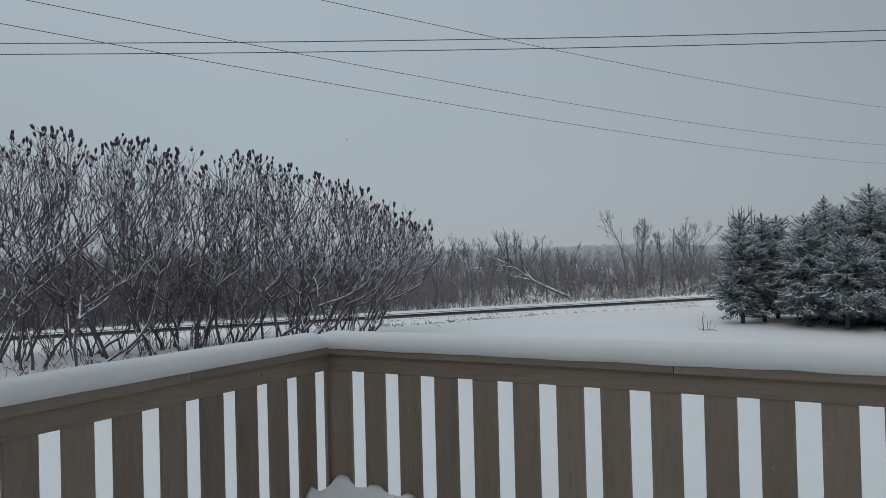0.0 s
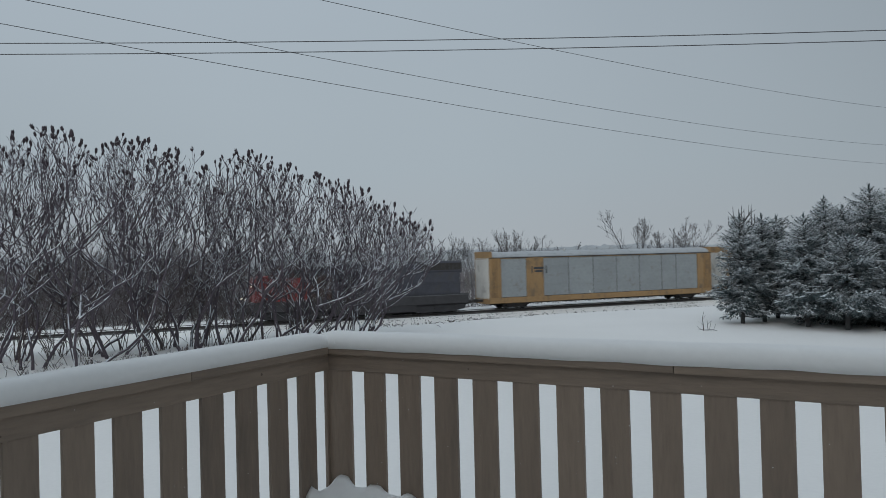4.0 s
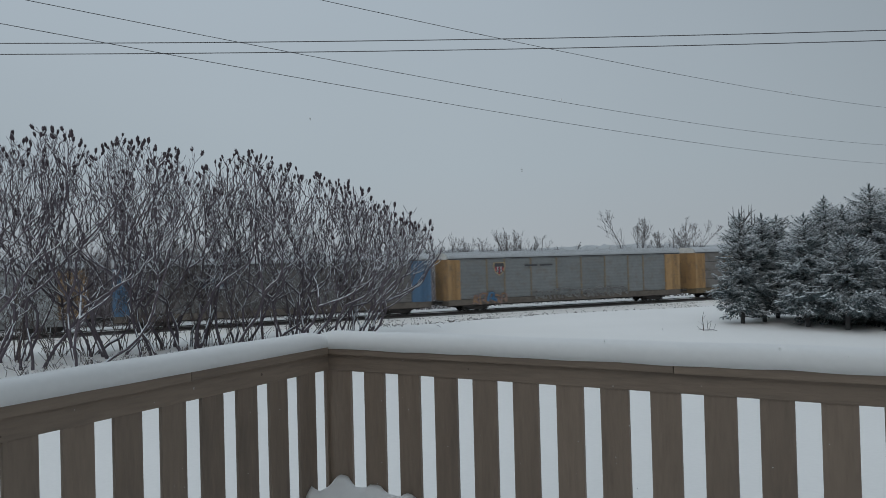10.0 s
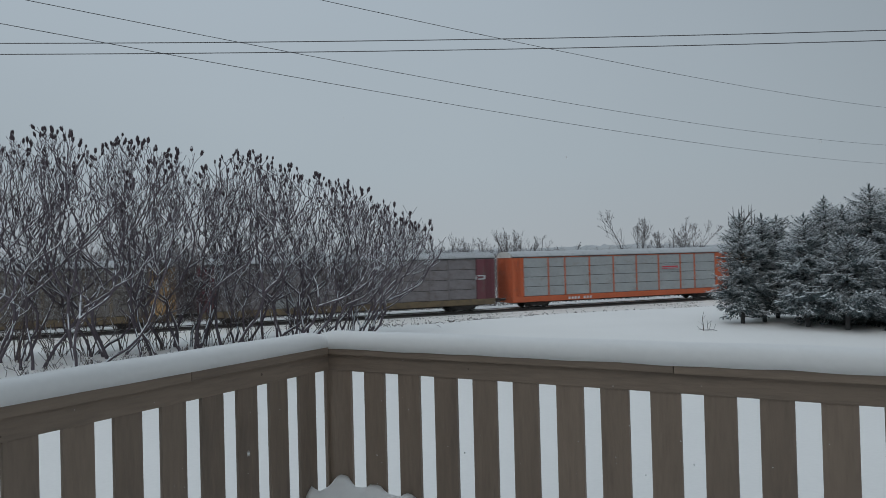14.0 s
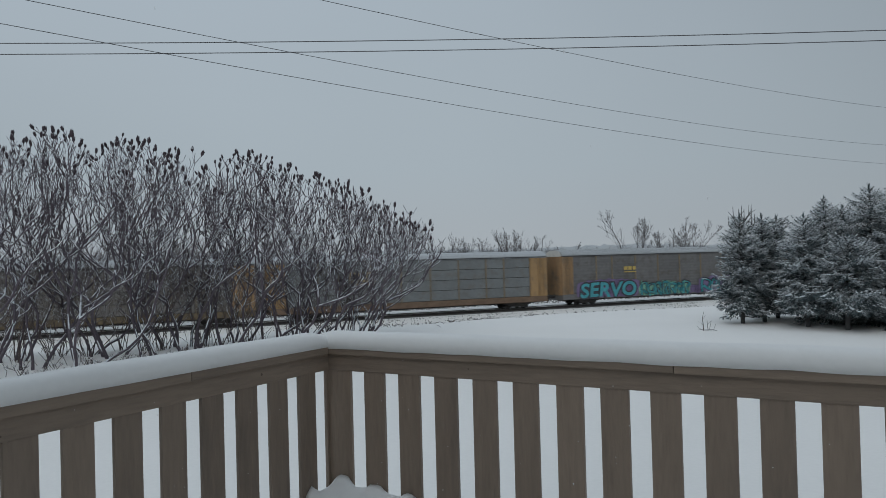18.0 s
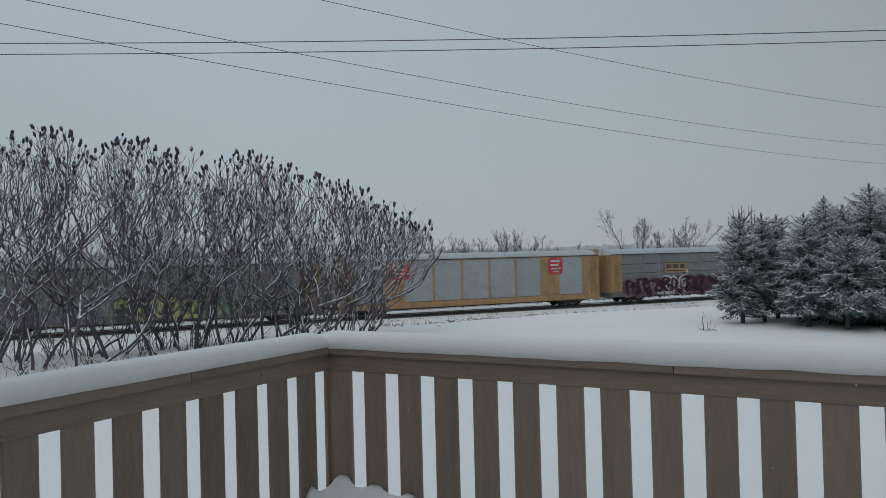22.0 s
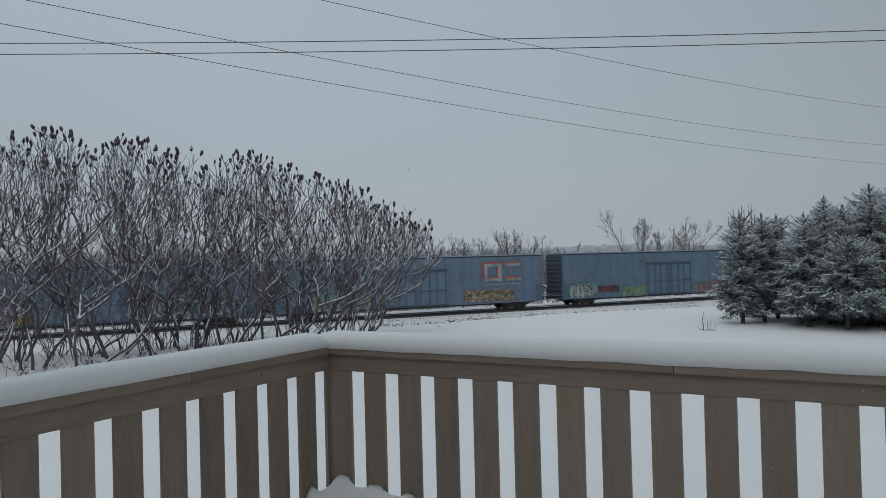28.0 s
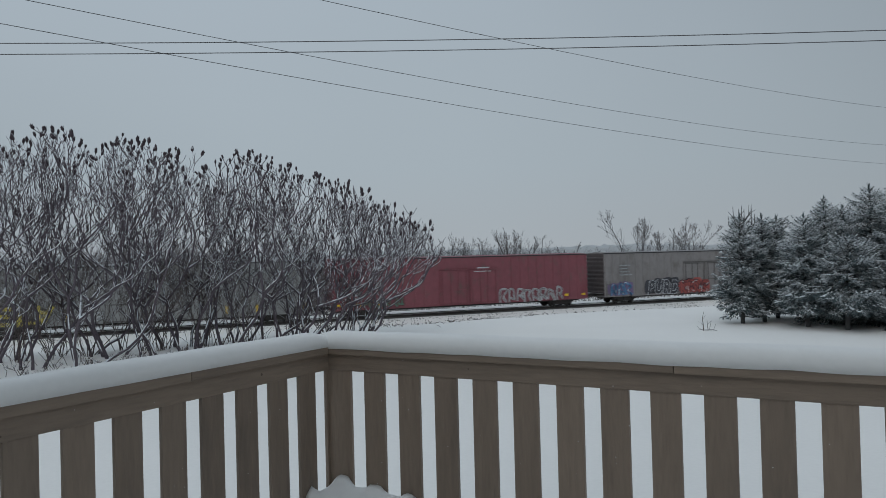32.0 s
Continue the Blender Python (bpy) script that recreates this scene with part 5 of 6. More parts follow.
    for i in range(8):
        part("hood_door", dm, loco, pose(X(9.9 + 0.76 * i), 0, 0))
    for i in range(10):
        part("radiator_grille", cached("l_gr", lambda: Build().box(0, 0.36, -1.385, -1.35, 3.9, 4.5).mesh("grille", UNDER)), loco, pose(X(15.7 + 0.40 * i), 0, 0))
    tank = Build().prism([(-1.38, 0.25), (-1.45, 1.05), (1.45, 1.05), (1.38, 0.25), (0.9, 0.12), (-0.9, 0.12)], X(7.6), X(15.2))
    part("fuel_tank", tank.mesh("tank", LOCO_FRAME, bevel=0.03), loco)
    for s, x in ((-1, X(4.4)), (1, X(17.2))):
        b = Build()
        for y in (-1.02, 1.02):
            b.prism([(-2.9, 0.32), (-2.9, 0.85), (-1.2, 0.98), (1.2, 0.98), (2.9, 0.85), (2.9, 0.32), (1.9, 0.20), (1.4, 0.10), (-1.4, 0.10), (-1.9, 0.20)], y - 0.1, y + 0.1, axis="y")
            for d in (-2.0, 0.0, 2.0):
                b.lathe([(0.17, -0.1), (0.19, 0.0), (0.13, 0.1)], 10, (d, y * 1.1, 0.52), "y")
        b.box(-1.6, 1.6, -0.9, 0.9, 0.62, 1.05)
        t = part("truck", b.mesh("loco_truck", LOCO_FRAME), loco, pose(x, 0, 0), "three-axle locomotive truck")
        for d in (-2.0, 0.0, 2.0):
            w = part("wheelset", cached("wheelset", wheelset_mesh), t, pose(d, 0, 0.49))
            WHEELS.append((w, loco, Vector((d, 0, 0.49))))
    for y in (-1.46, 1.46):
        b = Build()
        b.tube([Vector((X(8.6), y, 2.72)), Vector((half - 0.5, y, 2.72))], [0.02, 0.02], 6)
        for i in range(8):
            x = lerp(X(8.6), half - 0.5, i / 7)
            b.tube([Vector((x, y, 1.66)), Vector((x, y, 2.72))], [0.018, 0.018], 6)
        part("handrail", b.mesh("handrail", LOCO_BLACK), loco)
        for x in (X(0.45), X(1.0)):
            h = Build().tube([Vector((x, y, 0.7)), Vector((x, y, 2.5)), Vector((x + 0.3, y * 0.9, 2.75)), Vector((x + 0.9, y * 0.8, 2.75))], [0.022] * 4, 6)
            part("grab_rail", h.mesh("grab", MARK_WHITE), loco)
    for z in (2.98, 3.2):
        part("headlight", Build().lathe([(0.05, X(1.06)), (0.055, X(0.99)), (0.035, X(0.96))], 12, (0, -0.45, z), "x").mesh("headlight", HEADLAMP), loco, label="lit headlight")
    for y in (-0.85, 0.85):
        part("ditch_light", Build().lathe([(0.05, X(0.5)), (0.055, X(0.36)), (0.035, X(0.30))], 12, (0, y, 1.95), "x").mesh("ditch", HEADLAMP), loco, label="lit ditch light")
    add_couplers(loco, half - 0.2)
    return loco


def ease_row(car, front, length):
    """Remember the car's place: metres from the fixed mark to its front at the start."""
    ROLLING.append((car, front + length / 2))


loco = make_locomotive()
ease_row(loco, 30.6, 20.5)
POST_TAN = paint("dull_tan_posts", (0.215, 0.165, 0.105), amount=0.5)
SILL_MUD = material("grimy_brown_sill", (0.115, 0.098, 0.082), 0.8, vary=0.3, fine=4, coarse=0.8, dirt=(0.06, 0.05, 0.045), dirt_amount=0.5)
SILL_OLIVE = material("grimy_olive_sill", (0.135, 0.10, 0.058), 0.8, vary=0.3, fine=4, coarse=0.8, dirt=(0.07, 0.055, 0.045), dirt_amount=0.5)
PANEL_MUD = material("purplish_grey_panel", (0.175, 0.162, 0.168), 0.6, metal=0.1, vary=0.16, fine=4, coarse=0.6, bump=0.05, per_piece=0.06, dirt=(0.10, 0.08, 0.07), dirt_amount=0.4)


def train():
    rear = (79.12, 107.4, 135.6, 163.55, 191.3, 219.5, 247.45, 275.4, 303.2, 330.6, 358.4, 386.26, 414.04, 441.65, 469.35)
    A = make_autorack
    cars = (
        A("yellow autorack car with broad pale panels and white end doors", YELLOW, YELLOW, PANEL_LIGHT, YELLOW, YELLOW, doors=WHITE_DOOR, wide_bays=(1,), wide_mat=YELLOW, posts=False, split=1, bands=4, high_end=True),
        A("yellow autorack car with pale panels and spray paint along its sill", YELLOW, YELLOW, PANEL_LIGHT, YELLOW, YELLOW, doors=WHITE_DOOR, wide_bays=(1, 7), wide_mat=YELLOW, high_end=True, split=1, bands=4),
        A("pale grey autorack car with yellow corners and large graffiti", PANEL_LIGHT, OCHRE, PANEL_LIGHT, PANEL_MID, POST_TAN, split=2),
        A("grimy dark autorack car with blue corners", PANEL_DARK, BLUE_PAINT, PANEL_DARK, SILL_MUD, PANEL_MID, ribbed=True, split=3),
        A("brown-grey autorack car with yellow corners and posts", PANEL_MID, YELLOW, PANEL_MID, SILL_MUD, POST_TAN, ribbed=True, split=1),
        A("weathered yellow-cornered autorack car with dark panel joints", PANEL_BROWN, YELLOW, PANEL_BROWN, SILL_OLIVE, POST_TAN),
        A("grey autorack car with maroon corners", PANEL_DARK, MAROON, PANEL_MUD, SILL_OLIVE, PANEL_MUD, ribbed=True),
        A("orange-red autorack car with pale panels", ORANGE, ORANGE, PANEL_LIGHT, ORANGE, ORANGE),
        A("brown-grey autorack car with ochre corners", PANEL_BROWN, OCHRE, PANEL_BROWN, SILL_OLIVE, POST_TAN, ribbed=True),
        A("weathered autorack car with yellow posts and a marked panel", PANEL_PALE, YELLOW, PANEL_MID, SILL_RUST, POST_TAN),
        A("dark autorack car with turquoise graffiti along its side", PANEL_DARK, OCHRE, PANEL_DARK, PANEL_DARK, POST_TAN, ribbed=True, split=1),
        A("grey autorack car with ochre ends and a row of graffiti", PANEL_MID, OCHRE, PANEL_MID, PANEL_DARK, POST_TAN, ribbed=True, split=1),
        A("yellow autorack car with pale panels and two red emblems", YELLOW, YELLOW, PANEL_LIGHT, YELLOW, YELLOW, doors=WHITE_DOOR, wide_bays=(1, 7), wide_mat=YELLOW, high_end=True, split=1, bands=4),
        A("grey autorack car with maroon spray paint along its lower side", PANEL_MID, YELLOW, PANEL_MID, PANEL_DARK, PANEL_PALE),
        A("grey autorack car with yellow corners and an emblem plate", PANEL_PALE, YELLOW, PANEL_PALE, SILL_RUST, PANEL_PALE),
    )
    for car, r in zip(cars, rear):
        ease_row(car, r - A_LEN, A_LEN)
    B = make_boxcar
    boxes = (
        (497.1, B("blue boxcar with graffiti along the lower side", BOX_BLUE, BOX_BLUE, BLUE_BAR, BLUE_END)),
        (523.98, B("blue boxcar with faded emblem and spray paint", BOX_BLUE, BOX_BLUE, BLUE_BAR, BLUE_END)),
        (551.66, B("dull blue boxcar with a white emblem", BOX_BLUE2, BOX_BLUE2, BLUE_BAR, BLUE_END)),
        (579.13, B("grey boxcar with yellow graffiti letters", BOX_GREY, BOX_GREY, GREY_BAR, BOX_END)),
        (606.58, B("red boxcar with pale graffiti", BOX_RED, BOX_RED, BOX_RED, MAROON)),
        (634.0, B("brown-grey boxcar with graffiti along the sill", BOX_GREY2, BOX_GREY2, GREY_BAR, BOX_END)),
        (661.5, B("brown-grey boxcar with plain sides", BOX_GREY2, BOX_GREY2, GREY_BAR, BOX_END)),
    )
    for r, car in boxes:
        ease_row(car, r - B_LEN, B_LEN)
    return cars, [c for _, c in boxes]


AUTORACKS, BOXCARS = train()


# ---------- lettering, emblems and spray paint on the cars ----------
def spray(name, col):
    return material(name, col, 0.7, vary=0.22, fine=2.5, coarse=0.8, bump=0.0, dirt=tuple(0.55 * c for c in col), dirt_amount=0.25)


S_WHITE, S_BLACK, S_BLUE = spray("spray_white", (0.50, 0.52, 0.54)), spray("spray_black", (0.045, 0.045, 0.055)), spray("spray_blue", (0.10, 0.24, 0.42))
S_TURQ, S_GREEN, S_RED = spray("spray_turquoise", (0.06, 0.31, 0.35)), spray("spray_green", (0.15, 0.33, 0.24)), spray("spray_red", (0.36, 0.09, 0.08))
S_PURPLE, S_YELLOW, S_MAROON = spray("spray_purple", (0.16, 0.12, 0.22)), spray("spray_yellow", (0.48, 0.40, 0.08)), spray("spray_maroon", (0.095, 0.045, 0.060))
S_CREAM, S_PALE, S_ORANGE, S_SKY = spray("spray_cream", (0.42, 0.37, 0.26)), spray("spray_pale_green", (0.34, 0.36, 0.20)), spray("spray_orange", (0.32, 0.17, 0.10)), spray("spray_sky", (0.26, 0.42, 0.52))
S_FADED = spray("faded_pink_brown", (0.205, 0.150, 0.155))
S_LIME, S_LILAC = spray("spray_lime", (0.30, 0.31, 0.13)), spray("spray_lilac", (0.27, 0.26, 0.34))
TAN_PLATE = paint("tan_plate", (0.36, 0.27, 0.15), amount=0.1)


def flat(b, pts, y, depth=0.004):
    """A thin painted shape: a convex outline (x, z) on the side of a car."""
    b.prism(pts, y - depth, y, axis="y")


def blob(rnd, x0, x1, z0, z1, n=11, rough=0.16, lean=0.0):
    cx, cz, rx, rz = (x0 + x1) / 2, (z0 + z1) / 2, (x1 - x0) / 2, (z1 - z0) / 2
    pts = []
    for i in range(n):
        w = math.tau * i / n
        k = 1 + rnd.uniform(-rough, rough)
        c, s = math.cos(w), math.sin(w)
        x = cx + rx * k * math.copysign(abs(c) ** 0.6, c)
        z = cz + rz * k * math.copysign(abs(s) ** 0.6, s)
        pts.append((x + lean * (z - cz), min(max(z, z0), z1 + 0.1)))
    return pts


def stroke(b, y, p, q, w, depth=0.004):
    """A painted bar from p to q, w wide."""
    d = Vector((q[0] - p[0], q[1] - p[1]))
    if d.length < 1e-4:
        return
    d.normalize()
    s = Vector((-d.y, d.x)) * w / 2
    e = d * w * 0.35
    flat(b, [(p[0] - s.x - e.x, p[1] - s.y - e.y), (q[0] - s.x + e.x, q[1] - s.y + e.y), (q[0] + s.x + e.x, q[1] + s.y + e.y), (p[0] + s.x - e.x, p[1] + s.y - e.y)], y, depth)


def wild(car, x0, x1, z0, z1, fill, edge, halo, seed, y, shine=None, letters=None, weight=0.17):
    """Interlocked spray-painted shapes that cannot be read."""
    rnd = random.Random(seed)
    z0 = max(z0, 0.62)
    h = z1 - z0
    n = letters or max(2, int(round((x1 - x0) / (h * 0.72))))
    w = (x1 - x0) / n
    hal, out, ins, hil = Build(), Build(), Build(), Build()
    for i in range(n):
        a = x0 + i * w
        tall = h * rnd.uniform(0.82, 1.0)
        if halo:
            flat(hal, blob(rnd, a - 0.3 * w, a + 1.3 * w, z0, z0 + tall * 1.12, 10, 0.14), y)
        pts = [(a + w * rnd.uniform(0.0, 0.25), z0 + tall * rnd.uniform(0.0, 0.12)), (a + w * rnd.uniform(0.0, 0.4), z0 + tall * rnd.uniform(0.85, 1.0)),
               (a + w * rnd.uniform(0.65, 1.05), z0 + tall * rnd.uniform(0.7, 1.0)), (a + w * rnd.uniform(0.4, 0.9), z0 + tall * rnd.uniform(0.4, 0.6)),
               (a + w * rnd.uniform(0.75, 1.1), z0 + tall * rnd.uniform(0.0, 0.2)), (a + w * rnd.uniform(0.2, 0.6), z0 + tall * rnd.uniform(0.3, 0.55))]
        curve = []
        for k in range(len(pts) - 1):
            o, p, q, e = (Vector(pts[max(0, min(len(pts) - 1, k + d))]) for d in (-1, 0, 1, 2))
            for f in (0.0, 0.25, 0.5, 0.75):
                curve.append(tuple(0.5 * (2 * p + (q - o) * f + (2 * o - 5 * p + 4 * q - e) * f * f + (3 * p - o - 3 * q + e) * f ** 3)))
        curve.append(pts[-1])
        t = weight * h * rnd.uniform(0.9, 1.25)
        for k, (p, q) in enumerate(zip(curve, curve[1:])):
            stroke(out, y - 0.008, p, q, t + 0.10)
            stroke(ins, y - 0.016, p, q, t * (0.75 + 0.35 * math.sin(0.8 * k + i)))
            if shine and k % 4 in (0, 1) and (k // 4 + i) % 2:
                stroke(hil, y - 0.024, (p[0], p[1] + 0.03), (q[0], q[1] + 0.03), t * 0.28)
    if halo:
        tagged(part("paint_cloud", hal.mesh("halo", halo), car), kind="stuff")
    g = tagged(part("graffiti", out.mesh("graffiti", edge), car, label="spray-painted graffiti"), kind="stuff")
    tagged(part("graffiti_fill", ins.mesh("fill", fill), g), kind="stuff")
    if shine:
        tagged(part("graffiti_shine", hil.mesh("shine", shine), g), kind="stuff")


def written(car, text, x0, x1, z0, z1, fill, edge, halo, y, seed=1, slant=0.12, fat=0.075, turn=0.0):
    """Readable spray-painted letters, outlined."""
    rnd = random.Random(seed)
    z0 = max(z0, 0.66)

    def letters(offset, back, mat, name):
        cu = bpy.data.curves.new(name, 'FONT')
        cu.body, cu.size, cu.offset, cu.extrude, cu.shear, cu.space_character = text, 1.0, offset, 0.002, slant, 1.05
        ob = bpy.data.objects.new(name, cu)
        scene.collection.objects.link(ob)
        me = bpy.data.meshes.new_from_object(ob.evaluated_get(bpy.context.evaluated_depsgraph_get()))
        bpy.data.objects.remove(ob)
        me.materials.clear()
        me.materials.append(mat)
        return me
    inner, outer = letters(0.03, 0, fill, "graffiti_fill"), letters(0.03 + fat, 0, edge, "graffiti")
    xs, zs = [v.co.x for v in inner.vertices], [v.co.y for v in inner.vertices]
    ax, az = min(xs), min(zs)
    kx, kz = (x1 - x0) / (max(xs) - ax), (z1 - z0) / (max(zs) - az)
    for me, yy in ((inner, y - 0.016), (outer, y - 0.008)):
        for v in me.vertices:
            x = (v.co.x - ax) * kx + x0
            z = (v.co.y - az) * kz + z0
            dx, dz, ca, sa = x - (x0 + x1) / 2, z + 0.05 * math.sin(1.9 * x) - (z0 + z1) / 2, math.cos(radians(turn)), math.sin(radians(turn))
            v.co = ((x0 + x1) / 2 + dx * ca + dz * sa, yy - v.co.z, (z0 + z1) / 2 + dz * ca - dx * sa)
    if halo:
        b = Build()
        n = int((x1 - x0) / 0.8)
        for i in range(n):
            a = lerp(x0, x1, i / n)
            flat(b, blob(rnd, a - 0.4, a + 1.2, z0 - 0.05, z1 + rnd.uniform(0.1, 0.4), 10, 0.15), y)
        part("paint_cloud", b.mesh("halo", halo), car)
    g = part("graffiti", outer, car, label="spray-painted letters in a dark outline")
    part("graffiti_fill", inner, g)


def plate(car, x0, x1, z0, z1, back, bars, front, y, label, name="emblem"):
    """A painted plate with plain bars on it; bars lie in 0..1 of the plate."""
    p = car
    if back:
        p = part(name, Build().box(x0, x1, y - 0.012, y, z0, z1).mesh(name, back, bevel=0.0), car, label=label)
    b = Build()
    for u0, u1, w0, w1 in bars:
        b.box(lerp(x0, x1, u0), lerp(x0, x1, u1), y - 0.022, y - 0.004, lerp(z0, z1, w0), lerp(z0, z1, w1))
    bars_ob = part("emblem_bar" if back else name, b.mesh("bars", front), p, label="" if back else label)
    if len(bars) > 1:
        bars_ob["kind"] = "stuff"


THREE = ((0.08, 0.30, 0.45, 0.88), (0.38, 0.62, 0.45, 0.88), (0.70, 0.92, 0.45, 0.88), (0.08, 0.92, 0.14, 0.26))
HOOK = ((0.0, 0.09, 0.05, 0.95), (0.38, 0.47, 0.05, 0.95), (0.09, 0.38, 0.80, 0.95), (0.09, 0.38, 0.05, 0.20), (0.60, 1.0, 0.80, 0.95), (0.60, 1.0, 0.05, 0.20))
WAVE = ((0.0, 0.42, 0.84, 1.0), (0.0, 0.12, 0.2, 0.84), (0.0, 0.42, 0.05, 0.2), (0.52, 1.0, 0.84, 1.0), (0.52, 0.63, 0.05, 0.84), (0.89, 1.0, 0.05, 0.84))
LINES = ((0.0, 0.9, 0.82, 0.94), (0.0, 0.7, 0.56, 0.68), (0.0, 0.8, 0.30, 0.42), (0.0, 1.0, 0.04, 0.16))


def decorate():
    YA, YP = -1.632, -1.600   # over the posts, over the solid panels
    c = AUTORACKS
    plate(c[0], -8.6, -6.95, 3.3, 4.0, None, ((0.0, 0.05, 0.0, 1.0), (0.95, 1.0, 0.0, 1.0), (0.14, 0.8, 0.55, 0.85), (0.2, 0.7, 0.15, 0.4)), MARK_DARK, YP, "dark painted emblem")
    plate(c[1], -8.8, -7.05, 3.85, 4.55, None, WAVE, MARK_WHITE, YP, "white painted emblem")
    plate(c[1], -8.8, -7.05, 3.55, 3.68, None, ((0, 0.95, 0, 1),), MARK_WHITE, YP, "small white lettering too faint to read")
    wild(c[1], -11.5, -4.7, 0.66, 2.15, S_BLUE, S_BLACK, None, 1, YA, S_WHITE)
    wild(c[1], -3.9, 0.1, 0.75, 1.95, S_ORANGE, S_MAROON, None, 2, YA, S_CREAM)
    wild(c[1], 1.6, 4.2, 0.85, 1.9, S_CREAM, S_BLACK, None, 3, YA, S_WHITE, letters=2, weight=0.34)
    wild(c[1], 4.4, 6.5, 1.0, 1.65, S_PALE, S_GREEN, None, 4, YA)
    wild(c[2], -12.6, -10.2, 0.9, 2.1, S_SKY, S_BLUE, None, 9, YA)
    wild(c[2], -9.7, -4.75, 0.66, 2.25, S_WHITE, S_BLACK, S_MAROON, 5, YA, letters=5, weight=0.2)
    wild(c[2], -4.45, 0.4, 0.68, 2.1, S_SKY, S_BLUE, S_MAROON, 6, YA, S_WHITE, weight=0.22)
    wild(c[2], 0.6, 6.0, 0.68, 2.2, S_GREEN, S_BLACK, S_PURPLE, 7, YA, S_PALE, weight=0.2)
    wild(c[2], 4.1, 7.4, 1.4, 2.8, PANEL_LIGHT, S_BLACK, None, 8, YA - 0.03, letters=3, weight=0.06)
    plate(c[2], 4.2, 6.4, 3.2, 3.7, PANEL_LIGHT, ((0.08, 0.92, 0.55, 0.75), (0.06, 0.94, 0.25, 0.38)), MARK_RED, YA, "pale plate with a small red line of lettering")
    plate(c[3], -6.8, -4.55, 2.9, 3.85, BOX_BLUE2, HOOK, MARK_WHITE, YA, "white emblem on a blue plate")
    wild(c[3], -2.95, -0.3, 1.35, 1.9, PANEL_DARK, BOX_GREY, None, 11, YA, letters=4, weight=0.05)
    b = Build()
    flat(b, [(-8.45, 4.42), (-8.5, 4.1), (-8.35, 3.55), (-7.88, 3.2), (-7.41, 3.55), (-7.26, 4.1), (-7.31, 4.42)], YA, 0.012)
    e = part("emblem", b.mesh("shield", TAN_PLATE), c[4], label="tan-edged shield with a dark top and upright stripes")
    b = Build()
    flat(b, [(-8.36, 4.36), (-8.4, 4.08), (-8.27, 3.6), (-7.88, 3.29), (-7.49, 3.6), (-7.36, 4.08), (-7.40, 4.36)], YA - 0.013, 0.008)
    part("emblem_field", b.mesh("field", MARK_DARK), e)
    for k in range(5):
        x = -8.24 + 0.18 * k
        part("emblem_stripe", Build().box(x - 0.04, x + 0.04, YA - 0.030, YA - 0.022, 3.66 - 0.14 * (2 - abs(k - 2)), 4.04).mesh("stripe", S_WHITE if k % 2 else MARK_RED), e)
    wild(c[4], -4.15, 6.4, 0.86, 1.75, PANEL_DARK, BOX_GREY, None, 12, YA, S_BLACK, letters=11, weight=0.08)
    wild(c[4], -10.7, -7.1, 0.66, 1.65, OCHRE, S_FADED, None, 13, YA, weight=0.1)
    wild(c[4], -9.3, -8.3, 0.9, 1.8, S_BLUE, BOX_BLUE2, None, 14, YA - 0.03, letters=1, weight=0.2)
    plate(c[4], -5.2, -2.2, 3.95, 4.2, None, ((0.0, 0.45, 0.2, 0.8), (0.55, 1.0, 0.2, 0.8)), MARK_DARK, YA, "line of dark lettering too faint to read")
    plate(c[5], -9.0, -7.1, 3.0, 4.4, TAN_PLATE, tuple((a, b, lerp(0.4, 1, p), lerp(0.4, 1, q)) for a, b, p, q in THREE), MARK_DARK, YA, "tan plate with dark emblem bars")
    plate(c[6], -7.1, -4.6, 1.14, 2.0, PANEL_PALE, ((0.05, 0.1, 0.1, 0.2),), MARK_DARK, YA + 0.045, "pale replacement panel", "patch_panel")
    plate(c[6], 11.1, 12.1, 2.9, 3.3, None, ((0, 1, 0.0, 0.25), (0, 1, 0.75, 1.0), (0, 0.2, 0, 1), (0.8, 1, 0, 1)), MARK_WHITE, YP, "small pale emblem")
    plate(c[6], -12.75, -12.2, 2.4, 4.2, None, tuple((0.1, 0.9, 0.05 + 0.16 * k, 0.15 + 0.16 * k) for k in range(6)), MARK_WHITE, YP, "column of pale lettering too faint to read")
    plate(c[7], 4.1, 6.4, 3.2, 3.65, PANEL_LIGHT, ((0.05, 0.92, 0.5, 0.8), (0.05, 0.95, 0.2, 0.35)), MARK_RED, YA, "pale plate with red lettering bars")
    plate(c[7], -7.0, -3.9, 0.68, 0.92, None, tuple((k / 9, (k + 0.6) / 9, 0, 1) for k in (0, 1, 2, 3, 5, 6, 7)), MARK_WHITE, -1.603, "row of pale sill lettering")
    plate(c[8], -11.2, -9.75, 1.14, 1.7, PANEL_LIGHT, ((0.1, 0.9, 0.4, 0.6),), MARK_DARK, YP, "pale paper patch", "patch_panel")
    plate(c[9], -6.4, -4.1, 2.8, 3.9, TAN_PLATE, THREE, MARK_DARK, YA, "tan plate with dark emblem bars")
    plate(c[10], -6.05, -4.35, 2.95, 3.75, None, THREE, MARK_YELLOW, YA, "faded yellow emblem")
    written(c[10], "SERVO", -11.1, -4.5, 0.72, 2.15, S_TURQ, S_BLACK, S_PURPLE, YA)
    wild(c[10], -3.9, 2.2, 0.66, 1.95, S_TURQ, S_BLACK, S_GREEN, 15, YA, S_GREEN)
    wild(c[10], 2.3, 12.5, 0.7, 1.5, S_PURPLE, S_PURPLE, S_PURPLE, 16, YA + 0.012, letters=10)
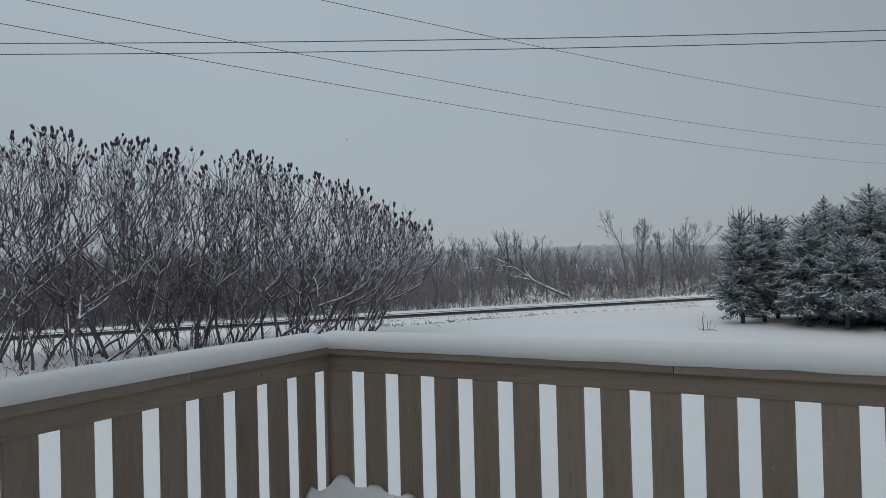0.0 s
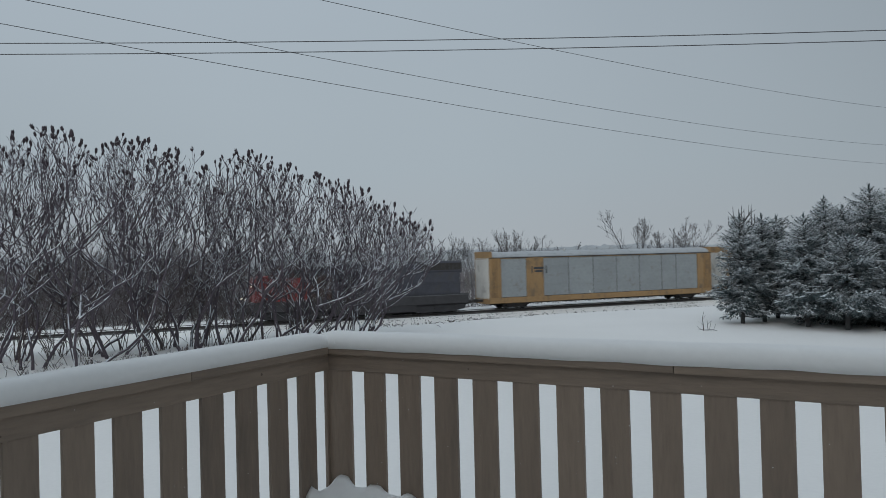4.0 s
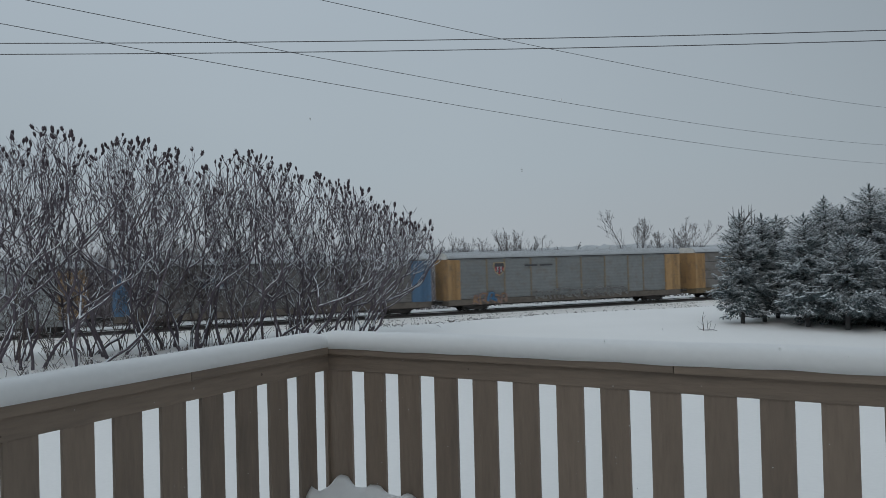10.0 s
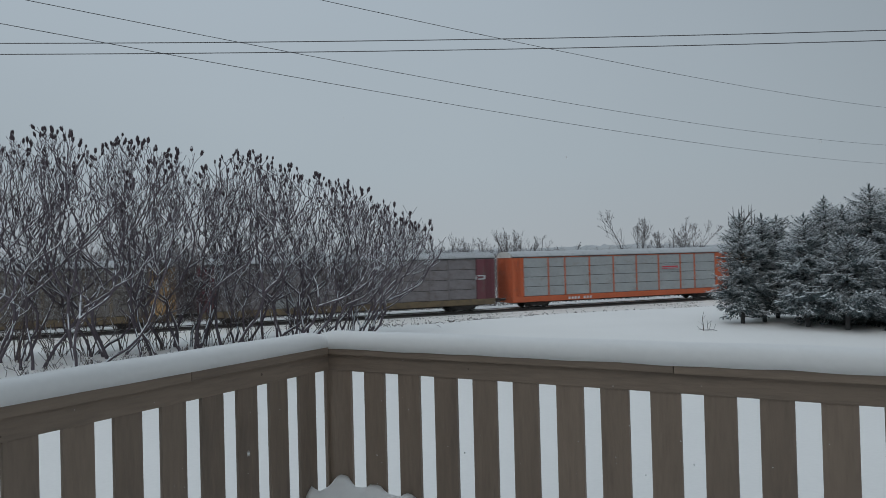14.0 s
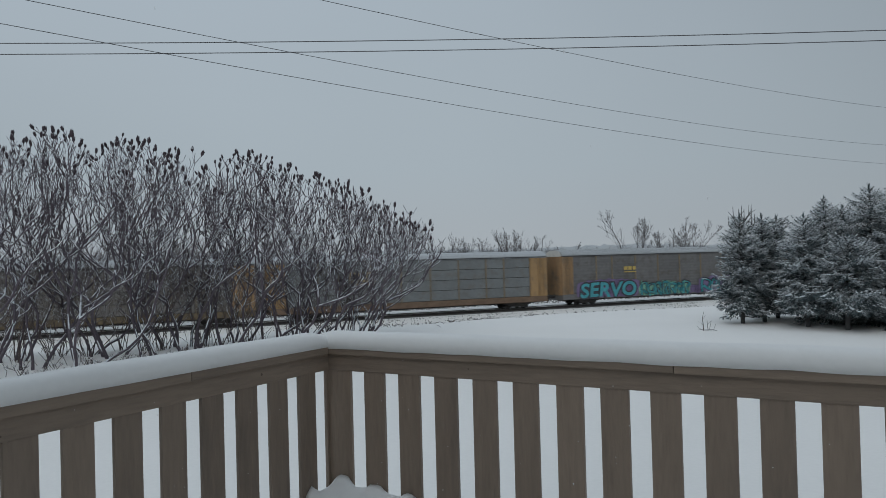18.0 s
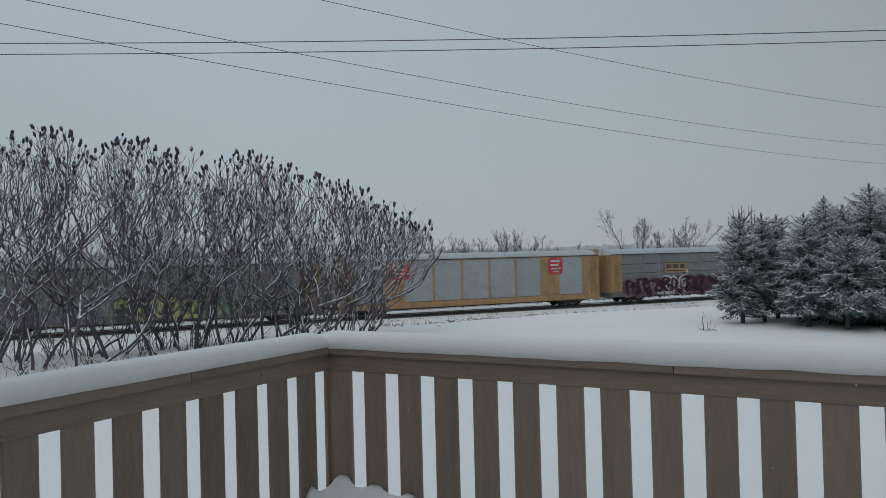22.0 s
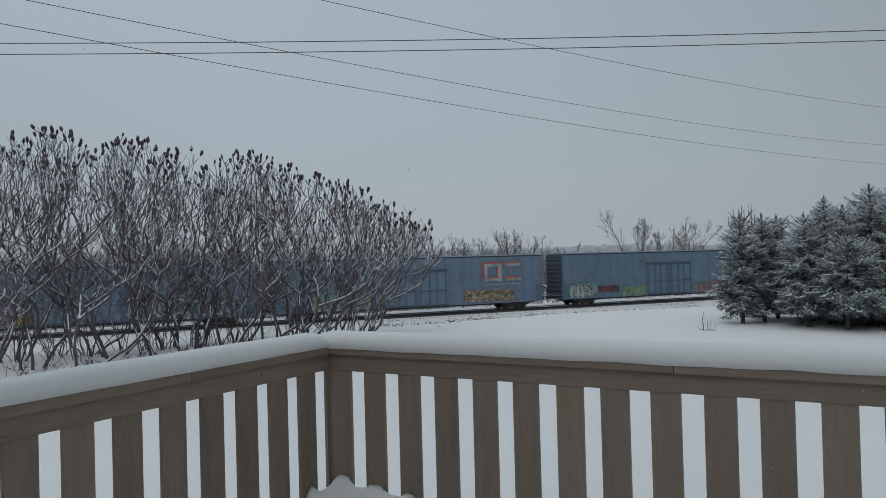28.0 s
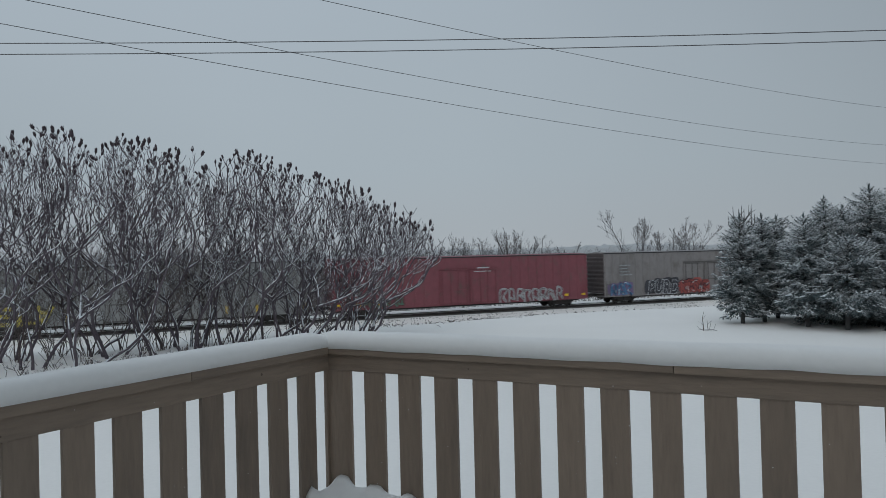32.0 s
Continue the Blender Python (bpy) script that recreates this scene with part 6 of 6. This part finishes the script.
    wild(c[10], 3.8, 11.7, 0.7, 2.2, S_TURQ, S_BLACK, S_PURPLE, 17, YA - 0.004, S_WHITE, weight=0.15)
    wild(c[11], -11.2, -4.1, 0.75, 2.1, S_LILAC, S_PURPLE, None, 18, YA, S_WHITE, letters=8, weight=0.09)
    written(c[11], "93232", -3.0, 3.1, 0.72, 2.4, S_LIME, S_BLACK, None, YA, slant=0.0)
    wild(c[11], 3.35, 6.1, 0.9, 2.2, S_PALE, S_GREEN, None, 19, YA, letters=4, weight=0.08)
    wild(c[11], 6.95, 11.4, 0.85, 2.3, S_BLACK, S_WHITE, S_BLACK, 20, YA, S_GREEN, weight=0.15)
    plate(c[11], -6.6, -4.3, 3.05, 3.6, None, ((0.0, 1.0, 0.45, 0.8), (0.1, 0.5, 0.1, 0.3)), MARK_DARK, YA, "faint dark lettering")
    for x0, x1 in ((-8.55, -6.8), (7.3, 8.9)):
        k = 0.24
        b = Build()
        flat(b, [(x0 + k, 3.12), (x1 - k, 3.12), (x1, 3.12 + k), (x1, 4.75 - k), (x1 - k, 4.75), (x0 + k, 4.75), (x0, 4.75 - k), (x0, 3.12 + k)], YP, 0.012)
        e = part("emblem", b.mesh("octagon", MARK_RED), c[12], label="red eight-sided emblem with white bars")
        w = Build()
        for u0, u1, v0, v1 in ((0.18, 0.84, 0.74, 0.84), (0.14, 0.70, 0.50, 0.60), (0.22, 0.86, 0.30, 0.38), (0.3, 0.7, 0.14, 0.19)):
            w.box(lerp(x0, x1, u0), lerp(x0, x1, u1), YP - 0.024, YP - 0.012, lerp(3.12, 4.75, v0), lerp(3.12, 4.75, v1))
        part("emblem_bar", w.mesh("bars", MARK_WHITE), e)
    plate(c[13], -6.6, -3.8, 2.85, 3.85, YELLOW, THREE, MARK_DARK, YA, "yellow plate with dark emblem bars")
    wild(c[13], -11.3, -7.3, 0.66, 2.4, S_MAROON, S_FADED, S_MAROON, 21, YA, weight=0.3)
    wild(c[13], -7.3, -3.5, 0.66, 2.35, S_MAROON, S_WHITE, S_MAROON, 22, YA, weight=0.22)
    wild(c[13], -3.7, 2.0, 0.68, 2.3, S_MAROON, S_MAROON, S_MAROON, 23, YA, weight=0.28)
    wild(c[13], 2.2, 4.4, 1.1, 2.6, PANEL_MID, S_WHITE, None, 25, YA, letters=4, weight=0.05)
    wild(c[13], 4.8, 11.4, 0.68, 2.35, S_MAROON, S_PURPLE, S_MAROON, 24, YA, weight=0.2)
    plate(c[13], -7.6, -5.2, 0.68, 0.95, None, tuple((k / 8, (k + 0.6) / 8, 0, 1) for k in (0, 1, 2, 3.5, 4.5, 5.5, 6.5)), MARK_WHITE, -1.66, "row of white sill lettering")
    plate(c[14], -6.4, -4.05, 2.9, 3.9, MARK_WHITE, ((0.05, 0.30, 0.4, 0.6), (0.15, 0.40, 0.6, 0.85), (0.5, 0.62, 0.45, 0.9), (0.66, 0.75, 0.45, 0.9), (0.80, 0.95, 0.45, 0.9), (0.4, 0.95, 0.15, 0.25)), MARK_DARK, YA, "white plate with dark emblem bars")
    for x0, x1, z1 in ((-8.3, -6.75, 3.9), (7.4, 9.2, 3.9)):
        b = Build()
        flat(b, [(x0 + 0.25, 1.15), (x1 - 0.25, 1.15), (x1, 2.6), (x1, z1), (x0, z1), (x0, 2.6)], YA + 0.05, 0.01)
        part("patch_panel", b.mesh("patch", BOX_GREY), c[14], label="pale replacement panel")
    # boxcars
    d, YB = BOXCARS, -1.55
    wild(d[0], -12.0, -4.7, 0.7, 2.25, S_PURPLE, S_WHITE, S_PURPLE, 31, YB, S_BLUE, weight=0.12)
    wild(d[0], -12.6, -11.9, 0.9, 1.9, S_YELLOW, S_ORANGE, None, 32, YB + 0.004, letters=1, weight=0.3)
    wild(d[0], -4.9, -3.4, 0.9, 1.6, S_YELLOW, S_ORANGE, None, 33, YB + 0.004, letters=2, weight=0.3)
    wild(d[0], 2.95, 11.0, 0.7, 2.3, S_WHITE, S_BLACK, None, 34, YB - 0.115, S_PURPLE, weight=0.10)
    plate(d[0], 6.1, 9.4, 2.3, 4.15, None, HOOK, EMBLEM_GREY, YB, "faded white emblem")
    plate(d[0], -10.1, -7.1, 2.75, 3.8, None, LINES, BOX_GREY, YB, "faded lettering too faint to read")
    plate(d[1], 6.6, 10.4, 2.6, 4.4, None, HOOK, EMBLEM_GREY, YB - 0.01, "white emblem bars over older red ones")
    plate(d[1], 6.4, 10.2, 2.75, 4.55, None, HOOK, S_RED, YB, "older red emblem bars")
    plate(d[1], 6.7, 10.4, 2.35, 2.43, None, ((0, 1, 0, 1),), EMBLEM_GREY, YB, "white line under the emblem")
    wild(d[1], -9.1, -4.6, 0.7, 2.05, S_WHITE, S_GREEN, S_PALE, 35, YB, letters=4, weight=0.2)
    wild(d[1], 4.5, 9.6, 0.9, 1.95, S_CREAM, S_ORANGE, None, 36, YB, S_WHITE)
    plate(d[1], -10.4, -8.2, 3.1, 3.5, None, LINES[:2], BOX_GREY, YB, "faded lettering too faint to read")
    b = Build().box(-6.0, -5.7, YB - 0.02, YB, 1.6, 4.8)
    part("rust_streak", b.mesh("streak", MAROON), d[1], label="dark red vertical strip")
    plate(d[2], 6.9, 10.8, 2.45, 4.0, None, HOOK, EMBLEM_GREY, YB, "white painted emblem")
    wild(d[2], -11.9, -9.1, 0.82, 2.1, S_WHITE, S_BLACK, S_GREEN, 45, YB, letters=4, weight=0.14)
    wild(d[2], -5.7, -2.8, 0.7, 1.6, S_PALE, S_GREEN, None, 37, YB)
    wild(d[2], -8.6, -6.2, 1.2, 1.8, S_RED, S_BLACK, None, 38, YB, weight=0.1)
    wild(d[2], 3.2, 8.1, 0.75, 1.75, BOX_GREY2, S_FADED, S_FADED, 39, YB, weight=0.06)
    for k, (letter, x0, x1, turn) in enumerate((("F", -11.75, -10.6, 14), ("E", -10.35, -9.2, 6), ("L", -8.95, -7.75, -12), ("A", -7.75, -6.4, 186))):
        written(d[3], letter, x0, x1, 0.78, 2.2, S_YELLOW, S_BLACK, None, YB - 0.002 * k, slant=0.0, turn=turn)
    wild(d[3], -4.2, -2.9, 0.9, 1.5, BOX_GREY, S_WHITE, None, 40, YB, letters=2, weight=0.06)
    for x in (-5.6, 5.9, 8.3, 12.2):
        plate(d[3], x, x + 0.14, 0.95, 1.55, None, ((0, 1, 0, 1),), YELLOW_DOT, YB, "small yellow reflector strip", "reflector")
    plate(d[4], -11.9, -10.3, 1.55, 2.55, None, ((0.0, 0.35, 0.7, 0.95), (0.55, 0.95, 0.7, 0.95), (0.0, 0.45, 0.3, 0.55), (0.55, 1.0, 0.3, 0.55), (0.1, 0.4, 0.0, 0.15), (0.6, 0.9, 0.0, 0.15)), MARK_WHITE, YB, "white reporting marks as plain bars")
    wild(d[4], -10.1, -6.4, 0.8, 1.6, S_GREEN, MAROON, None, 41, YB, weight=0.1)
    wild(d[4], 3.1, 9.9, 0.7, 1.95, BOX_GREY2, S_WHITE, None, 42, YB, S_WHITE, letters=8, weight=0.07)
    plate(d[4], 0.5, 2.2, 3.6, 4.1, None, ((0.2, 0.9, 0.5, 0.9), (0.0, 1.0, 0.05, 0.2)), S_WHITE, -1.62, "faint pale lettering")
    for x in (-12.5, -10.7, -8.9, 10.1, 12.0):
        plate(d[4], x, x + 0.42, 1.0, 1.22, None, ((0, 1, 0, 1),), YELLOW_DOT, YB, "small yellow reflector", "reflector")
    plate(d[5], -10.9, -9.4, 2.7, 3.9, None, LINES, EMBLEM_GREY, YB, "white lettering as plain bars")
    wild(d[5], -12.1, -9.5, 0.8, 2.05, S_BLUE, S_PURPLE, S_PURPLE, 43, YB, S_WHITE)
    written(d[5], "BURD", -7.5, -3.55, 0.72, 2.1, S_BLACK, S_WHITE, S_BLACK, YB, slant=0.25, fat=0.03)
    wild(d[5], -3.5, 0.1, 0.7, 2.1, S_RED, S_MAROON, S_RED, 44, -1.67, S_WHITE)
    # white emblem on the locomotive's hood
    b = Build()
    for x0, lean in ((0.6, 0.0), (1.9, 0.3)):
        for p, q in (((0, 2.85), (0, 3.65)), ((0, 3.65), (0.95, 3.65)), ((0.95, 3.65), (0.95, 2.85)), ((0.95, 2.85), (0, 2.85))):
            stroke(b, -1.30, (x0 + p[0] - lean * (p[1] - 3.0), p[1]), (x0 + q[0] - lean * (q[1] - 3.0), q[1]), 0.14, 0.015)
    part("emblem", b.mesh("emblem", EMBLEM_GREY), loco, label="worn grey painted shapes on the hood")


decorate()


# ---------- small growth in the snow ----------
def make_weeds():
    """Dry stalks along the edge of the yard and beside the line."""
    rnd = random.Random(77)
    b = Build()
    for i in range(210):
        u = rnd.random()
        cluster = rnd.choice((-46, -43, -41.5, -39.5, -38, -37, -35.5, -34, -31.5, -29, -26, -22, -17, -10))
        a = cluster + rnd.gauss(0, 0.5)
        n = steps(((-50, 26.0), (-44, 28.0), (-36, 26.0), (-20, 24.5), (5, 24.0)), a) + rnd.gauss(0, 1.1)
        z = height(a, n)
        for j in range(rnd.choice((1, 2, 3))):
            p = track(a + rnd.gauss(0, 0.1), n + rnd.gauss(0, 0.1), z - 0.05)
            h = rnd.uniform(0.04, 0.26) * rnd.random() ** 0.4
            q = p + Vector((rnd.gauss(0, 1.1) * h, rnd.gauss(0, 0.6) * h, h))
            b.tube([p, p.lerp(q, 0.5) + Vector((0, 0, 0.05)), q], [0.014, 0.011, 0.016], 3)
    for i in range(420):
        a, n = rnd.uniform(-66, -49), rnd.uniform(29, 43)
        if noise.noise(Vector((a * 0.5, n * 0.5, 9))) < 0.0:
            continue
        z = height(a, n)
        p = track(a, n, z - 0.05)
        h = rnd.uniform(0.12, 0.75)
        q = p + Vector((rnd.gauss(0, 0.5) * h, rnd.gauss(0, 0.3) * h, h))
        b.tube([p, p.lerp(q, 0.5) + Vector((0, 0, 0.04)), q], [0.010, 0.009, 0.012], 3)
    thing("dry_weeds", "dry weed stalks standing out of the snow", "weeds", kind="stuff", mesh=b.mesh("weeds", WEED))


def make_sapling():
    rnd = random.Random(5)
    b, c, tips = Build(), Build(), []
    b.tube([Vector((0, 0, -0.1)), Vector((0.01, 0, 0.3)), Vector((-0.02, 0.02, 0.62)), Vector((0.05, 0.0, 0.95))], [0.022, 0.018, 0.013, 0.006], 6)
    b.tube([Vector((0.26, 0.05, -0.1)), Vector((0.22, 0.04, 0.35)), Vector((0.20, 0.02, 0.58))], [0.016, 0.012, 0.005], 6)
    b.tube([Vector((-0.22, 0, 0.12)), Vector((0.1, 0.02, 0.06)), Vector((0.45, 0.0, 0.07)), Vector((0.68, 0.02, 0.02))], [0.012, 0.018, 0.02, 0.012], 6)
    for p, d in ((Vector((0, 0, 0.3)), Vector((-0.6, 0, 0.5))), (Vector((0, 0, 0.6)), Vector((0.5, 0.1, 0.6))), (Vector((0.22, 0, 0.35)), Vector((0.6, 0, 0.4))), (Vector((-0.1, 0, 0.1)), Vector((-0.5, 0, 0.35))), (Vector((0.3, 0, 0.08)), Vector((0.2, 0, 0.8))), (Vector((0.5, 0, 0.06)), Vector((0.3, 0, 0.7)))):
        c.tube([p, p + d * 0.2, p + d * 0.36 + Vector((0, 0, 0.02))], [0.010, 0.008, 0.004], 5)
    x, y = 10.26, 29.55
    s = thing("sapling", "broken bare sapling poking out of the yard snow", "sapling", pose(x, y, ground_z(x, y) - 0.02) @ Matrix.Scale(0.82, 4))
    part("trunk", b.mesh("trunk", WEED), s)
    part("crown", c.mesh("crown", WEED), s)


def make_stake():
    p = track(-44.0, 22.0, 0)
    thing("marker_stake", "thin wooden stake standing in the snow", "stake", pose(p.x, p.y, height(-44.0, 22.0)), mesh=Build().tube([Vector((0, 0, -0.2)), Vector((0.02, 0, 0.62))], [0.018, 0.015], 6).mesh("stake", WEED))


make_weeds()
make_sapling()
make_stake()


# ---------- falling snow ----------
FLAKES = []


def make_flakes():
    me = Build().lathe([(0.001, -0.0042), (0.003, -0.003), (0.0042, 0.0), (0.003, 0.003), (0.001, 0.0042)], 7).mesh("flake", RAIL_SNOW, smooth=True)
    rnd = random.Random(12)
    for i in range(110):
        ob = thing("snowflake", "small wet snowflake drifting down through the air", "snowflake", group="falling snow", mesh=me)
        ob.scale = [rnd.uniform(0.5, 1.15)] * 3
        y = rnd.uniform(1.9, 4.2)
        x = rnd.uniform(-0.5, 0.6) * y
        FLAKES.append((ob, x, y, rnd.uniform(0.0, 32.0), rnd.uniform(0.75, 1.25), rnd.uniform(0, math.tau)))


make_flakes()


def motions():
    for car, start in ROLLING:
        rows = []
        for t in (0.0, 8.0, 16.0, 24.0, 32.0):
            q = track(start - SPEED * t, 0, RAIL_Z)
            rows.append((t, pose(q.x, q.y, q.z, 0, 0, TURN)))
        walk(car, rows)
    for wheel, car, place in WHEELS:
        start = next(a for c, a in ROLLING if c is car) + wheel.parent.location.x + place.x
        t0, t1 = max(0.0, (start - 10.0) / SPEED), min(32.0, (start + 70.0) / SPEED)
        frames = [0] + [k for k in range(1, 960) if t0 * FPS <= k <= t1 * FPS] + [960]
        turned, rows, last = 0.0, [], None
        for k in frames:
            if last is not None and k == last + 1:
                turned -= math.degrees(SPEED / FPS / 0.46)
            last = k
            rows.append((k / FPS, pose(place.x, place.y, place.z, 0, turned, 0)))
        walk(wheel, rows)
    for ob, x, y, meet, fall, phase in FLAKES:
        rows = []
        for i in range(9):
            t = 4.0 * i
            d = t - meet
            px, py = x + 0.12 * d + 0.12 * math.sin(0.9 * t + phase), y + 0.10 * math.sin(0.7 * t + 2 * phase)
            low = 1.80 if 0.5047 * px + 0.8633 * py < 3.45 else 0.1
            rows.append((t, pose(px, py, max(low, 2.6 - fall * d))))
        walk(ob, rows)
    for tree, phase, size in SWAYING:
        base = tree.matrix_basis.copy()
        rows = []
        for i in range(17):
            t = 2.0 * i
            w = size * (math.sin(0.9 * t + phase) + 0.5 * math.sin(2.1 * t + 2 * phase))
            rows.append((t, base @ pose(0, 0, 0, 0.4 * w, w, 0)))
        walk(tree, rows)


motions()
